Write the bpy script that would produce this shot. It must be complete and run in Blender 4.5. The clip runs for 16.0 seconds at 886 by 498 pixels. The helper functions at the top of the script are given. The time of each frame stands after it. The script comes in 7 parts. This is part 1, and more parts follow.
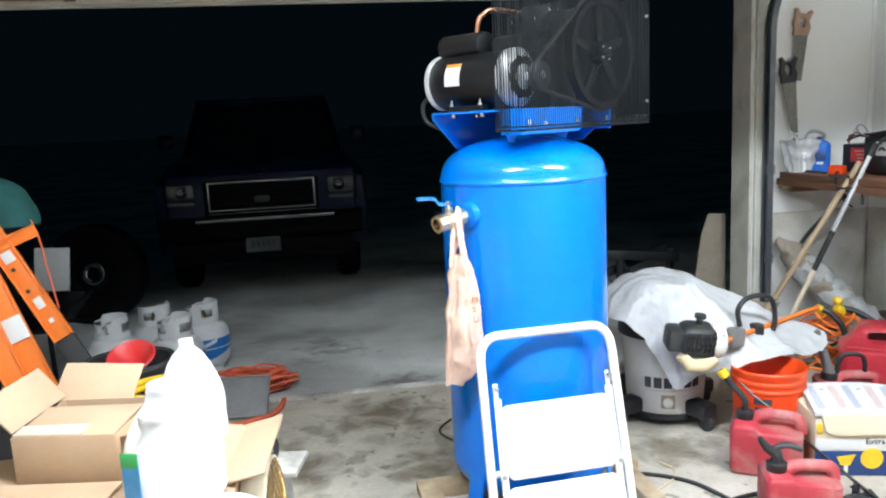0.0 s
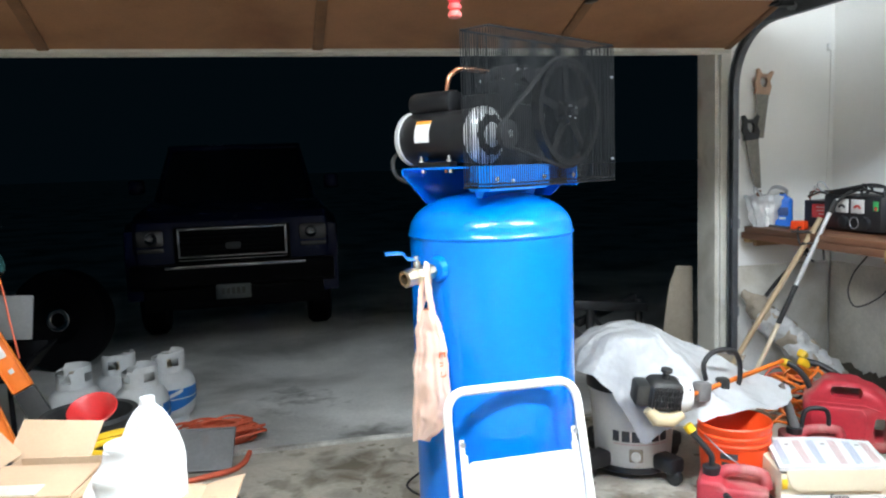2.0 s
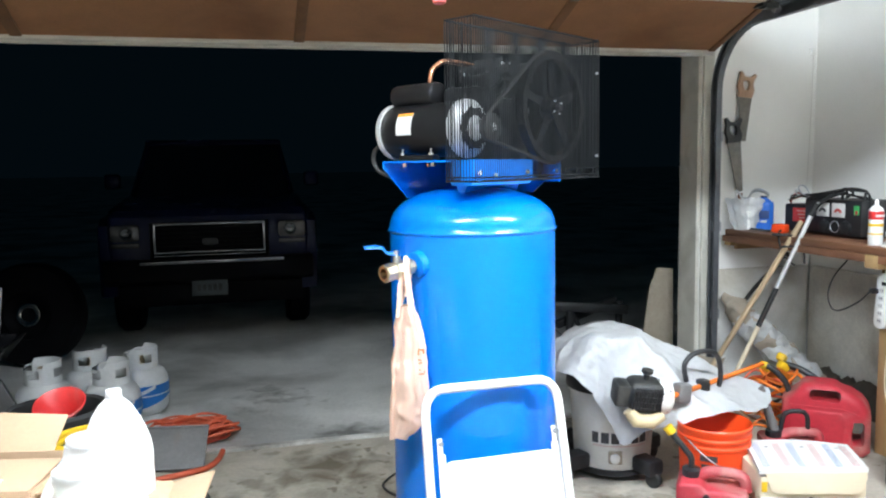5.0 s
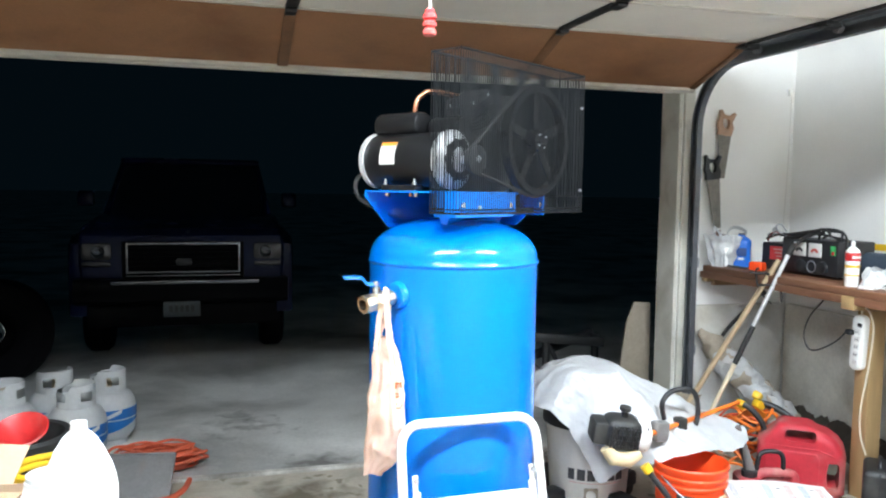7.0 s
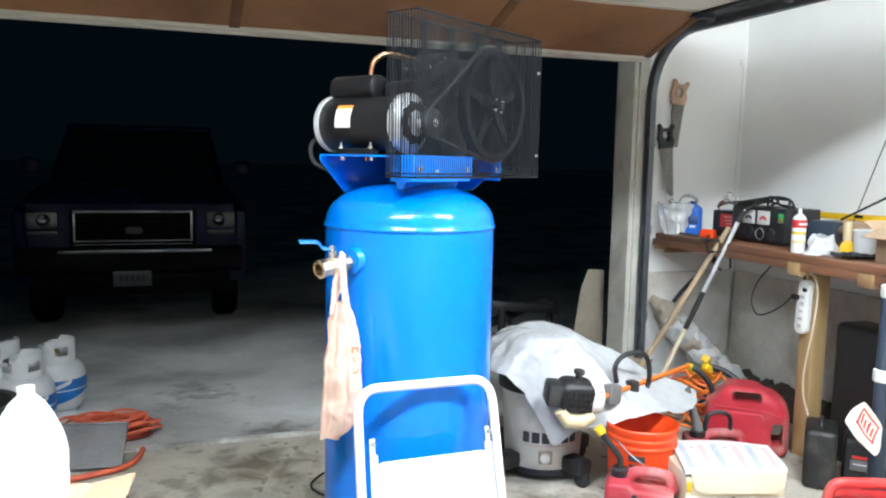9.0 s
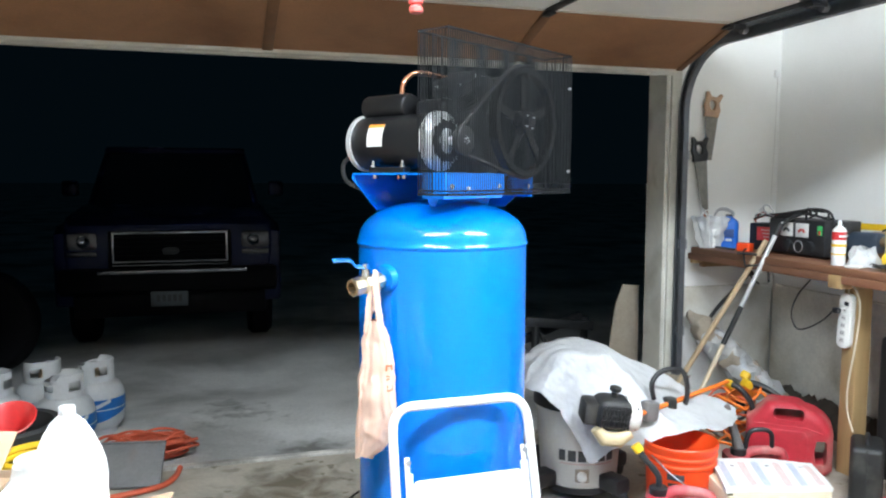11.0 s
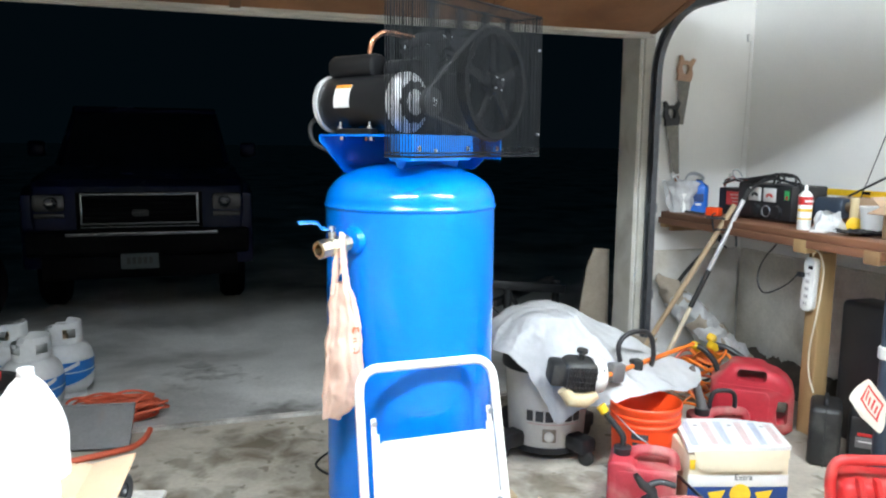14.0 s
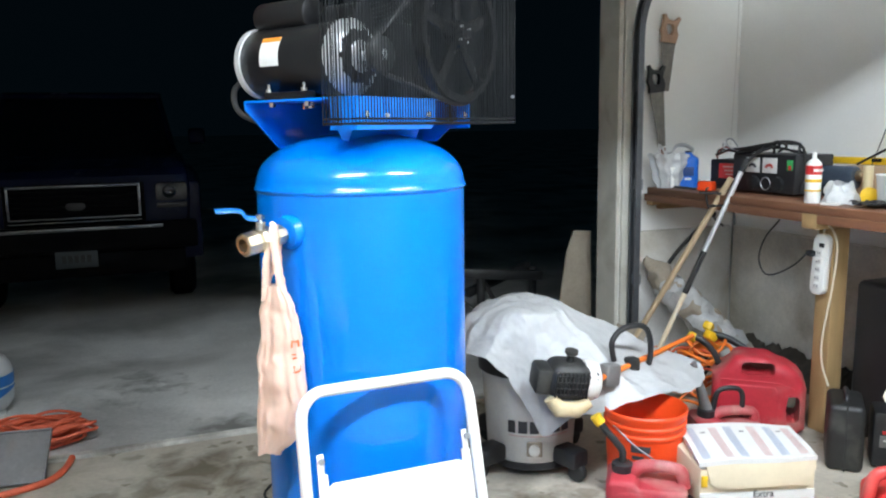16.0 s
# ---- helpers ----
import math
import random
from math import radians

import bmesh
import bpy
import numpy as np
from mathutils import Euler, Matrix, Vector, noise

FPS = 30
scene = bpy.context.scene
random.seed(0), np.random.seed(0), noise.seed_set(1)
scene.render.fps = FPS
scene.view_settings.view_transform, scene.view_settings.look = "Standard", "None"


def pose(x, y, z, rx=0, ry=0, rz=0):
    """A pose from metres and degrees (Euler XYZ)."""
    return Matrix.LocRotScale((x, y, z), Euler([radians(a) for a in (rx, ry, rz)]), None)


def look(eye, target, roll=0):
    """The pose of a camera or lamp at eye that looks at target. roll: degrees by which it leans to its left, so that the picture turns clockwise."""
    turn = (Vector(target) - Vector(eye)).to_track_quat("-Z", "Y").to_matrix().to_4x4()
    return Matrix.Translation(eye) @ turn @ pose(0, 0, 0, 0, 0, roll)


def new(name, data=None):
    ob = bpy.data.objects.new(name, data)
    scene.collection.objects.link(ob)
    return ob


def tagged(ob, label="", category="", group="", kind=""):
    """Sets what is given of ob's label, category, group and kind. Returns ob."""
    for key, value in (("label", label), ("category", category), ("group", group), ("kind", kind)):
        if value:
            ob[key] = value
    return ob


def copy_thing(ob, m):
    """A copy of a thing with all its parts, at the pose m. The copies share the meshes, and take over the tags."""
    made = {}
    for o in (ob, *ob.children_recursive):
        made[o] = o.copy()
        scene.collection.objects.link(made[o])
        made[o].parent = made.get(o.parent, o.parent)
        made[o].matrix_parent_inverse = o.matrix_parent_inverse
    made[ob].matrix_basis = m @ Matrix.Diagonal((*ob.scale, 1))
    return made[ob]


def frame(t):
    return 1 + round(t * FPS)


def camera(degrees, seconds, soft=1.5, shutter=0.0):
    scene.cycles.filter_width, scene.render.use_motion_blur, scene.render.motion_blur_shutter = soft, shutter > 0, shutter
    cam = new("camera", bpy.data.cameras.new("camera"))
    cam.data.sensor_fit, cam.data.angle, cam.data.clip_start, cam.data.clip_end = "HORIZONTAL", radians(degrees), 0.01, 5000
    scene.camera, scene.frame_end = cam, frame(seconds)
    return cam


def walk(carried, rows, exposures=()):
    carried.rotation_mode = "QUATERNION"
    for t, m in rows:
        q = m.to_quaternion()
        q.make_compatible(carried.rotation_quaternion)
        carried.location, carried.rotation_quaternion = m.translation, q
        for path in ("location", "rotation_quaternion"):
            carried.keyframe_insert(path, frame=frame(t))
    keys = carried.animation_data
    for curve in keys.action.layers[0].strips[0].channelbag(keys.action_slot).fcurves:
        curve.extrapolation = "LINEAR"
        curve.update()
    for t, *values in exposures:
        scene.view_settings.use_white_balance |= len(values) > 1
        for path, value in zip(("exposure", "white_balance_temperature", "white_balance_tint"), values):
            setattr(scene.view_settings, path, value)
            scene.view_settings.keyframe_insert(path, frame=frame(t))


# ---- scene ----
cam = camera(59.5, 16.0, soft=2.1)
PATH = [
    (0, (-0.051, -0.216, 1.443), (0.309, 1.724, 1.115), -2.8),
    (0.5, (-0.038, -0.172, 1.426), (0.368, 1.751, 1.053), -1.7),
    (1, (-0.038, -0.177, 1.458), (0.386, 1.754, 1.154), -2.3),
    (1.5, (-0.039, -0.201, 1.471), (0.373, 1.744, 1.25), -2.2),
    (2, (-0.033, -0.23, 1.477), (0.401, 1.71, 1.261), -2.0),
    (2.5, (-0.025, -0.211, 1.452), (0.414, 1.724, 1.202), -1.8),
    (3, (-0.006, -0.178, 1.453), (0.412, 1.762, 1.203), -1.8),
    (3.5, (0.001, -0.178, 1.452), (0.438, 1.758, 1.201), -1.8),
    (4, (-0.006, -0.187, 1.443), (0.457, 1.745, 1.209), -1.5),
    (6.5, (-0.036, -0.149, 1.462), (0.489, 1.773, 1.289), 0.1),
    (7, (-0.033, -0.138, 1.467), (0.514, 1.78, 1.319), 0.8),
    (7.5, (-0.031, -0.145, 1.46), (0.543, 1.765, 1.308), 0.3),
    (8, (-0.036, -0.136, 1.452), (0.591, 1.755, 1.277), 1.2),
    (8.5, (-0.04, -0.137, 1.443), (0.61, 1.744, 1.242), 2.5),
    (9, (-0.033, -0.133, 1.444), (0.621, 1.744, 1.224), 1.1),
    (9.5, (-0.024, -0.139, 1.434), (0.619, 1.743, 1.219), 1.4),
    (10, (-0.012, -0.128, 1.432), (0.604, 1.761, 1.201), 0.1),
    (10.2, (-0.03, -0.135, 1.439), (0.544, 1.772, 1.256), 0.2),
    (12.3, (-0.035, -0.119, 1.447), (0.568, 1.78, 1.274), 0.1),
    (12.5, (-0.021, -0.128, 1.447), (0.608, 1.764, 1.296), 0.2),
    (13, (0.009, -0.121, 1.444), (0.653, 1.765, 1.278), -0.5),
    (13.5, (0.005, -0.128, 1.438), (0.659, 1.749, 1.215), 1.2),
    (14, (-0.002, -0.136, 1.442), (0.628, 1.743, 1.171), 0.6),
    (14.5, (-0.016, -0.144, 1.43), (0.586, 1.741, 1.141), 0.3),
    (15, (0.009, -0.073, 1.396), (0.625, 1.802, 1.071), 0.4),
    (15.5, (0.128, 0.045, 1.399), (0.649, 1.945, 1.056), -0.1),
    (16, (0.186, 0.323, 1.384), (0.885, 2.171, 1.076), -0.9),
]
EXPOSURES = [(0.0, 0.02), (0.5, -0.22), (1.0, -0.22), (1.5, -0.06), (2.0, 0.0), (2.5, -0.05), (4.0, -0.02), (6.5, 0.25), (8.0, 0.32), (10.0, 0.06), (12.5, 0.2), (13.5, 0.15), (14.5, -0.1), (15.5, -0.25), (16.0, -0.15)]
walk(cam, [(t, look(eye, target, roll)) for t, eye, target, roll in PATH], EXPOSURES)

# the room's lights: one row of two shop lights under the ceiling, night outside
world = bpy.data.worlds.new("night")
scene.world = world
world.use_nodes = True
world.node_tree.nodes["Background"].inputs[0].default_value = (0.005, 0.015, 0.023, 1)
world.node_tree.nodes["Background"].inputs[1].default_value = 0.17
LAMP_Z, LAMP_GLOW = 2.645, 228.0
LAMPS = ((0.0, 1.0), (1.85, 1.0))


# ---- materials
def surf(name, rgb, rough=0.5, metal=0.0, var=0.15, scale=6.0, fine=70.0, bump=0.1, second=None, amount=0.35, spec=0.5, random_tone=0.0, stretch=(1, 1, 1), trans=0.0, alpha=1.0, coat=0.0, stains=(), stain=(0.1, 0.09, 0.07), spots=()):
    m = bpy.data.materials.new(name)
    m.use_nodes = True
    nt = m.node_tree
    n, lk = nt.nodes, nt.links
    b = n["Principled BSDF"]
    b.inputs["Metallic"].default_value = metal
    b.inputs["Specular IOR Level"].default_value = spec
    b.inputs["Coat Weight"].default_value = coat
    b.inputs["Coat Roughness"].default_value = 0.24
    b.inputs["Transmission Weight"].default_value = trans
    b.inputs["Alpha"].default_value = alpha
    tc = n.new("ShaderNodeTexCoord")
    mp = n.new("ShaderNodeMapping")
    mp.inputs["Scale"].default_value = stretch
    lk.new(tc.outputs["Object"], mp.inputs["Vector"])
    big = n.new("ShaderNodeTexNoise")
    big.inputs["Scale"].default_value, big.inputs["Detail"].default_value, big.inputs["Roughness"].default_value = scale, 5.0, 0.6
    small = n.new("ShaderNodeTexNoise")
    small.inputs["Scale"].default_value, small.inputs["Detail"].default_value = fine, 3.0
    lk.new(mp.outputs["Vector"], big.inputs["Vector"])
    lk.new(mp.outputs["Vector"], small.inputs["Vector"])
    add = n.new("ShaderNodeMath")
    add.operation = "MULTIPLY_ADD"
    add.inputs[1].default_value = 0.4
    lk.new(small.outputs["Fac"], add.inputs[0])
    lk.new(big.outputs["Fac"], add.inputs[2])
    tone = n.new("ShaderNodeMapRange")
    tone.inputs["From Min"].default_value, tone.inputs["From Max"].default_value = 0.4, 1.0
    tone.inputs["To Min"].default_value, tone.inputs["To Max"].default_value = 1 - var, 1 + var
    lk.new(add.outputs[0], tone.inputs["Value"])
    mul = n.new("ShaderNodeVectorMath")
    mul.operation = "SCALE"
    if second:
        mix = n.new("ShaderNodeMix")
        mix.data_type = "RGBA"
        mix.inputs["A"].default_value, mix.inputs["B"].default_value = (*rgb, 1), (*second, 1)
        st = n.new("ShaderNodeTexNoise")
        st.inputs["Scale"].default_value, st.inputs["Detail"].default_value, st.inputs["Distortion"].default_value = scale * 0.55, 6.0, 0.4
        lk.new(mp.outputs["Vector"], st.inputs["Vector"])
        mr = n.new("ShaderNodeMapRange")
        mr.inputs["From Min"].default_value, mr.inputs["From Max"].default_value = 0.62 - amount * 0.4, 0.82 - amount * 0.4
        lk.new(st.outputs["Fac"], mr.inputs["Value"])
        lk.new(mr.outputs[0], mix.inputs["Factor"])
        lk.new(mix.outputs["Result"], mul.inputs[0])
    else:
        mul.inputs[0].default_value = rgb
    for sx, sy, rad, cover in stains:
        away = n.new("ShaderNodeVectorMath")
        away.operation = "DISTANCE"
        away.inputs[1].default_value = (sx, sy, 0)
        lk.new(tc.outputs["Object"], away.inputs[0])
        near = n.new("ShaderNodeMapRange")
        near.inputs["From Min"].default_value, near.inputs["From Max"].default_value = rad, 0.0
        near.inputs["To Min"].default_value, near.inputs["To Max"].default_value = -0.35, cover
        lk.new(away.outputs["Value"], near.inputs["Value"])
        spot = n.new("ShaderNodeTexNoise")
        spot.inputs["Scale"].default_value, spot.inputs["Detail"].default_value, spot.inputs["Distortion"].default_value = 7.5, 7.0, 0.5
        lk.new(tc.outputs["Object"], spot.inputs["Vector"])
        tot = n.new("ShaderNodeMath")
        lk.new(spot.outputs["Fac"], tot.inputs[0])
        lk.new(near.outputs[0], tot.inputs[1])
        edge = n.new("ShaderNodeMapRange")
        edge.inputs["From Min"].default_value, edge.inputs["From Max"].default_value = 0.42, 0.74
        edge.inputs["To Max"].default_value = 0.88
        lk.new(tot.outputs[0], edge.inputs["Value"])
        over = n.new("ShaderNodeMix")
        over.data_type = "RGBA"
        over.inputs["B"].default_value = (*stain, 1)
        before = mul.inputs[0].links[0].from_socket
        lk.new(before, over.inputs["A"])
        lk.new(edge.outputs[0], over.inputs["Factor"])
        lk.new(over.outputs["Result"], mul.inputs[0])
    for size, low, high, rgb2, cover in spots:
        dot = n.new("ShaderNodeTexNoise")
        dot.inputs["Scale"].default_value, dot.inputs["Detail"].default_value, dot.inputs["Roughness"].default_value = size, 3.0, 0.45
        lk.new(tc.outputs["Object"], dot.inputs["Vector"])
        rim = n.new("ShaderNodeMapRange")
        rim.inputs["From Min"].default_value, rim.inputs["From Max"].default_value, rim.inputs["To Max"].default_value = low, high, cover
        lk.new(dot.outputs["Fac"], rim.inputs["Value"])
        over = n.new("ShaderNodeMix")
        over.data_type = "RGBA"
        over.inputs["B"].default_value = (*rgb2, 1)
        lk.new(mul.inputs[0].links[0].from_socket, over.inputs["A"])
        lk.new(rim.outputs[0], over.inputs["Factor"])
        lk.new(over.outputs["Result"], mul.inputs[0])
    last = tone.outputs[0]
    if random_tone:
        oi = n.new("ShaderNodeObjectInfo")
        rm = n.new("ShaderNodeMapRange")
        rm.inputs["To Min"].default_value, rm.inputs["To Max"].default_value = 1 - random_tone, 1 + random_tone
        lk.new(oi.outputs["Random"], rm.inputs["Value"])
        mm = n.new("ShaderNodeMath")
        mm.operation = "MULTIPLY"
        lk.new(last, mm.inputs[0])
        lk.new(rm.outputs[0], mm.inputs[1])
        last = mm.outputs[0]
    lk.new(last, mul.inputs["Scale"])
    lk.new(mul.outputs["Vector"], b.inputs["Base Color"])
    rr = n.new("ShaderNodeMapRange")
    rr.inputs["To Min"].default_value, rr.inputs["To Max"].default_value = max(rough - 0.1, 0.02), min(rough + 0.1, 1)
    lk.new(big.outputs["Fac"], rr.inputs["Value"])
    lk.new(rr.outputs[0], b.inputs["Roughness"])
    if bump:
        bp = n.new("ShaderNodeBump")
        bp.inputs["Strength"].default_value, bp.inputs["Distance"].default_value = bump, 0.004
        lk.new(add.outputs[0], bp.inputs["Height"])
        lk.new(bp.outputs["Normal"], b.inputs["Normal"])
    return m


M = {
    "floor": surf("stained_concrete", (0.495, 0.45, 0.375), 0.75, var=0.26, scale=3.4, fine=45, bump=0.25, second=(0.36, 0.325, 0.265), amount=0.30, spots=((4.6, 0.61, 0.66, (0.24, 0.21, 0.155), 0.7), (11.0, 0.63, 0.67, (0.17, 0.145, 0.10), 0.75)), stains=((0.14, 2.12, 0.62, 0.66), (0.38, 2.85, 0.45, 0.22), (-0.25, 3.0, 0.55, 0.34), (0.30, 3.45, 0.55, 0.26), (1.46, 2.72, 0.34, 0.30), (1.0, 1.6, 0.6, 0.3)), stain=(0.135, 0.105, 0.068)),
    "drive": surf("driveway_concrete", (0.66, 0.655, 0.63), 0.85, var=0.3, scale=1.3, fine=60, bump=0.3, second=(0.24, 0.235, 0.22), amount=0.40, stains=((0.50, 4.02, 0.36, 0.42), (0.1, 4.9, 0.6, 0.12)), stain=(0.15, 0.145, 0.13)),
    "wall": surf("white_wall_paint", (0.88, 0.875, 0.845), 0.65, var=0.05, scale=1.5, fine=90, bump=0.06),
    "trimdark": surf("tarnished_chrome", (0.20, 0.205, 0.22), 0.16, 1.0, var=0.3, scale=8, bump=0.0),
    "stilebrown": surf("painted_brown_steel", (0.19, 0.095, 0.045), 0.6, 0.1, var=0.25, scale=12, bump=0.08),
    "lip": surf("pale_concrete_lip", (0.58, 0.56, 0.51), 0.8, var=0.35, scale=5, fine=40, bump=0.4, second=(0.26, 0.24, 0.21), amount=0.5),
    "stem": surf("bare_concrete_wall", (0.72, 0.69, 0.62), 0.85, var=0.24, scale=3.5, fine=60, bump=0.4, second=(0.40, 0.35, 0.27), amount=0.38),
    "trim": surf("aged_trim_paint", (0.66, 0.64, 0.57), 0.5, var=0.12, scale=7, fine=90, bump=0.1, second=(0.45, 0.42, 0.35), amount=0.2),
    "doorwhite": surf("cream_door_paint", (0.84, 0.825, 0.755), 0.6, var=0.08, scale=2.0, fine=60, bump=0.05),
    "hardboard": surf("brown_hardboard", (0.315, 0.155, 0.075), 0.6, var=0.2, scale=3, fine=80, bump=0.08, second=(0.21, 0.095, 0.042), amount=0.4),
    "darksteel": surf("dark_steel", (0.05, 0.052, 0.055), 0.42, 0.6, var=0.3, scale=12, bump=0.08),
    "galv": surf("galvanised_steel", (0.36, 0.37, 0.39), 0.45, 0.6, var=0.2, scale=14, bump=0.06),
    "tracksteel": surf("dull_track_steel", (0.15, 0.16, 0.175), 0.5, 0.55, var=0.25, scale=14, bump=0.06),
    "blue": surf("blue_enamel", (0.0, 0.19, 0.76), 0.35, var=0.06, scale=3, fine=140, bump=0.02, coat=0.9, spec=0.03),
    "black": surf("black_plastic", (0.018, 0.018, 0.02), 0.45, var=0.3, scale=15, bump=0.1),
    "guard": surf("matt_black_wire", (0.006, 0.007, 0.008), 0.65, var=0.2, bump=0.0, spec=0.2),
    "rubber": surf("black_rubber", (0.022, 0.022, 0.022), 0.7, var=0.3, scale=20, bump=0.15),
    "iron": surf("black_cast_iron", (0.025, 0.026, 0.028), 0.38, 0.2, var=0.3, scale=25, bump=0.25),
    "motor": surf("black_motor_paint", (0.010, 0.010, 0.011), 0.34, var=0.2, scale=10, bump=0.06, spec=0.3),
    "flyiron": surf("black_flywheel_paint", (0.006, 0.006, 0.007), 0.12, var=0.2, scale=25, bump=0.25, spec=0.36),
    "dusty": surf("dusty_black_plastic", (0.017, 0.017, 0.017), 0.5, var=0.35, scale=18, bump=0.15, second=(0.05, 0.048, 0.044), amount=0.25),
    "stempaint": surf("scuffed_white_footing", (0.78, 0.775, 0.75), 0.8, var=0.14, scale=3.5, fine=60, bump=0.35, second=(0.50, 0.46, 0.38), amount=0.28),
    "alu": surf("cast_aluminium", (0.66, 0.67, 0.67), 0.4, 0.45, var=0.15, scale=18, bump=0.12),
    "chrome": surf("chrome", (0.75, 0.76, 0.78), 0.12, 1.0, var=0.05, bump=0.0),
    "brass": surf("brass", (0.62, 0.51, 0.36), 0.34, 1.0, var=0.15, scale=30, bump=0.06),
    "copper": surf("copper", (0.75, 0.36, 0.22), 0.25, 1.0, var=0.12, scale=20, bump=0.03),
    "whitesteel": surf("white_powder_coat", (0.84, 0.84, 0.82), 0.35, var=0.04, scale=9, bump=0.04),
    "whiteplastic": surf("white_plastic", (0.84, 0.84, 0.81), 0.38, var=0.04, scale=9, bump=0.05),
    "jug": surf("translucent_white_plastic", (0.92, 0.92, 0.905), 0.35, var=0.03, scale=8, bump=0.06),
    "whitebag": surf("white_film", (0.475, 0.48, 0.485), 0.42, var=0.12, scale=9, fine=38, bump=1.0),
    "pinkbag": surf("pale_pink_film", (0.74, 0.52, 0.425), 0.5, var=0.14, scale=18, fine=60, bump=0.25, stretch=(1, 1, 0.25)),
    "clearbag": surf("hazy_film", (0.72, 0.73, 0.73), 0.3, var=0.14, scale=18, bump=0.6, alpha=0.66),
    "print": surf("orange_red_ink", (0.72, 0.16, 0.06), 0.6, var=0.15, scale=25, bump=0.0),
    "card": surf("corrugated_cardboard", (0.465, 0.315, 0.20), 0.8, var=0.1, scale=5, fine=120, bump=0.1),
    "wood": surf("weathered_timber", (0.30, 0.175, 0.085), 0.65, var=0.3, scale=5, fine=60, bump=0.2, stretch=(1, 0.12, 1)),
    "benchred": surf("worn_red_brown_timber", (0.27, 0.115, 0.06), 0.6, var=0.35, scale=6, fine=70, bump=0.25, second=(0.10, 0.06, 0.04), amount=0.5, stretch=(1, 0.12, 1)),
    "pallet": surf("raw_pale_timber", (0.46, 0.35, 0.22), 0.75, var=0.22, scale=8, fine=60, bump=0.2, second=(0.28, 0.20, 0.12), amount=0.35),
    "post": surf("pine_post", (0.40, 0.26, 0.12), 0.6, var=0.2, scale=9, fine=60, bump=0.15, stretch=(1, 1, 0.1)),
    "redcan": surf("red_can_plastic", (0.50, 0.026, 0.042), 0.48, var=0.2, scale=9, fine=80, bump=0.15, second=(0.45, 0.19, 0.165), amount=0.34),
    "dustycan": surf("dusty_red_plastic", (0.42, 0.034, 0.048), 0.55, var=0.22, scale=9, fine=80, bump=0.15, second=(0.44, 0.20, 0.18), amount=0.5),
    "palepanel": surf("dull_grey_plastic", (0.20, 0.20, 0.20), 0.6, var=0.2, scale=6, bump=0.08),
    "orangeb": surf("orange_bucket_plastic", (0.88, 0.075, 0.012), 0.42, var=0.08, scale=8, bump=0.06),
    "orange": surf("orange_fibreglass", (0.86, 0.20, 0.025), 0.45, var=0.12, scale=10, bump=0.08),
    "orangehose": surf("faded_orange_rubber", (0.62, 0.11, 0.05), 0.6, var=0.2, scale=14, bump=0.1),
    "yellow": surf("yellow_plastic", (0.80, 0.50, 0.02), 0.45, var=0.15, scale=14, bump=0.08),
    "greyvac": surf("grey_vac_plastic", (0.72, 0.705, 0.67), 0.5, var=0.12, scale=7, bump=0.08, second=(0.48, 0.45, 0.41), amount=0.22),
    "propane": surf("grey_tank_paint", (0.56, 0.57, 0.57), 0.4, var=0.1, scale=9, bump=0.05, second=(0.38, 0.37, 0.35), amount=0.15),
    "bluelabel": surf("blue_sleeve", (0.01, 0.13, 0.40), 0.4, var=0.15, scale=9, bump=0.02),
    "red": surf("red_plastic", (0.60, 0.03, 0.03), 0.42, var=0.14, scale=9, bump=0.08, second=(0.50, 0.12, 0.10), amount=0.4),
    "teal": surf("teal_fabric", (0.008, 0.07, 0.066), 0.85, var=0.2, scale=12, bump=0.3),
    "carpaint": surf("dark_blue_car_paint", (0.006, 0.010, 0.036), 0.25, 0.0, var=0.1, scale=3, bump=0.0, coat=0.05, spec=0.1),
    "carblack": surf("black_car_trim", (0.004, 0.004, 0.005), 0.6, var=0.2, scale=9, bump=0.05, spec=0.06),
    "glassdark": surf("dark_glass", (0.01, 0.01, 0.012), 0.06, var=0.05, bump=0.0),
    "lens": surf("lamp_lens", (0.05, 0.05, 0.055), 0.15, 0.5, var=0.2, scale=30, bump=0.1),
    "plate": surf("plate_white", (0.055, 0.07, 0.08), 0.4, var=0.1, scale=15, bump=0.05),
    "ink": surf("dark_ink", (0.05, 0.05, 0.055), 0.6, var=0.1, bump=0.0),
    "sawblade": surf("worn_saw_steel", (0.22, 0.205, 0.18), 0.45, 0.6, var=0.3, scale=20, bump=0.1),
    "sawwood": surf("saw_handle_wood", (0.45, 0.28, 0.18), 0.5, var=0.2, scale=20, bump=0.1),
    "bluebottle": surf("blue_bottle_plastic", (0.01, 0.13, 0.55), 0.38, var=0.08, bump=0.05),
    "navy": surf("navy_print", (0.012, 0.045, 0.17), 0.5, var=0.1, bump=0.0),
    "cream": surf("cream_board", (0.72, 0.62, 0.45), 0.7, var=0.07, scale=8, bump=0.05),
    "paper": surf("white_paper", (0.70, 0.69, 0.67), 0.6, var=0.04, bump=0.03),
    "stripered": surf("faded_red_ink", (0.60, 0.40, 0.38), 0.6, var=0.2, scale=25, bump=0.0),
    "stripeblue": surf("faded_blue_ink", (0.36, 0.41, 0.52), 0.6, var=0.2, scale=25, bump=0.0),
    "orangelabel": surf("orange_label", (0.85, 0.30, 0.04), 0.5, var=0.05, bump=0.0),
    "green": surf("green_label", (0.05, 0.42, 0.12), 0.45, var=0.1, bump=0.0),
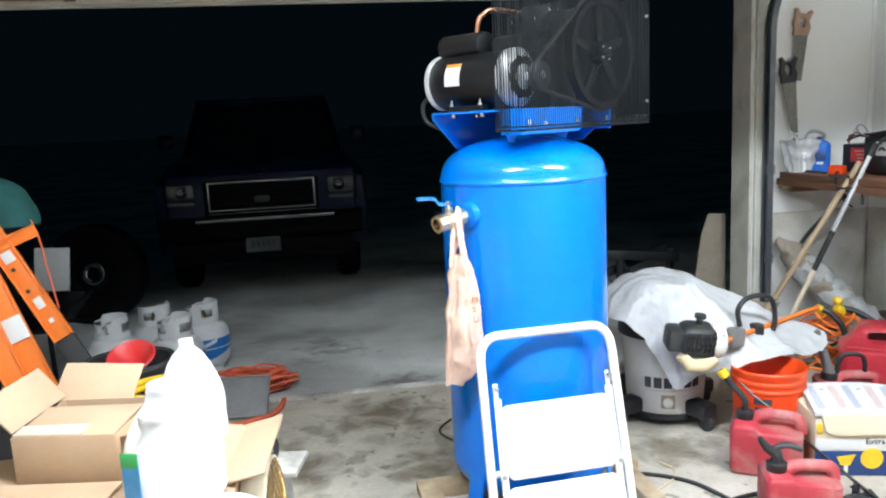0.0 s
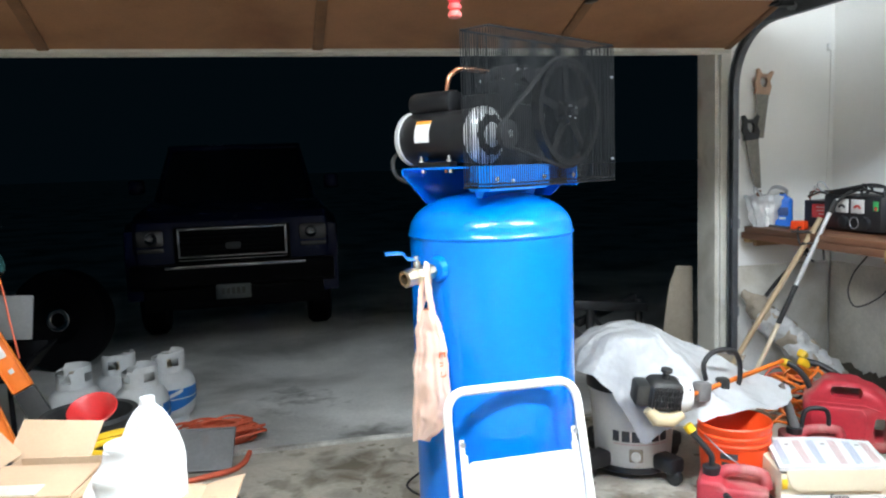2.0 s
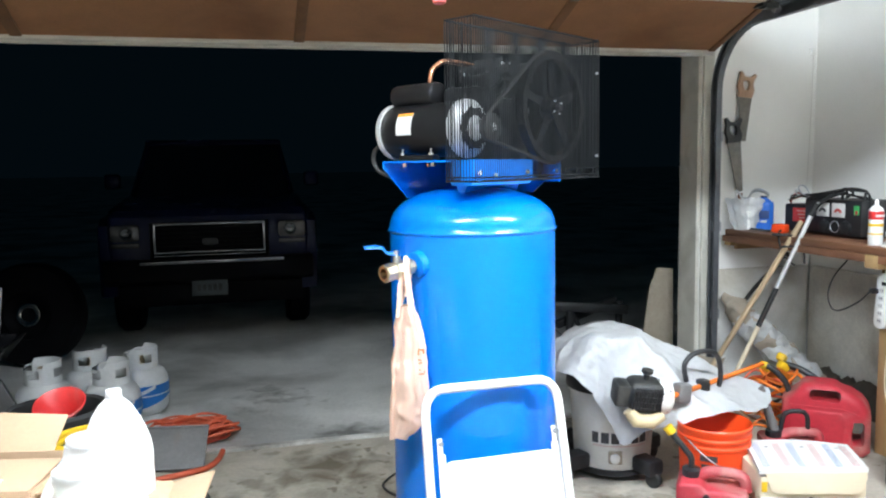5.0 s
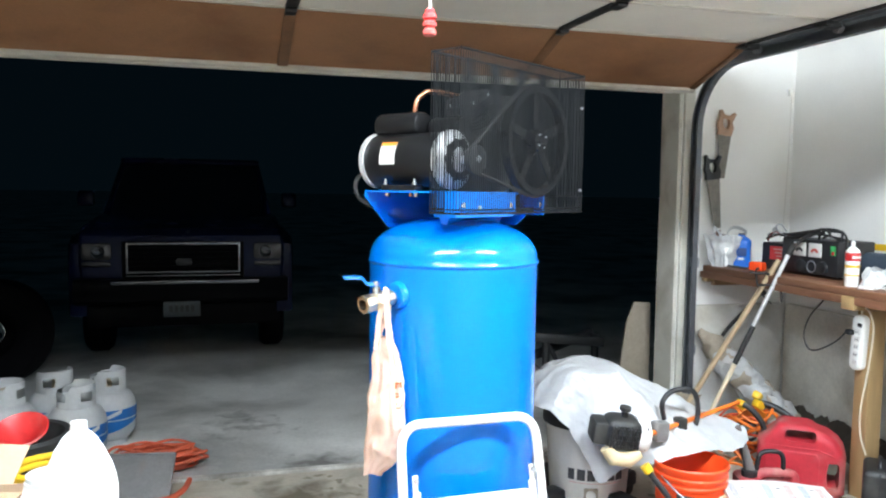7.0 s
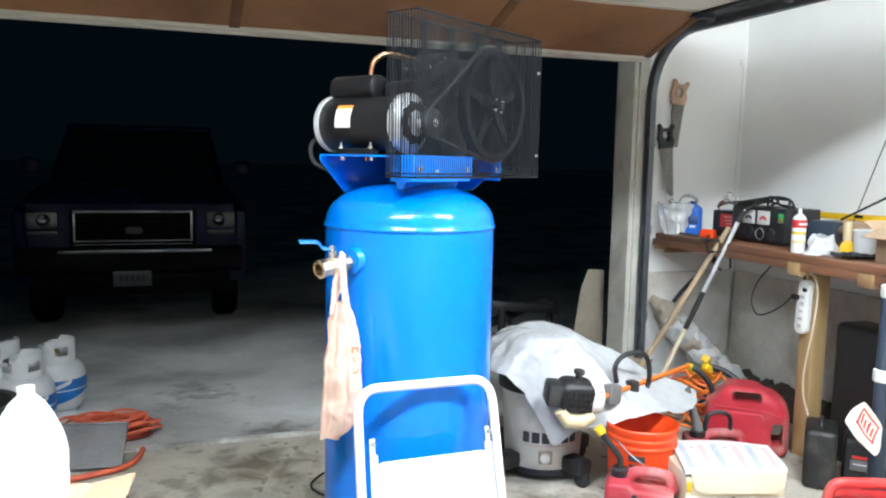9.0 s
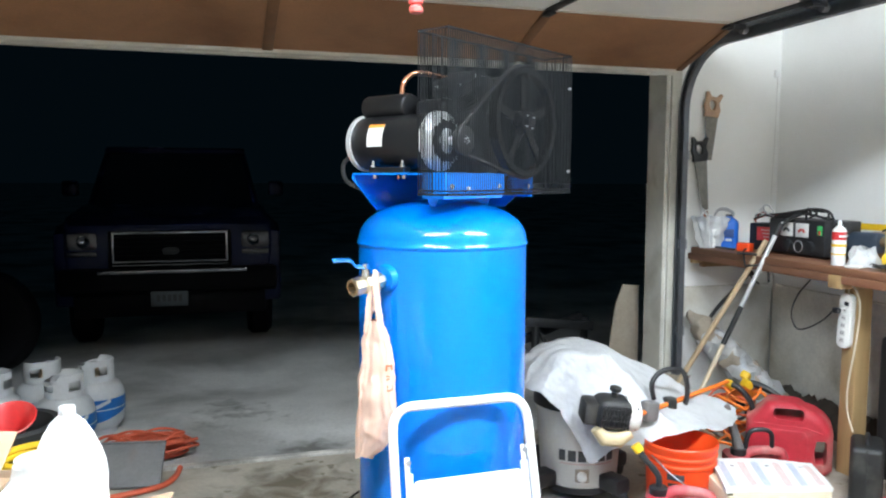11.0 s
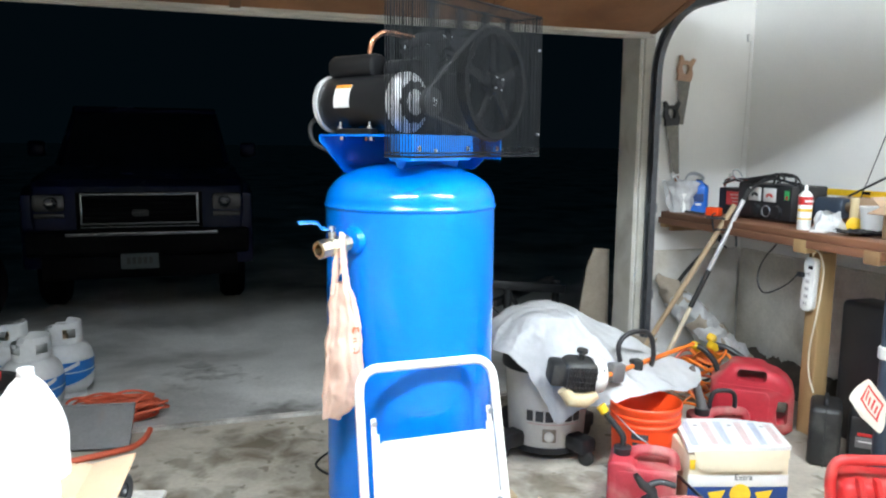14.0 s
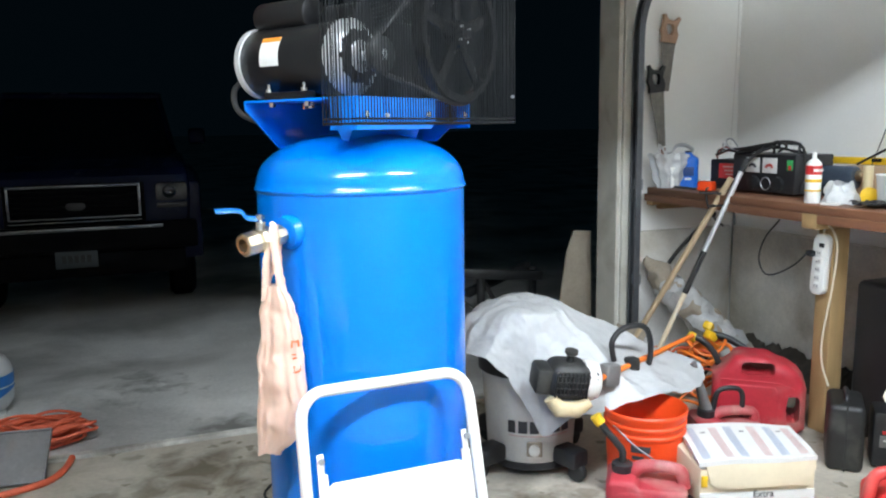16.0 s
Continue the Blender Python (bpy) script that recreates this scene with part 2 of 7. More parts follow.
    "canblue": surf("light_blue_label", (0.05, 0.30, 0.62), 0.4, var=0.15, bump=0.0),
    "greybox": surf("grey_metal_box", (0.19, 0.185, 0.185), 0.6, 0.2, var=0.25, scale=7, bump=0.1, second=(0.2, 0.13, 0.1), amount=0.2),
    "cloth": surf("canvas_cloth", (0.70, 0.66, 0.56), 0.9, var=0.12, scale=9, fine=120, bump=0.3),
    "bluepole": surf("dark_blue_grey_tube", (0.05, 0.07, 0.10), 0.35, 0.3, var=0.2, scale=9, bump=0.06),
    "tape": surf("clear_brown_tape", (0.50, 0.46, 0.38), 0.3, var=0.08, bump=0.03),
    "fanwire": surf("gold_wire", (0.42, 0.27, 0.10), 0.35, 0.7, var=0.2, bump=0.0),
    "beige": surf("beige_enamel", (0.68, 0.60, 0.45), 0.4, var=0.1, bump=0.05),
    "soil": surf("dark_dirt", (0.05, 0.042, 0.032), 0.95, var=0.4, scale=20, bump=0.6),
    "tan": surf("tan_bulb", (0.62, 0.50, 0.30), 0.4, var=0.15, bump=0.05),
    "ash": surf("pale_ash_wood", (0.46, 0.34, 0.21), 0.6, var=0.2, scale=8, fine=60, bump=0.15, stretch=(1, 1, 0.15)),
    "asphaltdark": surf("leaning_board", (0.33, 0.28, 0.22), 0.85, var=0.25, scale=5, bump=0.25),
}

M["blue"].node_tree.nodes["Principled BSDF"].inputs["Coat Roughness"].default_value = 0.11
# milky plastic lets light through
for key, reach in (("jug", 0.05), ("pinkbag", 0.012)):
    milky = M[key].node_tree.nodes["Principled BSDF"]
    milky.inputs["Subsurface Weight"].default_value = 0.7
    milky.inputs["Subsurface Radius"].default_value = (1.0, 0.95, 0.9)
    milky.inputs["Subsurface Scale"].default_value = reach


glow = bpy.data.materials.new("lamp_diffuser")
glow.use_nodes = True
gb = glow.node_tree.nodes["Principled BSDF"]
gb.inputs["Base Color"].default_value = (0.9, 0.9, 0.88, 1)
gb.inputs["Emission Color"].default_value = (0.872, 0.985, 1.085, 1)
gb.inputs["Emission Strength"].default_value = LAMP_GLOW
M["glow"] = glow


# ---- mesh helpers
def finish(bm, smooth=True):
    bmesh.ops.recalc_face_normals(bm, faces=bm.faces[:])
    for f in bm.faces:
        f.smooth = smooth
    if smooth:
        for e in bm.edges:
            if len(e.link_faces) == 2 and e.calc_face_angle(0) > radians(38):
                e.smooth = False
    return bm


def part(name, bm, mat, parent=None, label="", m=None, smooth=True):
    """Links one bmesh as one mesh object under a thing or a part."""
    finish(bm, smooth)
    me = bpy.data.meshes.new(name)
    bm.to_mesh(me)
    bm.free()
    me.materials.append(M[mat])
    ob = new(name, me)
    if parent:
        ob.parent = parent
    if m:
        ob.matrix_local = m
    return tagged(ob, label)


def thing(name, m, label, category, group="", kind=""):
    e = new(name)
    e.matrix_world = m
    e.empty_display_size = 0.1
    return tagged(e, label, category, group, kind)


def solid(name, bm, mat, label, category, m=None, group="", kind="", smooth=True):
    return tagged(part(name, bm, mat, None, label, m, smooth), label, category, group, kind)


def place(bm, verts, c=(0, 0, 0), rot=None):
    mm = Matrix.Translation(c) @ (rot.to_4x4() if rot else Matrix())
    bmesh.ops.transform(bm, matrix=mm, verts=verts)


def box(sx, sy, sz, c=(0, 0, 0), bev=0.004, seg=2, bm=None, rot=None):
    bm = bm or bmesh.new()
    tmp = bmesh.new()
    bmesh.ops.create_cube(tmp, size=1.0, matrix=Matrix.Diagonal((sx, sy, sz, 1)))
    if bev:
        bmesh.ops.bevel(tmp, geom=tmp.edges[:], offset=min(bev, min(sx, sy, sz) * 0.45), segments=seg, profile=0.5, affect="EDGES")
    place(tmp, tmp.verts[:], c, rot)
    return join(bm, tmp)


def join(bm, other):
    me = bpy.data.meshes.new("tmp")
    other.to_mesh(me)
    other.free()
    bm.from_mesh(me)
    bpy.data.meshes.remove(me)
    return bm


def lathe(profile, seg=40, c=(0, 0, 0), rot=None, bm=None, close=True):
    """Turns a list of (radius, height) about z."""
    tmp = bmesh.new()
    rings = []
    for r, z in profile:
        if r < 1e-5:
            rings.append([tmp.verts.new((0, 0, z))])
        else:
            rings.append([tmp.verts.new((r * math.cos(2 * math.pi * i / seg), r * math.sin(2 * math.pi * i / seg), z)) for i in range(seg)])
    for a, b in zip(rings, rings[1:]):
        for i in range(seg):
            j = (i + 1) % seg
            if len(a) == 1 and len(b) == 1:
                continue
            if len(a) == 1:
                tmp.faces.new((a[0], b[i], b[j]))
            elif len(b) == 1:
                tmp.faces.new((a[i], a[j], b[0]))
            else:
                tmp.faces.new((a[i], a[j], b[j], b[i]))
    if close:
        for ring in (rings[0], rings[-1]):
            if len(ring) > 2:
                tmp.faces.new(ring)
    place(tmp, tmp.verts[:], c, rot)
    return join(bm or bmesh.new(), tmp)


def cyl(r, h, c=(0, 0, 0), seg=24, rot=None, bev=0.0, bm=None, r2=None):
    r2 = r if r2 is None else r2
    prof = [(r, -h / 2), (r2, h / 2)] if not bev else [(r - bev, -h / 2), (r, -h / 2 + bev), (r2, h / 2 - bev), (r2 - bev, h / 2)]
    return lathe(prof, seg, c, rot, bm)


def smooth_path(pts, n=8, closed=False):
    """A Catmull-Rom curve through the points."""
    p = [Vector(q) for q in pts]
    out = []
    count = len(p) if closed else len(p) - 1
    for i in range(count):
        if closed:
            a, b, c, d = p[i - 1], p[i], p[(i + 1) % len(p)], p[(i + 2) % len(p)]
        else:
            a, b, c, d = p[max(i - 1, 0)], p[i], p[i + 1], p[min(i + 2, len(p) - 1)]
        for k in range(n):
            t = k / n
            out.append(0.5 * ((2 * b) + (c - a) * t + (2 * a - 5 * b + 4 * c - d) * t * t + (3 * b - a - 3 * c + d) * t ** 3))
    if not closed:
        out.append(p[-1])
    return out


def tube(pts, r, seg=10, closed=False, bm=None, flat=1.0):
    """A round bar along a path; flat squeezes it across."""
    bm = bm or bmesh.new()
    p = [Vector(q) for q in pts]
    rings = []
    nrm = None
    for i, q in enumerate(p):
        if closed:
            d = (p[(i + 1) % len(p)] - p[i - 1]).normalized()
        else:
            d = (p[min(i + 1, len(p) - 1)] - p[max(i - 1, 0)]).normalized()
        if nrm is None:
            nrm = d.orthogonal().normalized()
        nrm = (nrm - d * nrm.dot(d)).normalized()
        bi = d.cross(nrm)
        rad = r[i] if isinstance(r, (list, tuple)) else r
        rings.append([bm.verts.new(q + rad * (math.cos(2 * math.pi * k / seg) * nrm + flat * math.sin(2 * math.pi * k / seg) * bi)) for k in range(seg)])
    pairs = list(zip(rings, rings[1:])) + ([(rings[-1], rings[0])] if closed else [])
    for a, b in pairs:
        for k in range(seg):
            bm.faces.new((a[k], a[(k + 1) % seg], b[(k + 1) % seg], b[k]))
    if not closed:
        bm.faces.new(rings[0])
        bm.faces.new(rings[-1])
    return bm


def extrude(poly, depth, bev=0.0, bm=None, rot=None, c=(0, 0, 0), seg=2, holes=()):
    """A plate: the outline in x and z, its depth along y about 0."""
    tmp = bmesh.new()
    a = [tmp.verts.new((x, -depth / 2, z)) for x, z in poly]
    b = [tmp.verts.new((x, depth / 2, z)) for x, z in poly]
    tmp.faces.new(a)
    tmp.faces.new(list(reversed(b)))
    for i in range(len(poly)):
        j = (i + 1) % len(poly)
        tmp.faces.new((a[j], a[i], b[i], b[j]))
    bmesh.ops.recalc_face_normals(tmp, faces=tmp.faces[:])
    if bev:
        ed = [e for e in tmp.edges if abs(e.verts[0].co.y - e.verts[1].co.y) < 1e-6]
        bmesh.ops.bevel(tmp, geom=ed, offset=bev, segments=seg, profile=0.5, affect="EDGES")
    place(tmp, tmp.verts[:], c, rot)
    return join(bm or bmesh.new(), tmp)


def rounded(w, h, r, n=5):
    """The outline of a rounded rectangle about 0."""
    out = []
    for cx, cz, a0 in ((w / 2 - r, h / 2 - r, 0), (-w / 2 + r, h / 2 - r, 90), (-w / 2 + r, -h / 2 + r, 180), (w / 2 - r, -h / 2 + r, 270)):
        for k in range(n + 1):
            a = radians(a0 + 90 * k / n)
            out.append((cx + r * math.cos(a), cz + r * math.sin(a)))
    return out


def sheet(fn, nu, nv, thick=0.002, bm=None):
    """A curved sheet from fn(u, v) with u and v in 0..1, given thickness."""
    tmp = bmesh.new()
    g = [[tmp.verts.new(fn(i / nu, j / nv)) for j in range(nv + 1)] for i in range(nu + 1)]
    for i in range(nu):
        for j in range(nv):
            tmp.faces.new((g[i][j], g[i + 1][j], g[i + 1][j + 1], g[i][j + 1]))
    if thick:
        bmesh.ops.recalc_face_normals(tmp, faces=tmp.faces[:])
        bmesh.ops.solidify(tmp, geom=tmp.faces[:], thickness=thick)
    return join(bm or bmesh.new(), tmp)


def words(text, size, mat, parent, m, label="", depth=0.001, name="lettering"):
    """Letters as a mesh, in the built-in font."""
    cu = bpy.data.curves.new("tmp_text", "FONT")
    cu.body, cu.size, cu.extrude, cu.align_x, cu.align_y = text, size, depth, "CENTER", "CENTER"
    ob = bpy.data.objects.new("tmp_text", cu)
    scene.collection.objects.link(ob)
    me = bpy.data.meshes.new_from_object(ob.evaluated_get(bpy.context.evaluated_depsgraph_get()))
    bpy.data.objects.remove(ob)
    me.materials.clear()
    me.materials.append(M[mat])
    o = new(name, me)
    o.parent = parent
    o.matrix_local = m
    return tagged(o, label)



def cut(bm, *cutters):
    """The bmesh less the cutters, which go right through it."""
    me = bpy.data.meshes.new("tmp")
    finish(bm)
    bm.to_mesh(me)
    bm.free()
    ob = new("tmp", me)
    tools = []
    for c in cutters:
        mc = bpy.data.meshes.new("tmp")
        finish(c)
        c.to_mesh(mc)
        c.free()
        tools.append(new("tmp", mc))
        md = ob.modifiers.new("cut", "BOOLEAN")
        md.operation, md.solver, md.object = "DIFFERENCE", "EXACT", tools[-1]
    out = bmesh.new()
    out.from_object(ob, bpy.context.evaluated_depsgraph_get())
    for o in (ob, *tools):
        bpy.data.objects.remove(o)
    return out


def fuzz(p, s, a):
    return Vector((noise.noise(Vector(p) * s), noise.noise(Vector(p) * s + Vector((7, 3, 1))), noise.noise(Vector(p) * s + Vector((2, 9, 5))))) * a


RX = Euler((radians(90), 0, 0)).to_matrix()
RY = Euler((0, radians(90), 0)).to_matrix()


def turn(x=0, y=0, z=0):
    return Euler((radians(x), radians(y), radians(z))).to_matrix()


# ---- the large structure
SIDE, FRONT, LEFT, BACK, CEIL = 3.525, 4.11, -3.0, -3.2, 2.75
OPEN_L, OPEN_R, HEAD, THICK = -2.2, 2.68, 2.098, 0.14


def slab(name, x0, x1, y0, y1, z0, z1, mat, label, bev=0.0):
    return solid(name, box(x1 - x0, y1 - y0, z1 - z0, ((x0 + x1) / 2, (y0 + y1) / 2, (z0 + z1) / 2), bev), mat, label, name.split("_")[0], kind="structure", smooth=False)


def ground_sheet(u, v):
    x, y = (u - 0.5) * 2, (v - 0.5) * 2
    px, py = 300 * x ** 3 + 12 * x, 300 * y ** 3 + 12 * y + 6
    return Vector((px, py, -0.035 - 0.012 * max(0.0, min(py - 4, 10))))


solid("ground", sheet(ground_sheet, 40, 40, 0), "drive", "grey weathered concrete driveway at night", "ground", kind="structure")
solid("floor", box(SIDE - LEFT + 0.2, 3.85 - BACK + 0.1, 0.12, ((SIDE + LEFT) / 2, (3.85 + BACK - 0.1) / 2, -0.06), 0.008), "floor", "stained grey-brown concrete garage floor", "floor", kind="structure", smooth=False)
slab("wall_east", SIDE, SIDE + THICK, BACK, FRONT + THICK, -0.05, CEIL, "wall", "white painted side wall of the garage")
# unseen west wall, toned below white to cut the bounce on this side
slab("wall_west", LEFT - THICK, LEFT, BACK, FRONT + THICK, -0.05, CEIL, "stem", "unseen side wall of the garage, toned darker to bounce less light")
slab("wall_south", LEFT - THICK, SIDE + THICK, BACK - THICK, BACK, -0.05, CEIL, "wall", "white painted back wall of the garage")
slab("wall_north", OPEN_R + 0.02, SIDE, FRONT, FRONT + THICK, -0.05, CEIL, "wall", "white painted wall beside the garage opening")
slab("wall_north_west", LEFT, OPEN_L - 0.02, FRONT, FRONT + THICK, -0.05, CEIL, "wall", "white painted wall beside the garage opening")
slab("wall_header", OPEN_L - 0.02, OPEN_R + 0.02, FRONT, FRONT + THICK, HEAD + 0.02, CEIL, "wall", "white painted wall above the garage opening")
slab("ceiling", LEFT - THICK, SIDE + THICK, BACK - THICK, FRONT + THICK, CEIL, CEIL + 0.1, "wall", "white painted garage ceiling")
# bare concrete footing below the painted wall
solid("wall_footing_east", box(0.05, FRONT - BACK - 0.05, 0.80, (SIDE - 0.021, (FRONT + BACK) / 2 - 0.025, 0.375), 0.012), "stem", "bare grey-brown concrete footing along the side wall", "wall", kind="structure")
solid("wall_footing_north", box(SIDE - 0.046 - 2.80, 0.05, 0.80, ((SIDE - 0.046 + 2.80) / 2, FRONT - 0.021, 0.375), 0.012), "stempaint", "bare grey concrete footing beside the opening", "wall", kind="structure")
# jambs, head and casing of the opening
for nm, x in (("trim_jamb_east", OPEN_R + 0.01), ("trim_jamb_west", OPEN_L - 0.01)):
    slab(nm, x - 0.012, x + 0.012, FRONT - 0.01, FRONT + THICK + 0.05, -0.04, HEAD + 0.03, "trim", "aged off-white wooden door jamb", 0.003)
slab("trim_casing_east", OPEN_R + 0.03, OPEN_R + 0.10, FRONT - 0.022, FRONT + 0.0, -0.04, HEAD + 0.09, "trim", "aged off-white wooden casing", 0.004)
slab("trim_casing_west", OPEN_L - 0.10, OPEN_L - 0.03, FRONT - 0.022, FRONT + 0.0, -0.04, HEAD + 0.09, "trim", "aged off-white wooden casing", 0.004)
slab("trim_head", OPEN_L, OPEN_R, FRONT - 0.01, FRONT + 0.10, HEAD, HEAD + 0.024, "trim", "cream wooden head board of the opening", 0.003)
slab("trim_head_casing", OPEN_L - 0.03, OPEN_R + 0.03, FRONT - 0.025, FRONT - 0.011, HEAD - 0.012, HEAD + 0.09, "trim", "cream wooden casing over the opening", 0.004)
slab("trim_threshold", OPEN_L, OPEN_R, 3.902, 3.945, -0.05, -0.006, "lip", "pale worn concrete lip at the garage floor edge", 0.004)

# ---- the open overhead door
door = thing("door_overhead", pose(0, 0, 0), "open sectional garage door, cream panels with a brown bottom panel", "garage door", kind="structure")
DX0, DX1 = -2.28, 2.70
SEC = [((3.985, 2.105), (3.495, 2.275)), ((3.485, 2.285), (2.915, 2.285)), ((2.905, 2.285), (2.335, 2.285)), ((2.325, 2.285), (1.755, 2.285))]
for k, ((y0, z0), (y1, z1)) in enumerate(SEC):
    ang = math.degrees(math.atan2(z1 - z0, y0 - y1))
    length = math.hypot(y1 - y0, z1 - z0)
    part("panel", box(DX1 - DX0, length, 0.035, ((DX0 + DX1) / 2, (y0 + y1) / 2, (z0 + z1) / 2 + 0.0175), 0.003, rot=turn(x=-ang)), "hardboard" if k == 0 else "doorwhite", door, "unpainted brown hardboard panel" if k == 0 else "", smooth=False)
    for sx in (-2.26, -1.06, 0.27, 1.60, 2.68):
        wdt = 0.055 if -2 < sx < 2.5 else 0.04
        part("stile", box(wdt, length * 0.98, 0.012, (sx, (y0 + y1) / 2, (z0 + z1) / 2 - 0.004), 0.003, rot=turn(x=-ang)), "stilebrown" if k == 0 else "darksteel", door, "dark steel stile")
    if k:
        part("rail", box(DX1 - DX0, 0.03, 0.008, ((DX0 + DX1) / 2, y0 - 0.012, z0 - 0.002), 0.002), "trim", door)
        for sx in (0.27, 1.60, 2.66):
            part("hinge", box(0.05, 0.09, 0.02, (sx, y0 + 0.005, z0 - 0.018), 0.006), "darksteel", door)
part("bottom_rail", box(DX1 - DX0, 0.03, 0.045, ((DX0 + DX1) / 2, 3.995, 2.105), 0.004, rot=turn(x=-20)), "trim", door, "cream bottom rail")
for y in (3.47, 2.9):
    part("roller", cyl(0.022, 0.03, (2.735, y, 2.25), 16, RY), "galv", door)
    part("roller_bracket", box(0.08, 0.06, 0.03, (2.69, y, 2.262), 0.004), "darksteel", door)


def track(x, side):
    """A steel channel that runs up the jamb, round a bend and back under the ceiling."""
    path = [(4.035, z) for z in (0.02, 0.5, 1.0, 1.5, 1.86)]
    for k in range(1, 9):
        a = radians(90 * k / 8)
        path.append((3.655 + 0.38 * math.cos(a), 1.86 + 0.38 * math.sin(a)))
    path += [(y, 2.24) for y in (3.2, 2.6, 2.0, 1.6)]
    bm = bmesh.new()
    sect = [(0, -0.028), (0.0, 0.028), (0.03 * side, 0.028), (0.03 * side, 0.016), (0.033 * side, 0.016), (0.033 * side, 0.031), (-0.003 * side, 0.031), (-0.003 * side, -0.031), (0.033 * side, -0.031), (0.033 * side, -0.016), (0.03 * side, -0.016), (0.03 * side, -0.028)]
    rings = []
    for i, (y, z) in enumerate(path):
        y0, z0 = path[max(i - 1, 0)]
        y1, z1 = path[min(i + 1, len(path) - 1)]
        d = Vector((0, y1 - y0, z1 - z0)).normalized()
        nn = Vector((0, -d.z, d.y))
        rings.append([bm.verts.new(Vector((x + a, y, z)) + nn * b) for a, b in sect])
    for a, b in zip(rings, rings[1:]):
        for k in range(len(sect)):
            bm.faces.new((a[k], a[(k + 1) % len(sect)], b[(k + 1) % len(sect)], b[k]))
    return bm


tr = thing("trim_track_east", pose(0, 0, 0), "dark steel garage door track with brackets", "door track", kind="structure")
part("channel", track(2.775, -1), "tracksteel", tr)
for z in (0.5, 1.05, 1.6):
    part("bracket", box(0.05, 0.07, 0.06, (2.79, 4.075, z), 0.004), "galv", tr)
part("angle_iron", box(0.035, 2.4, 0.035, (2.80, 2.75, 2.285), 0.003), "darksteel", tr)
tl = thing("trim_track_west", pose(0, 0, 0), "dark steel garage door track with brackets", "door track", kind="structure")
part("channel", track(-2.33, 1), "darksteel", tl)
part("bracket", box(0.05, 0.07, 0.06, (-2.345, 4.075, 1.05), 0.004), "galv", tl)
part("angle_iron", box(0.035, 2.4, 0.035, (-2.36, 2.75, 2.285), 0.003), "darksteel", tl)

# shop lights, out of view, that light the room
for lx, ly in LAMPS:
    fx = thing("shop_light", pose(lx, ly, LAMP_Z), "white linear shop light with a glowing diffuser", "ceiling light", "shop lights")
    part("housing", box(1.2, 0.13, 0.03, (0, 0, 0.034), 0.003), "whitesteel", fx)
    for s in (-0.58, 0.58):
        part("end_cap", box(0.025, 0.13, 0.060, (s, 0, 0.012), 0.008), "whitesteel", fx)
    part("diffuser", box(1.13, 0.11, 0.046, (0, 0, -0.008), 0.014, 3), "glow", fx, "glowing white flat diffuser")
    for s in (-0.5, 0.5):
        part("hanger", tube([(s, 0, 0.045), (s, 0, CEIL - LAMP_Z)], 0.003, 6), "galv", fx)
opener = thing("trim_opener_rail", pose(0.45, 0, 2.46), "steel rail of the door opener under the ceiling", "opener rail", kind="structure")
part("rail", box(0.04, 4.0, 0.03, (0, 2.0, 0), 0.004), "galv", opener)
part("trolley", box(0.05, 0.16, 0.05, (0, 1.70, -0.03), 0.006), "black", opener)
for y in (0.2, 3.6):
    part("hanger", box(0.03, 0.004, CEIL - 2.46, (0, y, (CEIL - 2.46) / 2), 0), "galv", opener)
pull = thing("release_handle", pose(0.45, 1.70, 1.87), "red ribbed pull handle on a white cord", "pull handle")
part("grip", lathe([(0, -0.030), (0.012, -0.030), (0.0165, -0.026), (0.0165, -0.017), (0.0125, -0.014), (0.0125, -0.010), (0.0170, -0.007), (0.0170, 0.001), (0.0125, 0.004), (0.0125, 0.008), (0.0170, 0.011), (0.0165, 0.020), (0.0120, 0.024), (0.0115, 0.032), (0.005, 0.036), (0, 0.036)], 24), "red", pull)
part("cord", tube([(0, 0, 0.03), (0.003, 0, 0.3), (0, 0, 0.55)], 0.0025, 6), "whiteplastic", pull, "white cord")

# ---- air compressor
TC = Vector((0.775, 2.555, 0))
UA = math.degrees(math.atan2(0.56, 0.83))
comp = thing("air_compressor", Matrix.Translation(TC) @ pose(0, 0, 0, 0, 0, UA), "tall bright blue vertical air compressor with black motor and belt guard", "air compressor")
R, W0, W1 = 0.303, 0.15, 1.222
prof = [(0, 0.058), (0.17, 0.059), (0.235, 0.066), (0.272, 0.085), (0.293, 0.112), (R * 0.998, W0 - 0.008), (R * 1.004, W0), (R, W0 + 0.006), (R, W1 - 0.010), (R + 0.003, W1 - 0.007), (R + 0.006, W1 - 0.003), (R + 0.0065, W1), (R + 0.005, W1 + 0.004), (R + 0.001, W1 + 0.009)]
for k in range(1, 17):
    a = radians(90 * k / 16)
    prof.append((max(R * math.cos(a) ** 0.86, 0.0) if k < 16 else 0.0, W1 + 0.01 + 0.142 * math.sin(a) ** 0.95))
part("tank", lathe(prof, 96), "blue", comp)
for deg_ in (212, 328, 90):
    aw = radians(deg_ - UA)
    d_ = Vector((math.cos(aw), math.sin(aw), 0))
    leg_a, leg_b = d_ * 0.292 + Vector((0, 0, 0.190)), d_ * 0.322 + Vector((0, 0, 0.008))
    rl = (leg_b - leg_a).to_track_quat("X", "Z").to_matrix()
    part("leg", box((leg_b - leg_a).length, 0.070, 0.010, (leg_a + leg_b) / 2, 0.003, rot=rl), "blue", comp)
    part("foot", box(0.075, 0.070, 0.010, d_ * 0.345 + Vector((0, 0, 0.0065)), 0.003, rot=turn(z=deg_ - UA)), "blue", comp)
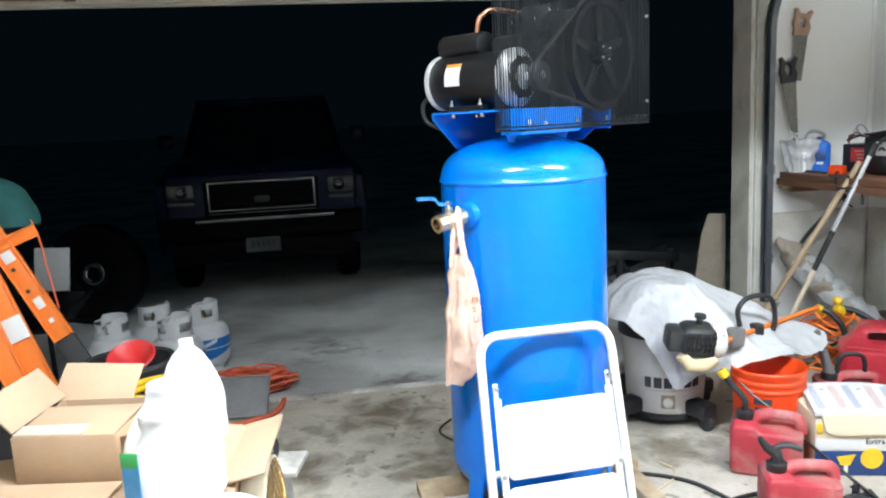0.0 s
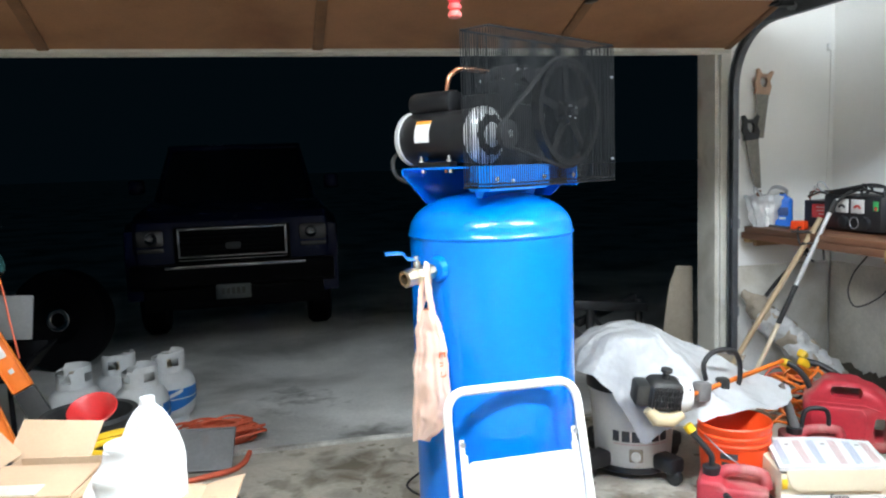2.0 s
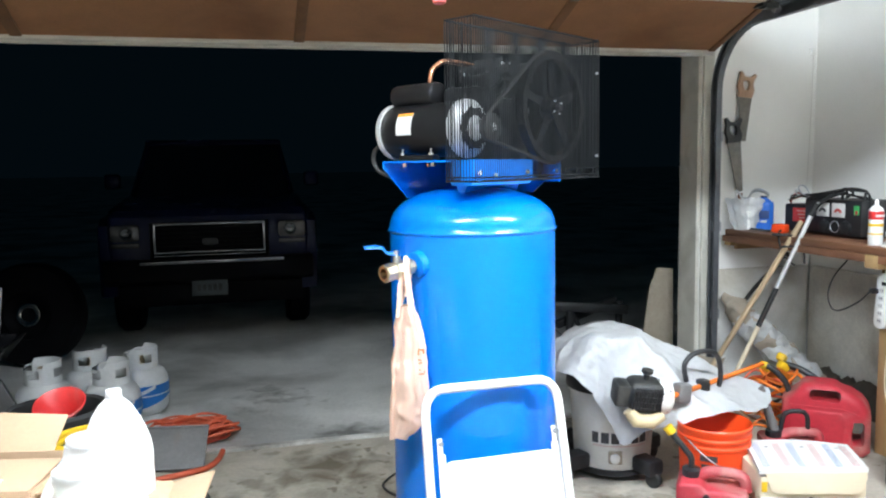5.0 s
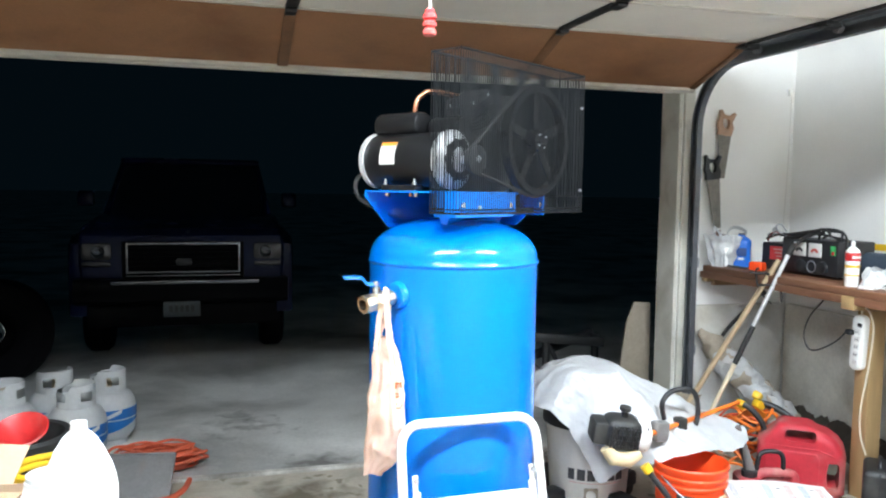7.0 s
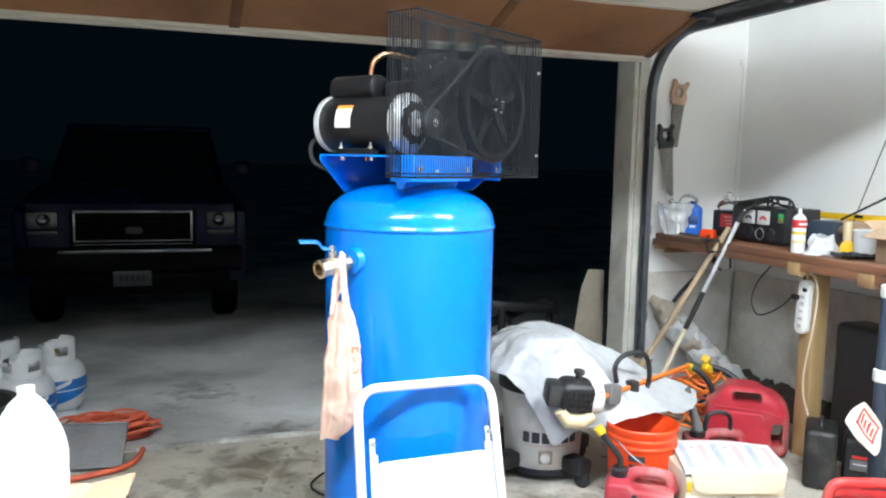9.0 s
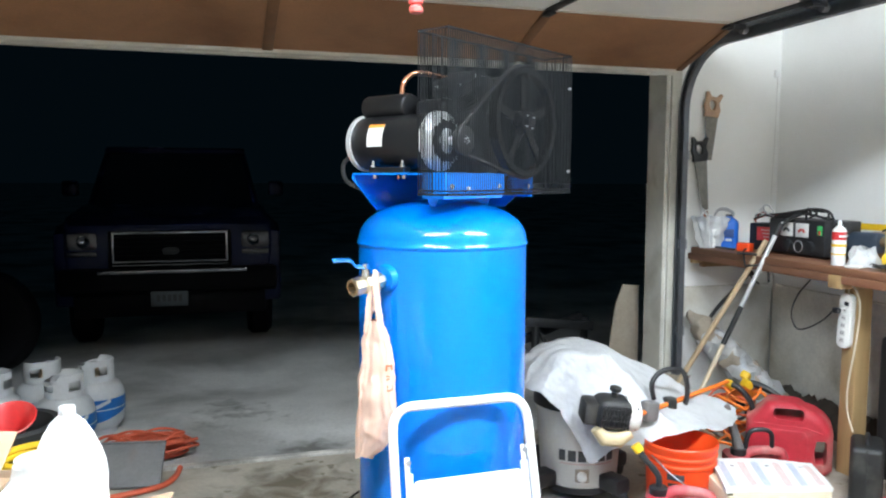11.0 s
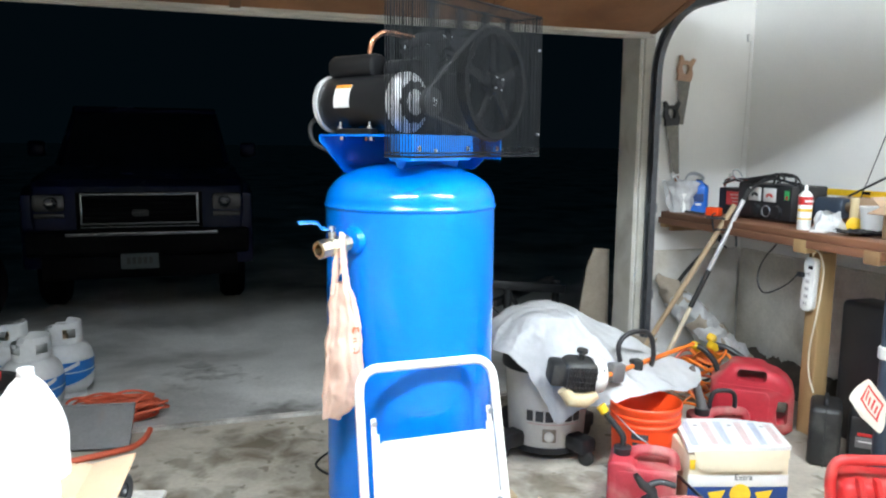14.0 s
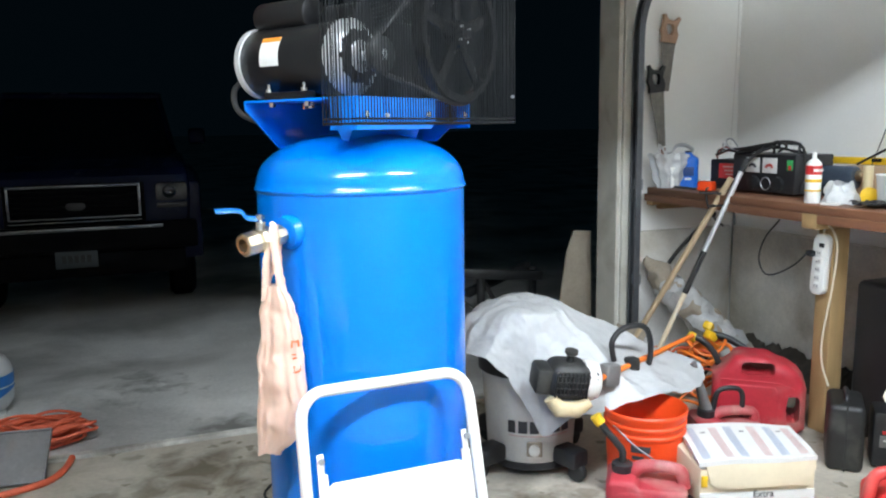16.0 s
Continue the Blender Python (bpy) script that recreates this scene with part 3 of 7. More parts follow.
tf = thing("timber_frame", pose(0, 0, 0), "pale rough timber frame under the compressor legs", "timber frame")
part("board", box(0.088, 0.66, 0.050, (0.352, 2.215, 0.026), 0.004, rot=turn(z=-3)), "pallet", tf)
part("board", box(0.072, 0.31, 0.050, (1.150, 2.385, 0.026), 0.004), "pallet", tf)
part("board", box(0.088, 0.36, 0.020, (1.172, 2.045, 0.0105), 0.003, rot=turn(z=4)), "pallet", tf)
part("board", box(0.90, 0.085, 0.048, (0.775, 2.592, 0.025), 0.004), "pallet", tf)
# deck: a folded plate with tapered flanges
PZ = 1.468
u0, u1, v0, v1 = -0.245, 0.285, -0.205, 0.212
part("deck_plate", box(u1 - u0, v1 - v0, 0.007, ((u0 + u1) / 2, (v0 + v1) / 2, PZ - 0.0035), 0.002), "blue", comp)
fl_u = [(u0, PZ - 0.004), (u1, PZ - 0.004), (u1, PZ - 0.025), (u1 - 0.12, PZ - 0.135), (u0 + 0.12, PZ - 0.135), (u0, PZ - 0.025)]
fl_v = [(v0 + 0.006, PZ - 0.004), (v1, PZ - 0.004), (v1, PZ - 0.02), (v1 - 0.12, PZ - 0.125), (v0 + 0.13, PZ - 0.125), (v0 + 0.08, PZ - 0.085), (v0 + 0.006, PZ - 0.085)]
part("deck_flange", extrude(fl_u, 0.006, c=(0, v1 - 0.003, 0)), "blue", comp, smooth=False)
part("deck_flange", extrude([(u0, PZ - 0.004), (u0 + 0.34, PZ - 0.004), (u0 + 0.34, PZ - 0.07), (u0 + 0.32, PZ - 0.085), (u0, PZ - 0.085)], 0.006, c=(0, v0 + 0.003, 0)), "blue", comp, smooth=False)
part("deck_flange", extrude([(v0 + 0.006, PZ - 0.004), (v0 + 0.09, PZ - 0.004), (v0 + 0.09, PZ - 0.085), (v0 + 0.006, PZ - 0.085)], 0.006, rot=turn(z=90), c=(u0 + 0.003, 0, 0)), "blue", comp, smooth=False)
part("deck_flange", extrude(fl_v, 0.006, rot=turn(z=90), c=(u1 - 0.003, 0, 0)), "blue", comp, smooth=False)
part("deck_gusset", extrude([(-0.05, 0.10), (0.05, 0.10), (0.0, 0.0)], 0.30, rot=turn(z=90), c=(0, -0.08, 1.33)), "blue", comp, smooth=False)
for u, v in ((u0 + 0.03, v0 - 0.004), (0.05, v0 - 0.004), (u1 - 0.05, v0 - 0.004)):
    part("bolt", cyl(0.010, 0.014, (u, v, PZ - 0.045), 6, RX), "chrome", comp)
# motor
mu, mz, mr = -0.150, PZ + 0.106, 0.095
motor = part("motor", lathe([(0, -0.13), (0.05, -0.13), (mr - 0.008, -0.128), (mr - 0.002, -0.12), (mr, -0.115), (mr, 0.205), (mr - 0.003, 0.21), (0, 0.21)], 48, rot=turn(x=-90), c=(mu, 0.02, mz)), "motor", comp, "black painted motor shell")
for vv, d in ((-0.118, -1), (0.238, 1)):
    part("end_bell", lathe([(0, 0.035), (0.03, 0.034), (0.045, 0.025), (0.075, 0.018), (mr - 0.006, 0.008), (mr + 0.005, 0.0), (mr + 0.005, -0.018), (mr - 0.002, -0.02), (0, -0.02)], 48, rot=turn(x=-90 * d), c=(mu, vv, mz)), "alu", motor, "cast aluminium end bell")
for k in range(10):
    a = radians(36 * k)
    part("vent_hole", cyl(0.011, 0.012, (mu + 0.062 * math.cos(a), 0.257, mz + 0.062 * math.sin(a)), 12, RX), "black", motor)
    part("vent_hole", cyl(0.011, 0.012, (mu + 0.062 * math.cos(a), -0.137, mz + 0.062 * math.sin(a)), 12, RX), "black", motor)
part("bell_face", lathe([(0, 0), (0.066, 0), (0.070, 0.004), (0.066, 0.012), (0.03, 0.016), (0, 0.016)], 36, rot=RX, c=(mu, -0.130, mz)), "iron", motor, "dark vented bell face")
part("capacitor_cover", extrude(rounded(0.10, 0.085, 0.04), 0.20, 0.012, c=(mu + 0.01, 0.125, mz + mr + 0.03)), "motor", motor)
part("capacitor_cover", extrude(rounded(0.085, 0.07, 0.033), 0.13, 0.012, c=(mu + 0.06, -0.045, mz + mr + 0.018)), "motor", motor)
part("junction_box", box(0.06, 0.09, 0.07, (mu + 0.09, 0.03, mz + 0.03), 0.008), "black", motor)
for s in (-0.075, 0.075):
    part("motor_foot", box(0.04, 0.16, 0.02, (mu + s, 0.05, PZ + 0.010), 0.004), "motor", motor)
    for vv in (-0.02, 0.115):
        part("bolt", lathe([(0.011, 0), (0.011, 0.009), (0.006, 0.011), (0.006, 0.022), (0, 0.022)], 10, c=(mu + s - 0.012, vv, PZ + 0.019)), "chrome", motor)
        part("nut", cyl(0.010, 0.012, (mu + s - 0.004, vv, PZ - 0.014), 6), "chrome", motor)


def wrap(a0, a1, w0, w1, rad, n=10):
    """A label bent round the motor: angles about its axis from the top towards the front."""
    return lambda p, q: Vector((mu - rad * math.sin(radians(a0 + (a1 - a0) * p)), w0 + (w1 - w0) * q, mz + rad * math.cos(radians(a0 + (a1 - a0) * p))))


part("rating_label", sheet(wrap(52, 100, 0.068, 0.140, mr + 0.0012), 10, 1, 0.001), "paper", motor, "white rating label")
part("label_header", sheet(wrap(52, 60, 0.068, 0.140, mr + 0.0022), 4, 1, 0.001), "orangelabel", motor, "orange label header")
for k in range(5):
    part("text_bar", sheet(wrap(65 + 7 * k, 67 + 7 * k, 0.076, 0.126 - 0.008 * (k % 3), mr + 0.0022), 2, 1, 0.0008), "greyvac", motor)
part("power_lead", tube(smooth_path([(mu - 0.03, 0.245, mz - 0.03), (mu - 0.05, 0.30, mz - 0.07), (mu - 0.05, 0.285, PZ - 0.03), (mu + 0.02, 0.24, PZ - 0.07)], 8), 0.008), "rubber", motor)
part("motor_pulley", lathe([(0, -0.015), (0.04, -0.015), (0.046, -0.012), (0.036, 0), (0.046, 0.012), (0.04, 0.015), (0, 0.015)], 32, rot=RX, c=(mu, -0.21, mz)), "iron", motor)
part("shaft", cyl(0.014, 0.10, (mu, -0.175, mz), 16, RX), "alu", motor)
# pump
pu, pz, fr = 0.175, PZ + 0.185, 0.195
pump = part("pump", extrude([(-0.075, 0), (0.075, 0), (0.085, 0.03), (0.085, 0.10), (0.10, 0.19), (0.075, 0.225), (-0.075, 0.225), (-0.10, 0.19), (-0.085, 0.10), (-0.085, 0.03)], 0.19, 0.012, c=(pu - 0.01, 0.02, PZ)), "iron", comp, "black cast iron pump")
for s, lean in ((-1, -24), (1, 24)):
    m0 = Matrix.Translation((pu - 0.01, 0.02, PZ + 0.18)) @ pose(0, 0, 0, 0, lean, 0)
    fins = [(0, 0.0)]
    for k in range(8):
        fins += [(0.054, 0.02 + 0.0125 * k), (0.066, 0.022 + 0.0125 * k), (0.066, 0.027 + 0.0125 * k), (0.054, 0.029 + 0.0125 * k)]
    part("cylinder", lathe(fins + [(0.054, 0.14), (0, 0.14)], 28), "iron", pump, "finned cylinder", m=m0)
    part("cylinder_head", box(0.13, 0.14, 0.035, (0, 0, 0.15), 0.008), "iron", pump, m=m0)
    for k in range(6):
        part("head_fin", box(0.12, 0.006, 0.03, (0, -0.055 + 0.022 * k, 0.178), 0.002), "iron", pump, m=m0)
    for a in (-0.05, 0.05):
        for b in (-0.055, 0.055):
            part("head_bolt", cyl(0.007, 0.012, (a, b, 0.172), 6), "alu", pump, m=m0)
part("air_filter", lathe([(0, 0), (0.035, 0), (0.04, 0.01), (0.04, 0.06), (0.03, 0.07), (0, 0.07)], 24, rot=turn(x=90), c=(pu + 0.12, 0.02, PZ + 0.33)), "black", pump)
part("discharge_tube", tube(smooth_path([(pu - 0.03, 0.05, PZ + 0.345), (-0.005, 0.09, PZ + 0.362), (-0.042, 0.120, PZ + 0.350), (-0.066, 0.135, PZ + 0.30), (-0.065, 0.15, PZ + 0.10), (-0.05, 0.17, PZ - 0.02)], 8), 0.0095), "copper", pump, "bent copper discharge tube")
bm = lathe([(fr - 0.022, -0.014), (fr - 0.020, -0.018), (fr - 0.005, -0.020), (fr - 0.001, -0.018), (fr, -0.013), (fr, 0.018), (fr - 0.022, 0.018), (fr - 0.022, -0.014)], 64, rot=RX, c=(pu + 0.03, -0.21, pz), close=False)
lathe([(0, -0.025), (0.04, -0.025), (0.045, 0), (0.04, 0.025), (0, 0.025)], 32, rot=RX, c=(pu + 0.03, -0.21, pz), bm=bm)
for k in range(5):
    a = radians(72 * k + 20)
    box(0.15, 0.012, 0.035, (pu + 0.03 + 0.105 * math.cos(a), -0.21, pz + 0.105 * math.sin(a)), 0.004, bm=bm, rot=turn(y=-math.degrees(a)))
flywheel = part("flywheel", bm, "flyiron", pump, "black spoked flywheel")
for k in range(4):
    a = radians(90 * k + 35)
    part("hub_bolt", cyl(0.004, 0.010, (pu + 0.03 + 0.027 * math.cos(a), -0.237, pz + 0.027 * math.sin(a)), 6, RX, 0.001), "alu", flywheel, "bright hub bolt")
part("hub_bolt", cyl(0.013, 0.02, (pu + 0.03, -0.244, pz), 6, RX), "iron", pump)
# belt round both pulleys
dx, dz, r1, r2 = pu + 0.03 - mu, pz - mz, 0.042, fr + 0.004
dd = math.hypot(dx, dz)
base_a = math.atan2(dz, dx)
al = math.asin((r2 - r1) / dd)
bp = []
for k in range(25):
    a = base_a + math.pi / 2 + al - (math.pi + 2 * al) * k / 24
    bp.append((pu + 0.03 + r2 * math.cos(a), -0.21, pz + r2 * math.sin(a)))
for k in range(13):
    a = base_a - math.pi / 2 - al - (math.pi - 2 * al) * k / 12
    bp.append((mu + r1 * math.cos(a), -0.21, mz + r1 * math.sin(a)))
part("drive_belt", tube(bp, 0.0075, 8, True), "rubber", comp)
# wire belt guard: many upright bars on a frame
gu0, gu1, gv0, gv1, gz0, gz1 = -0.312, 0.428, -0.275, -0.155, 1.398, 1.905
guard = part("guard_frame", tube([(gu0, gv0, gz0), (gu1, gv0, gz0), (gu1, gv1, gz0), (gu0, gv1, gz0)], 0.004, 6, True), "guard", comp, "black wire belt guard")
for z in (gz1, gz0 + 0.012):
    part("guard_rail", tube([(gu0, gv0, z), (gu1, gv0, z), (gu1, gv1, z), (gu0, gv1, z)], 0.0028, 6, True), "guard", guard)
n = 66
for k in range(n + 1):
    u = gu0 + (gu1 - gu0) * k / n
    for v in (gv0, gv1):
        part("guard_wire", tube([(u, v, gz0), (u, v, gz1 + 0.006)], 0.0017, 5), "guard", guard)
for u in (gu0, gu1):
    for k in range(1, 11):
        v = gv0 + (gv1 - gv0) * k / 10
        part("guard_wire", tube([(u, v, gz0), (u, v, gz1 + 0.006)], 0.0015, 5), "guard", guard)
for u, z in ((gu1 - 0.02, gz0 + 0.08), (gu1 - 0.02, gz1 - 0.12), (gu0 + 0.10, gz0 + 0.02)):
    part("guard_clip", cyl(0.005, 0.008, (u, gv0 - 0.004, z), 8, RX), "galv", guard)


def inv(p):
    """A place in the room in the compressor's own frame."""
    return comp.matrix_world.inverted() @ Vector(p)


bpy.context.view_layer.update()
# outlet: flange, brass valve and blue lever on the tank's flank
pA, pB = inv((0.520, 2.372, 1.117)), inv((0.396, 2.300, 1.100))
d = (pB - pA).normalized()
rm = d.to_track_quat("Z", "Y").to_matrix()
part("outlet_flange", lathe([(0, -0.07), (0.045, -0.07), (0.047, -0.004), (0.043, 0.006), (0.030, 0.010), (0, 0.010)], 36, rot=rm, c=pA), "blue", comp)
vp = [(0, 0.0), (0.020, 0.0), (0.020, 0.02), (0.028, 0.022), (0.028, 0.044), (0.025, 0.048), (0.033, 0.062), (0.034, 0.078), (0.032, 0.092), (0.026, 0.100), (0.031, 0.104), (0.031, 0.140), (0.027, 0.143), (0.019, 0.143), (0.017, 0.105), (0, 0.105)]
valve = part("ball_valve", lathe(vp, 8, rot=rm, c=pA), "brass", comp, "brass ball valve", smooth=False)
st = pA + d * 0.085
part("stem", lathe([(0, 0), (0.014, 0), (0.014, 0.022), (0.009, 0.024), (0.009, 0.042), (0, 0.042)], 12, c=st + Vector((0, 0, 0.026))), "chrome", valve)
part("stem_nut", cyl(0.013, 0.010, st + Vector((0, 0, 0.060)), 6), "chrome", valve)
lt = inv((0.335, 2.295, 1.190))
part("lever", tube(smooth_path([st + Vector((0, 0, 0.056)), st.lerp(lt, 0.30) + Vector((0, 0, 0.036)), st.lerp(lt, 0.48) + Vector((0, 0, 0.040)), lt], 6), 0.009, 10, flat=0.35), "bluelabel", valve, "blue dipped lever")

# shopping bag hung over the valve
bagb = thing("carrier_bag", Matrix.Translation((0.470, 2.325, 1.10)) @ pose(0, 0, 0, 0, 0, -20), "pale pink plastic carrier bag hanging from the brass valve", "plastic bag")


def ease(table, v):
    """A smooth value between the pairs of a short table."""
    for (a, p), (b, q) in zip(table, table[1:]):
        if v <= b:
            k = (v - a) / (b - a)
            return p + (q - p) * (3 * k * k - 2 * k ** 3)
    return table[-1][1]


BAG_L = ((0, -0.026), (0.16, -0.044), (0.5, -0.060), (1, -0.070))
BAG_R = ((0, 0.024), (0.12, 0.050), (0.4, 0.064), (0.68, 0.066), (0.86, 0.044), (1, -0.008))


def bag_body(u, v):
    a = 2 * math.pi * u
    le, ri = ease(BAG_L, v), ease(BAG_R, v)
    t = 0.010 + 0.026 * math.sin(math.pi * min(1, 0.10 + v * 0.86)) ** 0.8
    crease = 0.22 * abs(math.sin(2.5 * a + 1.2 + 1.5 * v)) + 0.10 * math.sin(a * 7 + 3 * v) + 0.06 * math.sin(a * 13 - 5 * v)
    x = (le + ri) / 2 + (ri - le) / 2 * math.copysign(abs(math.cos(a)) ** 0.85, math.cos(a))
    p = Vector((x + 0.008, t * math.sin(a) * (0.85 + crease), -0.115 - 0.455 * v - 0.018 * math.cos(a) * v * (1 - v) + 0.004 * math.sin(3 * a) * v))
    return p + fuzz(p, 14, 0.009) + fuzz(p, 45, 0.0035)


part("body", sheet(bag_body, 110, 60, 0.0), "pinkbag", bagb)
for sx, off in ((-1, 0.026), (1, 0.020)):
    pts = smooth_path([(0.022 * sx + 0.004, -0.006, -0.150), (0.018 * sx + 0.004, -0.008, -0.10), (off * sx * 0.5 + 0.004, -0.012, -0.04), (0.010, -0.010, 0.036), (0.010, 0.014, 0.040), (0.010, 0.034, -0.03), (0.016 * sx, 0.014, -0.10), (0.022 * sx, 0.008, -0.150)], 8)
    part("handle", tube(pts, [0.0155 - 0.004 * math.sin(math.pi * k / (len(pts) - 1)) + 0.0012 * math.sin(k * 1.7) for k in range(len(pts))], 10, flat=0.4), "pinkbag", bagb)
for x, z, sx, sz, rz in ((0.048, -0.262, 0.005, 0.020, 6), (0.056, -0.256, 0.012, 0.005, 10), (0.063, -0.262, 0.005, 0.018, -6), (0.052, -0.290, 0.012, 0.004, 12), (0.053, -0.300, 0.012, 0.004, -10), (0.050, -0.330, 0.005, 0.018, 8), (0.058, -0.338, 0.014, 0.005, -6), (0.064, -0.328, 0.005, 0.016, 0)):
    part("print", box(sx, 0.0015, sz, (x, -0.0330 + (x - 0.048) * 0.75, z), 0, rot=turn(y=rz, z=32)), "print", bagb)

# ---- folding step stool
stool = thing("step_stool", Matrix.Translation((0.738, 2.166, 0)) @ pose(0, 0, 0, 0, 0, 2), "white folded steel step stool standing against the tank", "step stool")
LEANA = 15.0


def sp(x, z, off=0.0):
    """A place on the stool's leaning frame: across, along its height, and off it towards the camera."""
    a = radians(LEANA)
    return Vector((x, -0.14 + z * math.sin(a) - off * math.cos(a), z * math.cos(a) + off * math.sin(a)))


def half(z):
    return 0.231 + 0.012 * (0.83 - z) / 0.83


loop = [sp(-half(0.0), 0.012)] + [sp(-half(z), z) for z in (0.2, 0.4, 0.6, 0.665)]
for k in range(0, 7):
    a = radians(180 - 90 * k / 6)
    loop.append(sp(-half(0.8) + 0.065 + 0.065 * math.cos(a), 0.683 + 0.067 * math.sin(a)))
loop += [sp(x, 0.750) for x in (-0.06, 0.0, 0.06)]
for k in range(0, 7):
    a = radians(90 - 90 * k / 6)
    loop.append(sp(half(0.8) - 0.065 + 0.065 * math.cos(a), 0.683 + 0.067 * math.sin(a)))
loop += [sp(half(z), z) for z in (0.665, 0.6, 0.4, 0.2)] + [sp(half(0.0), 0.012)]
part("front_frame", tube(loop, 0.0155, 14), "whitesteel", stool)
for s in (-1, 1):
    part("foot_cap", cyl(0.019, 0.03, sp(s * half(0), 0.015), 14, turn(x=-LEANA)), "rubber", stool)
    leg = [sp(s * (half(z) - 0.040), z, 0.02) for z in (0.02, 0.3, 0.545)]
    part("rear_leg", tube(leg, 0.0125, 12), "whitesteel", stool)
    part("side_strap", tube([sp(s * (half(0.68) - 0.036), 0.595, 0.016), sp(s * (half(0.4) - 0.034), 0.285, 0.018)], 0.016, 8, flat=0.35), "whitesteel", stool)
    part("foot_cap", cyl(0.015, 0.03, sp(s * (half(0) - 0.040), 0.02, 0.02), 12, turn(x=-LEANA)), "rubber", stool)
    for z in (0.295, 0.58):
        part("rivet", cyl(0.008, 0.012, sp(s * (half(z) - 0.036), z, 0.032), 10, turn(x=90 - LEANA)), "galv", stool)
for zc, hh in ((0.402, 0.240), (0.140, 0.235)):
    w = 2 * half(zc) - 0.10
    poly = rounded(w, hh, 0.022)
    part("step", extrude(poly, 0.024, 0.006, rot=turn(x=-LEANA), c=sp(0, zc, 0.028)), "whitesteel", stool, "white folded step tread")
    part("cross_bar", tube([sp(-half(zc) + 0.01, zc - hh / 2 + 0.02, 0.005), sp(half(zc) - 0.01, zc - hh / 2 + 0.02, 0.005)], 0.011, 10), "whitesteel", stool)

def crinkle(bm, s, amp):
    for v in bm.verts:
        v.co += fuzz(v.co, s, amp)
    return bm


# ---- workbench along the side wall
BT = 1.033
bench = thing("workbench", pose(0, 0, 0), "worn red-brown timber workbench along the white wall", "workbench")
for k in range(4):
    part("top_plank", box(0.148, 4.8, 0.036, (2.84 + 0.076 + 0.155 * k, 1.64, BT - 0.018), 0.004), "benchred", bench)
part("front_board", box(0.038, 4.82, 0.040, (2.855, 1.65, BT - 0.057), 0.004), "benchred", bench, "rough red-brown edge board")
part("end_board", box(0.56, 0.038, 0.085, (3.17, 4.0, BT - 0.079), 0.004), "wood", bench)
for y in (2.865, 0.9):
    part("leg", box(0.089, 0.089, BT - 0.104, (2.985, y, (BT - 0.104) / 2), 0.005), "post", bench, "pine post with knots")
    part("bearer", box(0.60, 0.085, 0.066, (3.135, y, BT - 0.070), 0.005), "post", bench)

for x, y, sx, sy in ((2.875, 4.015, 0.075, 0.05), (2.852, 2.44, 0.05, 0.085)):
    part("end_block", box(sx, sy, 0.06, (x, y, BT - 0.069), 0.005), "post" if y > 3 else "wood", bench, "sawn timber block")

strip = thing("power_strip", Matrix.Translation((2.922, 2.868, 0.768)) @ pose(0, 0, 0, 0, 3, -90), "white power strip screwed to the pine post with its cord", "power strip")
part("case", extrude(rounded(0.075, 0.27, 0.03), 0.035, 0.006), "whiteplastic", strip)
for k in range(5):
    part("socket", box(0.030, 0.004, 0.026, (0.0, -0.018, -0.095 + 0.037 * k), 0.002), "paper", strip)
    for s in (-0.006, 0.006):
        part("slot", box(0.003, 0.003, 0.010, (s, -0.0205, -0.095 + 0.037 * k), 0), "ink", strip)
part("plug", box(0.035, 0.03, 0.025, (-0.035, -0.03, 0.045), 0.006), "black", strip, "black plug")
part("switch", box(0.026, 0.006, 0.018, (0.012, -0.02, 0.088), 0.003), "black", strip)
part("cord", tube(smooth_path([(0.0, 0, 0.13), (0.010, -0.010, 0.160), (0.046, -0.022, 0.176), (0.082, -0.024, 0.140), (0.096, -0.02, 0.07), (0.092, -0.025, -0.1), (0.075, -0.03, -0.30), (0.085, -0.03, -0.42), (0.16, -0.06, -0.50)], 8), 0.0045, 8), "beige", strip, "cream cord")
part("appliance_cord", tube(smooth_path([(-0.045, -0.04, 0.045), (-0.10, -0.05, -0.02), (-0.20, -0.06, -0.085), (-0.30, -0.03, -0.10), (-0.37, 0.0, -0.04), (-0.38, 0.04, 0.05), (-0.34, 0.08, 0.14)], 8), 0.004, 8), "rubber", strip, "black cord")

# things on the bench
ch = thing("battery_charger", Matrix.Translation((3.055, 3.375, BT)) @ pose(0, 0, 0, 0, 0, -90), "black battery charger with white gauge panels and a carry handle", "battery charger")
part("case", box(0.42, 0.24, 0.19, (0, 0.11, 0.105), 0.008), "black", ch)
for x in (-0.065, 0.05):
    part("gauge_panel", box(0.095, 0.004, 0.075, (x, -0.012, 0.145), 0.002), "paper", ch, "white gauge panel")
    part("gauge_scale", extrude([(0.03 * math.cos(radians(a)), 0.03 * math.sin(radians(a))) for a in range(20, 161, 20)] + [(0.016 * math.cos(radians(a)), 0.016 * math.sin(radians(a))) for a in range(160, 19, -20)], 0.002, c=(x, -0.0155, 0.125)), "red" if x > 0 else "ink", ch)
part("rating_plate", box(0.035, 0.003, 0.05, (0.178, -0.012, 0.150), 0.001), "green", ch, "red and green rating plate")
part("rating_mark", box(0.016, 0.003, 0.02, (0.180, -0.0145, 0.138), 0.001), "red", ch)
for x in (-0.05, 0.11):
    part("dial", lathe([(0, 0), (0.036, 0), (0.034, 0.018), (0.02, 0.022), (0, 0.022)], 24, rot=RX, c=(x, -0.01, 0.055)), "iron", ch)
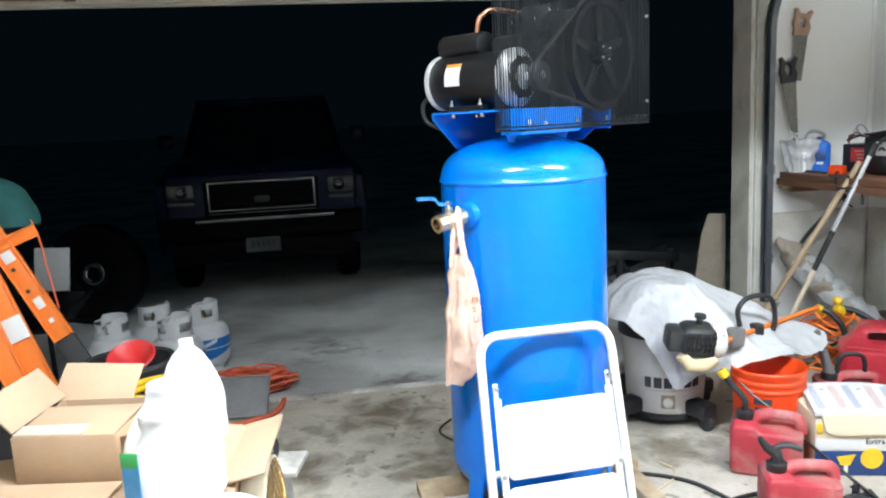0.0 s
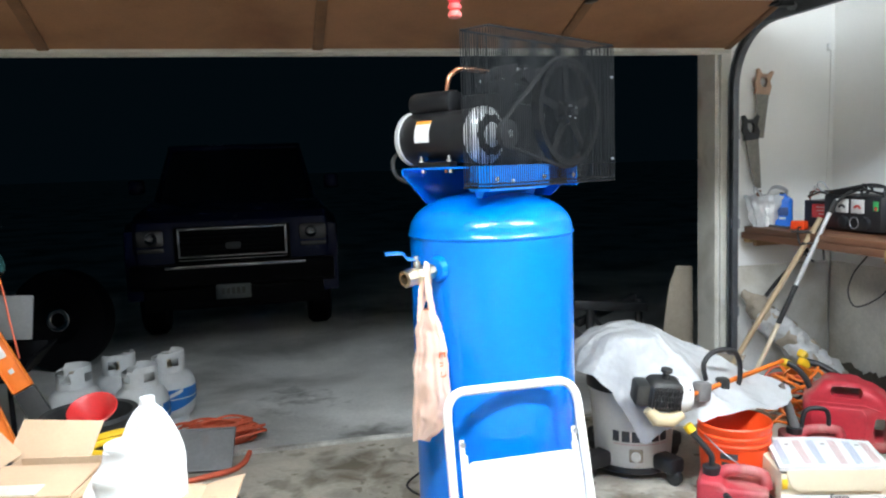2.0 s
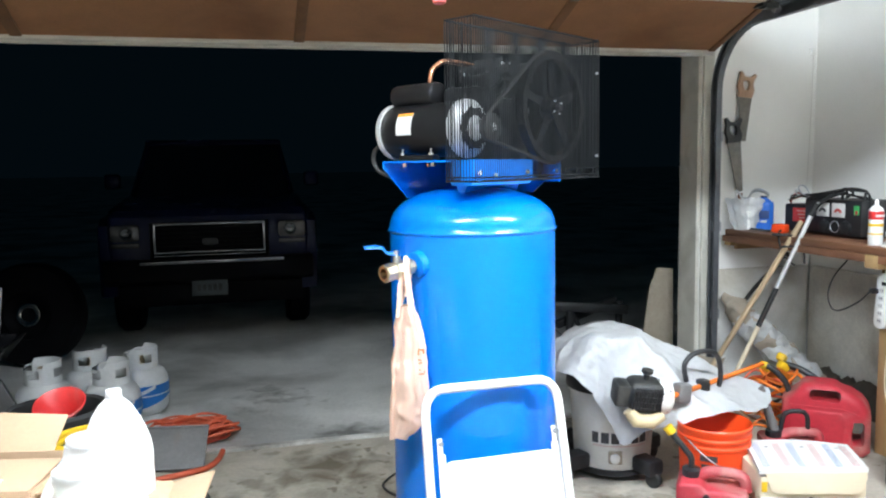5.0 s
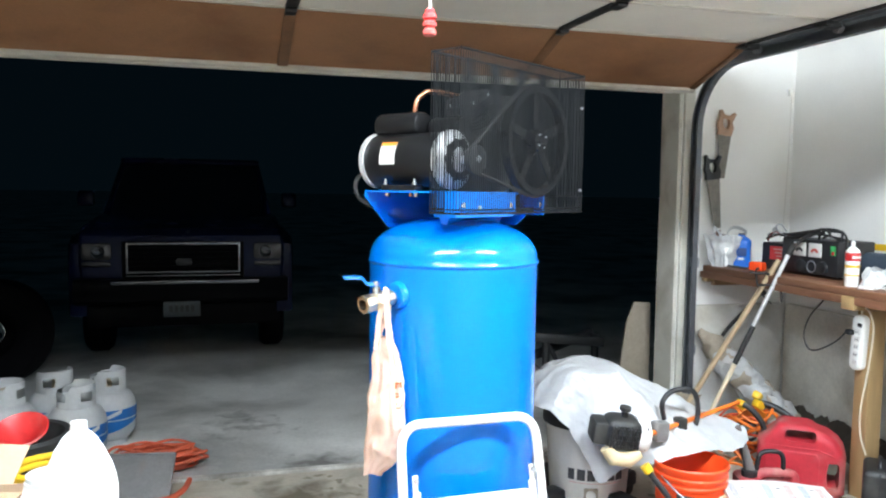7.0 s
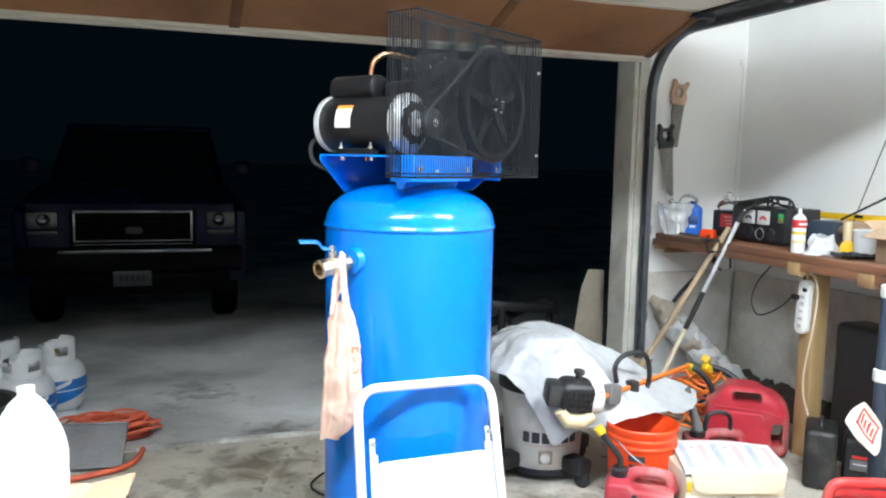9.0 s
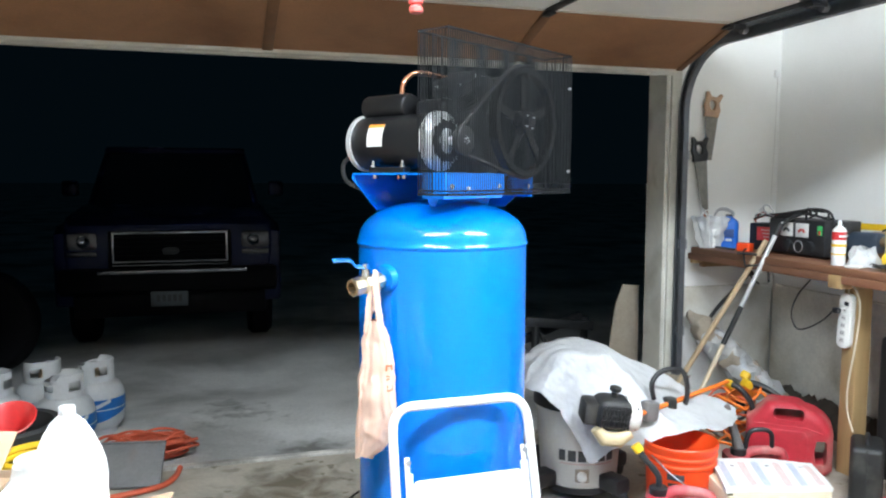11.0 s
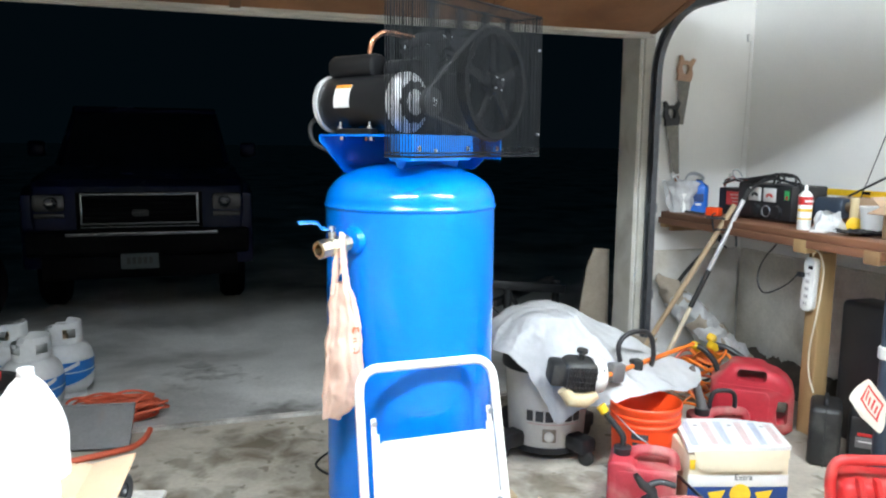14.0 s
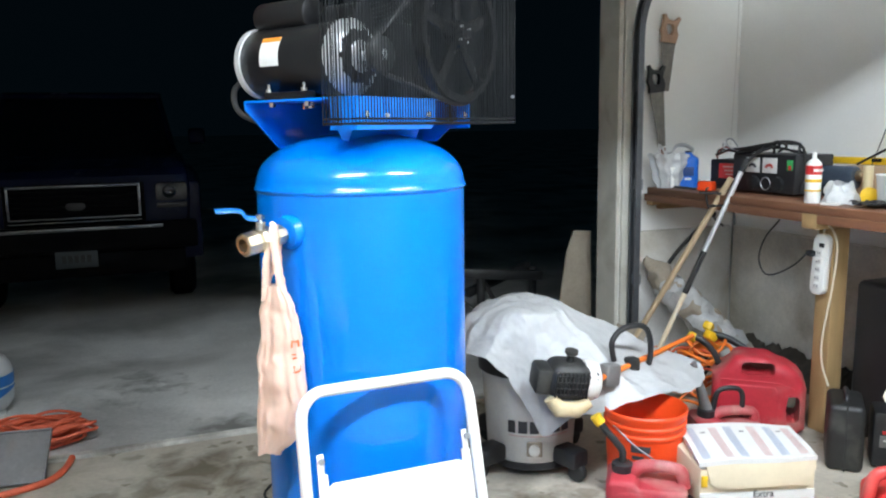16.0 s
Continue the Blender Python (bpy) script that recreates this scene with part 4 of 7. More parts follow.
part("dial_ring", lathe([(0.031, 0), (0.034, 0.003), (0.031, 0.006), (0.028, 0.003), (0.031, 0)], 28, rot=RX, c=(0.03, -0.012, 0.055), close=False), "galv", ch, "steel dial ring")
part("carry_handle", tube([(0.03, 0.03, 0.195), (0.03, 0.03, 0.255), (0.19, 0.03, 0.25), (0.19, 0.03, 0.195)], 0.008, 8), "black", ch)
for k in range(4):
    part("cable", tube(smooth_path([(-0.20 + 0.03 * k, 0.0, 0.20), (-0.05 + 0.05 * k, -0.02, 0.225 + 0.012 * k), (0.08, 0.02, 0.23), (0.15 + 0.02 * k, 0.05, 0.21)], 8), 0.006, 8), "rubber", ch)
for k, row in enumerate((((-0.25, -0.01, 0.215), (-0.10, -0.03, 0.228), (0.04, -0.02, 0.250), (0.12, 0.02, 0.262), (0.20, 0.04, 0.235), (0.235, 0.03, 0.12), (0.24, 0.0, 0.02)), ((-0.22, 0.02, 0.208), (-0.05, 0.05, 0.235), (0.08, 0.0, 0.262), (0.16, -0.02, 0.240), (0.12, -0.03, 0.215)), ((0.02, -0.02, 0.235), (-0.03, -0.06, 0.18), (-0.06, -0.10, 0.08), (-0.09, -0.17, 0.012), (-0.16, -0.26, 0.008)), ((0.10, 0.0, 0.245), (0.0, -0.04, 0.205), (-0.075, -0.075, 0.12), (-0.085, -0.12, 0.03), (-0.06, -0.22, 0.006)))):
    part("cable", tube(smooth_path(row, 8), 0.0065, 8), "rubber", ch, m=Matrix.Translation((0, 0, 0)))
for k in range(5):
    part("lead", tube(smooth_path([(-0.40 + 0.02 * k, 0.05 - 0.02 * k, 0.165 + 0.006 * k), (-0.33 + 0.03 * k, 0.0, 0.215 + 0.010 * (k % 3)), (-0.24 + 0.02 * k, 0.03 - 0.015 * k, 0.205 + 0.012 * (k % 2)), (-0.15 + 0.03 * k, -0.01, 0.222)], 6), 0.004, 8), ("rubber", "red", "rubber", "copper", "rubber")[k], ch)
part("clamp", tube(smooth_path([(-0.16, -0.02, 0.215), (-0.21, -0.03, 0.225), (-0.255, -0.02, 0.262), (-0.225, -0.01, 0.272), (-0.19, 0.0, 0.232)], 6), 0.0035, 8), "galv", ch, "bent steel clamp")
part("clamp", tube(smooth_path([(-0.19, 0.0, 0.21), (-0.24, -0.02, 0.235), (-0.28, -0.01, 0.25), (-0.30, 0.0, 0.23), (-0.26, 0.0, 0.215)], 6), 0.006, 8), "alu", ch, "steel clamp")
ch2 = thing("small_charger", Matrix.Translation((3.11, 3.70, BT)) @ pose(0, 0, 0, 0, 0, -82), "small black charger box with a red front panel", "battery charger")
part("case", box(0.235, 0.18, 0.150, (0, 0.09, 0.085), 0.008), "black", ch2)
part("front_panel", box(0.15, 0.004, 0.080, (0.02, -0.002, 0.100), 0.002), "red", ch2, "red printed panel")
for k in range(3):
    part("text_bar", box(0.09 - 0.02 * k, 0.003, 0.006, (0.02, -0.0045, 0.122 - 0.02 * k), 0), "stripered", ch2)
part("foot", box(0.17, 0.16, 0.012, (0, 0.09, 0.006), 0.002), "rubber", ch2)
solid("orange_block", extrude(rounded(0.085, 0.05, 0.01), 0.05, 0.006), "orangeb", "small orange plastic case on the workbench", "plastic case", Matrix.Translation((2.96, 3.68, BT + 0.026)) @ pose(0, 0, 0, 0, 0, -70))


def jug_bottle(name, m, w, d, h, neck, mat, label, cat, capmat, handle=False):
    """An upright flask: rounded body, shoulders, neck and cap."""
    e = thing(name, m, label, cat)
    bm = bmesh.new()
    rings = []
    spec = [(0.92, 0.0), (1.0, 0.015), (1.0, 0.35), (0.985, 0.5), (1.0, 0.62), (1.0, 0.72), (0.94, 0.80), (0.62, 0.865), (neck / w * 2, 0.93), (neck / w * 2, 0.955)]
    if handle:
        spec = [(0.90, 0.0), (1.0, 0.03), (1.0, 0.20), (0.985, 0.27), (1.0, 0.34), (1.0, 0.42), (0.95, 0.52), (0.84, 0.63), (0.66, 0.75), (0.46, 0.86), (neck / w * 2, 0.93), (neck / w * 2, 0.955)]
    for s, t in spec:
        rings.append([bm.verts.new((x, y, t * h)) for x, y in rounded(w * s, max(d * s, neck * 2), min(w, d) * s * 0.42, 4)])
    for a, b in zip(rings, rings[1:]):
        for k in range(len(a)):
            bm.faces.new((a[k], a[(k + 1) % len(a)], b[(k + 1) % len(a)], b[k]))
    bm.faces.new(rings[0])
    bm.faces.new(rings[-1])
    part("body", bm, mat, e)
    part("cap", lathe([(0, h * 0.945), (neck * 1.04, h * 0.945), (neck * 1.04, h * 0.995), (neck, h), (0, h)], 24), capmat, e)
    if handle:
        part("handle", tube(smooth_path([(0, neck * 0.9, h * 0.88), (0, d * 0.40, h * 0.80), (0, d * 0.50, h * 0.62), (0, d * 0.46, h * 0.45)], 7), 0.013, 10), mat, e)
    return e


bb = jug_bottle("oil_bottle", Matrix.Translation((3.028, 3.925, BT)) @ pose(0, 0, 0, 0, 0, -42), 0.115, 0.07, 0.205, 0.018, "bluebottle", "blue plastic oil bottle on the workbench", "bottle", "black")
part("label_patch", box(0.07, 0.003, 0.05, (0.0, -0.0355, 0.09), 0.001), "navy", bb)
part("text_bar", box(0.035, 0.003, 0.014, (0.005, -0.0375, 0.05), 0.001), "paper", bb)
jug_bottle("red_bottle", Matrix.Translation((2.955, 4.055, BT)), 0.05, 0.05, 0.22, 0.013, "benchred", "slim dark red bottle behind a plastic bag", "bottle", "benchred")


def crumple(u, v, rx, ry, h, seed, flare=0.25):
    a = 2 * math.pi * u
    r = 1 + flare * (v - 0.4) + 0.10 * math.sin(5 * a + seed) + 0.06 * math.sin(9 * a + 3 * v + seed)
    p = Vector((rx * r * math.cos(a), ry * r * math.sin(a), h * v))
    return p + fuzz(p + Vector((seed, 0, 0)), 22, 0.016)


bagw = thing("grocery_bag", Matrix.Translation((2.930, 3.965, BT)), "crumpled white plastic bag standing on the workbench", "plastic bag")
part("body", sheet(lambda u, v: crumple(u, v, 0.082, 0.07, 0.19, 1.0, 0.5), 48, 24, 0.0012), "clearbag", bagw)
part("contents", lathe([(0, 0.004), (0.050, 0.004), (0.052, 0.010), (0.060, 0.105), (0.064, 0.108), (0.064, 0.116), (0.058, 0.117), (0.050, 0.014), (0, 0.012)], 32), "whiteplastic", bagw, "white tub inside the bag")
part("handle", tube(smooth_path([(-0.05, -0.02, 0.15), (-0.075, -0.01, 0.21), (-0.05, 0.02, 0.235), (-0.01, 0.03, 0.20), (0.0, 0.02, 0.16)], 8), 0.013, 8, flat=0.3), "clearbag", bagw)
part("handle", tube(smooth_path([(0.03, 0.03, 0.16), (0.08, 0.05, 0.225), (0.13, 0.04, 0.235), (0.16, 0.0, 0.205), (0.12, -0.02, 0.17)], 8), 0.014, 8, flat=0.3), "whitebag", bagw)

can = thing("spray_can", Matrix.Translation((2.92, 2.935, BT)), "white aerosol can with red and yellow bands", "aerosol can")
part("body", lathe([(0, 0), (0.031, 0), (0.033, 0.004), (0.033, 0.165), (0.030, 0.175), (0.018, 0.188), (0.014, 0.192), (0, 0.192)], 28), "whiteplastic", can)
part("red_band", lathe([(0.0334, 0.125), (0.0338, 0.127), (0.0338, 0.163), (0.0334, 0.165)], 28, close=False), "red", can, "red label band")
part("yellow_band", lathe([(0.0334, 0.092), (0.0338, 0.093), (0.0338, 0.104), (0.0334, 0.105)], 28, close=False), "yellow", can)
part("yellow_band", lathe([(0.0334, 0.052), (0.0338, 0.053), (0.0338, 0.058), (0.0334, 0.059)], 28, close=False), "yellow", can)
part("nozzle", lathe([(0, 0.19), (0.009, 0.19), (0.009, 0.215), (0.006, 0.222), (0, 0.222)], 14), "whiteplastic", can)
for k in range(3):
    part("text_bar", box(0.022, 0.002, 0.011, (-0.018 + 0.016 * k, -0.0335 + 0.003 * abs(k - 1), 0.144), 0, rot=turn(z=-20 + 20 * k)), "paper", can)

drill = thing("drill_case", Matrix.Translation((3.26, 3.14, BT)) @ pose(0, 0, 0, 0, 0, 15), "dark blue power tool lying on the workbench", "power tool")
part("body", extrude(rounded(0.10, 0.11, 0.035), 0.22, 0.015, c=(0, 0, 0.09)), "bluepole", drill)
part("grip", box(0.05, 0.07, 0.10, (0.0, 0.05, 0.045), 0.015), "black", drill)
part("knob", cyl(0.025, 0.03, (0, -0.125, 0.10), 20, RX, 0.004), "brass", drill)
solid("clear_pouch", sheet(lambda u, v: crumple(u, v, 0.07, 0.06, 0.09, 3.0, -0.6), 30, 10, 0.0012), "clearbag", "crumpled clear plastic pouch on the workbench", "plastic bag", Matrix.Translation((2.985, 2.845, BT + 0.002)))
solid("pouch_card", box(0.10, 0.07, 0.012, (0, 0, 0.006), 0.003), "paper", "white card insert beside a plastic pouch", "card", Matrix.Translation((2.925, 2.83, BT)) @ pose(0, 0, 0, 0, 0, 25))
tubec = thing("caulk_tube", Matrix.Translation((3.135, 2.83, BT)), "clear tube with a yellow screw cap", "tube")
part("barrel", cyl(0.021, 0.16, (0.01, 0.02, 0.081), 24, bev=0.003), "tan", tubec)
part("cap", lathe([(0, 0), (0.034, 0), (0.036, 0.006), (0.036, 0.022), (0.018, 0.026), (0, 0.026)], 16, rot=turn(x=90, z=-40), c=(-0.04, -0.03, 0.036)), "yellow", tubec, "yellow ribbed cap")
lev = thing("spirit_level", Matrix.Translation((3.43, 3.16, BT + 0.163)) @ pose(0, 0, 0, 0, 0, -80), "yellow spirit level lying across boxes", "spirit level")
part("body", box(0.60, 0.022, 0.034, (0.16, 0, 0.0), 0.003), "yellow", lev)
part("vial", box(0.05, 0.026, 0.018, (0.10, 0, 0.005), 0.003), "glassdark", lev)
sb = thing("parts_box", Matrix.Translation((3.41, 2.96, BT)), "brown cardboard parts box against the wall", "cardboard box")
part("carton", box(0.16, 0.36, 0.145, (0, 0, 0.0725), 0.004), "card", sb)
solid("frosted_jar", lathe([(0, 0), (0.05, 0), (0.056, 0.006), (0.066, 0.12), (0.070, 0.13), (0.066, 0.132), (0.052, 0.01), (0, 0.01)], 30), "jug", "frosted white plastic tub on the workbench", "tub", Matrix.Translation((3.10, 2.685, BT)))
bx2 = thing("open_carton", Matrix.Translation((3.15, 2.43, BT)) @ pose(0, 0, 0, 0, 0, 4), "open brown cardboard carton on the workbench", "cardboard box")
for x, y, sx, sy in ((0, -0.12, 0.30, 0.005), (0, 0.12, 0.30, 0.005), (-0.15, 0, 0.005, 0.24), (0.15, 0, 0.005, 0.24)):
    part("side", box(sx, sy, 0.12, (x, y, 0.06), 0.001), "card", bx2)
part("bottom", box(0.30, 0.24, 0.005, (0, 0, 0.003), 0.001), "card", bx2)
part("flap", box(0.12, 0.24, 0.005, (-0.20, 0, 0.135), 0.001, rot=turn(y=-18)), "card", bx2)
part("flap", box(0.30, 0.10, 0.005, (0, 0.155, 0.15), 0.001, rot=turn(x=40)), "card", bx2)
solid("bench_cloth", sheet(lambda u, v: Vector((0.20 * (u - 0.5), 0.12 * (v - 0.5), 0.01)) + fuzz((u * 2, v * 2, 0), 3, 0.02), 16, 10, 0.004), "black", "dark rag lying on the workbench", "rag", Matrix.Translation((2.99, 2.66, BT + 0.012)))
for a, b, r in (((3.36, 3.02, BT + 0.145), (3.36, 2.84, BT + 0.62), 0.0025), ((3.36, 3.10, BT + 0.15), (3.38, 2.72, BT + 0.34), 0.006)):
    solid("thin_rod", tube([a, b], r, 8), "black", "thin black rod leaning on the workbench clutter", "rod")
solid("black_pry_bar", tube(smooth_path([(2.93, 4.03, BT + 0.008), (2.93, 3.9, BT + 0.008), (2.92, 3.72, BT + 0.008)], 4), 0.008, 8, flat=0.5), "iron", "flat black steel bar lying on the bench edge", "bar")
solid("dark_hose", tube(smooth_path([(2.90, 3.98, 0.52), (2.98, 3.94, 0.66), (3.05, 3.85, 0.80), (3.03, 3.72, 0.90), (3.00, 3.66, BT - 0.13)], 8), 0.012, 10), "rubber", "dark hose hanging behind the long-handled tools", "hose")
solid("hanging_cable", tube(smooth_path([(2.92, 3.62, BT + 0.02), (2.85, 3.55, BT + 0.012), (2.825, 3.50, BT - 0.06), (2.83, 3.45, BT - 0.12), (2.84, 3.40, BT - 0.15)], 6), 0.005, 8), "rubber", "black cable hanging over the bench edge", "cable")


def handsaw(m, length, hm, bm_, label):
    e = thing("handsaw", m, label, "handsaw", "saws on the wall")
    poly = [(-0.012, -0.09), (0.085, -0.09), (0.055, -0.09 - length), (0.012, -0.09 - length)]
    part("blade", extrude(poly, 0.003), bm_, e, smooth=False)
    grip = extrude([(-0.020, -0.120), (0.080, -0.125), (0.094, -0.080), (0.082, -0.040), (0.108, 0.012), (0.094, 0.022), (0.066, 0.0), (0.022, 0.006), (0.004, 0.036), (-0.010, 0.032), (-0.010, -0.010), (-0.024, -0.055), (-0.014, -0.085)], 0.024, 0.005)
    bm = cut(grip, extrude([(0.014, -0.018), (0.054, -0.022), (0.062, -0.046), (0.050, -0.080), (0.022, -0.074), (0.010, -0.045)], 0.1))
    part("handle", bm, hm, e)
    return e


handsaw(Matrix.Translation((2.962, 4.085, 1.965)) @ pose(0, 0, 0, 0, 2, 0), 0.30, "sawwood", "sawblade", "handsaw with a brown wooden handle hung on the white wall")
handsaw(Matrix.Translation((2.862, 4.075, 1.68)) @ pose(0, 0, 0, 0, -9, 0), 0.34, "iron", "sawblade", "old dark handsaw hung on the white wall")
nl = thing("wall_hook", pose(3.475, 4.10, 2.13), "small white hook with a hanging wire in the wall corner", "wall hook")
part("hook", box(0.03, 0.02, 0.045, (0, -0.01, 0), 0.004), "whiteplastic", nl)
part("wire", tube(smooth_path([(0, -0.02, -0.02), (-0.004, -0.02, -0.4), (-0.02, -0.02, -0.9)], 5), 0.002, 6), "greyvac", nl)

# ---- long-handled tools against the bench
pole = thing("paint_pole", pose(0, 0, 0), "white and black long-handled pole leaning on the workbench", "pole")
a, b = Vector((2.50, 3.56, 0.06)), Vector((2.905, 3.345, 1.185))
for s, e_, mat, r in ((0.0, 0.43, "cream", 0.013), (0.43, 0.62, "rubber", 0.0145), (0.62, 1.0, "alu", 0.0125)):
    part("section", tube([a.lerp(b, s), a.lerp(b, e_)], r, 12), mat, pole)
part("end_grip", tube([a.lerp(b, 0.97), a.lerp(b, 1.03)], 0.015, 12), "rubber", pole)
sh = thing("shovel", pose(0, 0, 0), "shovel with a bare wooden handle and dull steel blade", "shovel")
a, b = Vector((2.52, 3.66, 0.28)), Vector((2.895, 3.42, 1.12))
part("shaft", tube([a, b], 0.0155, 12), "ash", sh)
part("blade", sheet(lambda u, v: a + Vector((-0.11 * v - 0.085 * (u - 0.5) * (1.1 - 0.5 * v), 0.02 + 0.14 * (u - 0.5) * (1.1 - 0.6 * v), 0.05 - 0.31 * v + 0.05 * (u - 0.5) ** 2)), 10, 12, 0.004), "asphaltdark", sh, "dull brown steel blade")
solid("binding_cord", tube(smooth_path([(2.855, 3.375, 0.990), (2.800, 3.400, 0.985), (2.790, 3.450, 0.978), (2.840, 3.450, 0.985), (2.868, 3.400, 0.992), (2.855, 3.350, 0.955), (2.845, 3.330, 0.90)], 6), 0.0055, 8), "rubber", "black cord binding two long handles together", "cord")
rollbag = thing("plastic_roll", pose(0, 0, 0), "dusty roll wrapped in clear plastic leaning in the corner", "wrapped roll")
a, b = Vector((2.80, 3.99, 0.63)), Vector((3.20, 3.64, 0.10))


part("core", crinkle(tube([a.lerp(b, k / 40) + fuzz((k / 5, 0, 0), 0.7, 0.03) for k in range(41)], [0.016 + 0.062 * min(1, (k / 11) ** 0.8) for k in range(41)], 26), 17, 0.030), "asphaltdark", rollbag, "crumpled dusty bag")
part("wrap", crinkle(tube([a.lerp(b, 0.24 + 0.76 * k / 60) + fuzz((k / 5, 2, 0), 0.9, 0.03) for k in range(61)], [0.086 - 0.03 * (k > 56) for k in range(61)], 30), 24, 0.026), "clearbag", rollbag, "crinkled clear film")


def earth_mound(u, v):
    x, y = 3.28 + 0.17 * u, 2.95 + 1.0 * v
    h = 0.165 * u ** 0.6 * (0.85 + 0.22 * noise.noise(Vector((y * 9, 0, 0))) + 0.16 * noise.noise(Vector((y * 40, 2, 0)))) * (1 if 0.02 < v < 0.98 else 0)
    return Vector((x, y, max(h, 0) + 0.002)) + fuzz((x, y, 0), 25, 0.008)


solid("dirt_heap", sheet(earth_mound, 8, 60, 0), "soil", "ragged black dirt heap along the wall foot", "dirt", kind="stuff")
# tangle of straps, cords and tool ends
rnd = random.Random(4)
pile = thing("cord_tangle", pose(2.68, 3.42, 0), "tangled orange and yellow cords and straps on the floor", "cord tangle")
for k in range(16):
    cx, cy = rnd.uniform(-0.12, 0.15), rnd.uniform(-0.12, 0.12)
    r1, r2, z0 = rnd.uniform(0.07, 0.16), rnd.uniform(0.06, 0.12), 0.02 + 0.017 * k
    pts = [(cx + r1 * math.cos(a), cy + r2 * math.sin(a), z0 + 0.03 * math.sin(a * 2 + k) + 0.012) for a in [j * math.pi / 5 for j in range(10)]]
    part("cord", tube(smooth_path(pts, 5, True), rnd.choice((0.007, 0.009, 0.011)), 8, True), rnd.choice(("orange", "benchred", "orangehose", "black", "sawwood", "orange")), pile)
for k, (x, y, z) in enumerate(((0.10, -0.03, 0.33), (0.16, 0.06, 0.35), (0.04, 0.04, 0.31))):
    part("ratchet", box(0.06, 0.05, 0.045, (x, y, z), 0.012, rot=turn(20 * k, 30, 40 * k)), "yellow", pile, "yellow plastic grip")
part("handle_end", tube(smooth_path([(0.10, -0.02, 0.34), (0.17, -0.08, 0.32), (0.24, -0.16, 0.26)], 6), 0.018, 10), "black", pile)
part("strap", sheet(lambda u, v: Vector((-0.10 + 0.20 * u, -0.10 + 0.06 * v, 0.29 + 0.05 * math.sin(3.1 * u) - 0.06 * v)), 12, 3, 0.003), "orangelabel", pile)

# ---- shop vacuum under a white sheet
vac = thing("shop_vacuum", Matrix.Translation((1.61, 3.09, 0)) @ pose(0, 0, 0, 0, 0, -28), "grey wet and dry shop vacuum on black castors", "shop vacuum")
part("drum", lathe([(0, 0.052), (0.168, 0.052), (0.176, 0.062), (0.198, 0.38), (0.206, 0.40), (0.206, 0.415), (0, 0.415)], 48), "greyvac", vac)
part("base_ring", lathe([(0, 0.030), (0.180, 0.030), (0.186, 0.036), (0.182, 0.058), (0, 0.058)], 48), "black", vac)
part("lid", lathe([(0, 0.415), (0.215, 0.415), (0.215, 0.445), (0.20, 0.50), (0.15, 0.58), (0.08, 0.615), (0, 0.62)], 48), "black", vac)
for k in range(4):
    a = radians(-90 + 45 + 90 * k)
    c_ = Vector((0.238 * math.cos(a), 0.238 * math.sin(a), 0))
    hub = part("castor_arm", box(0.12, 0.090, 0.075, c_ * 0.96 + Vector((0, 0, 0.092)), 0.018, rot=turn(z=math.degrees(a))), "black", vac)
    part("castor_wheel", cyl(0.036, 0.035, c_ * 1.12 + Vector((0, 0, 0.036)), 20, turn(x=90, z=math.degrees(a) + 20), 0.006), "rubber", hub)
part("drain_plate", box(0.062, 0.02, 0.062, (0.02, -0.180, 0.122), 0.006), "asphaltdark", vac, "brown-grey square drain plate")
part("drain_cap", lathe([(0, 0), (0.022, 0), (0.022, 0.014), (0.012, 0.018), (0, 0.018)], 20, rot=RX, c=(0.02, -0.190, 0.122)), "greyvac", vac)
for k in range(6):
    aa = radians(-112 + 14.0 * k)
    part("logo_bar", box(0.036 if k % 3 else 0.030, 0.003, 0.050, (0.1870 * math.cos(aa), 0.1870 * math.sin(aa), 0.212), 0, rot=turn(z=math.degrees(aa) + 90)), "ink", vac)
part("logo_rule", sheet(lambda u, v: Vector((0.1845 * math.cos(radians(-116 + 80 * u)), 0.1845 * math.sin(radians(-116 + 80 * u)), 0.172 + 0.004 * v)), 14, 1, 0.001), "stripered", vac)

shc = thing("white_sheet", pose(0, 0, 0), "rumpled white plastic sheet draped over the shop vacuum", "plastic sheet")


# hem of the sheet: bearing about the vacuum, reach, height, where its shoulder lies, and how fast it falls
HEM = ((0, 0.42, 0.45, 0.15, 0.95), (14, 0.34, 0.48, 0.15, 1.1), (45, 0.28, 0.47, 0.15, 1.1), (90, 0.28, 0.45, 0.17, 1.1), (135, 0.30, 0.50, 0.19, 1.1), (170, 0.325, 0.57, 0.21, 1.1), (195, 0.340, 0.53, 0.20, 1.1), (215, 0.335, 0.515, 0.19, 1.1), (226, 0.300, 0.445, 0.18, 1.1), (238, 0.292, 0.345, 0.18, 1.1), (250, 0.296, 0.222, 0.17, 1.1), (255, 0.302, 0.225, 0.17, 1.1), (266, 0.325, 0.276, 0.165, 1.05), (280, 0.36, 0.312, 0.16, 1.0), (290, 0.42, 0.338, 0.15, 0.95), (296, 0.44, 0.352, 0.15, 0.9), (301, 0.50, 0.372, 0.14, 0.8), (316, 0.58, 0.366, 0.14, 0.75), (330, 0.68, 0.352, 0.13, 0.75), (338, 0.735, 0.350, 0.13, 0.8), (343, 0.725, 0.375, 0.13, 0.8), (347, 0.62, 0.420, 0.14, 0.85), (360, 0.42, 0.45, 0.15, 0.95))


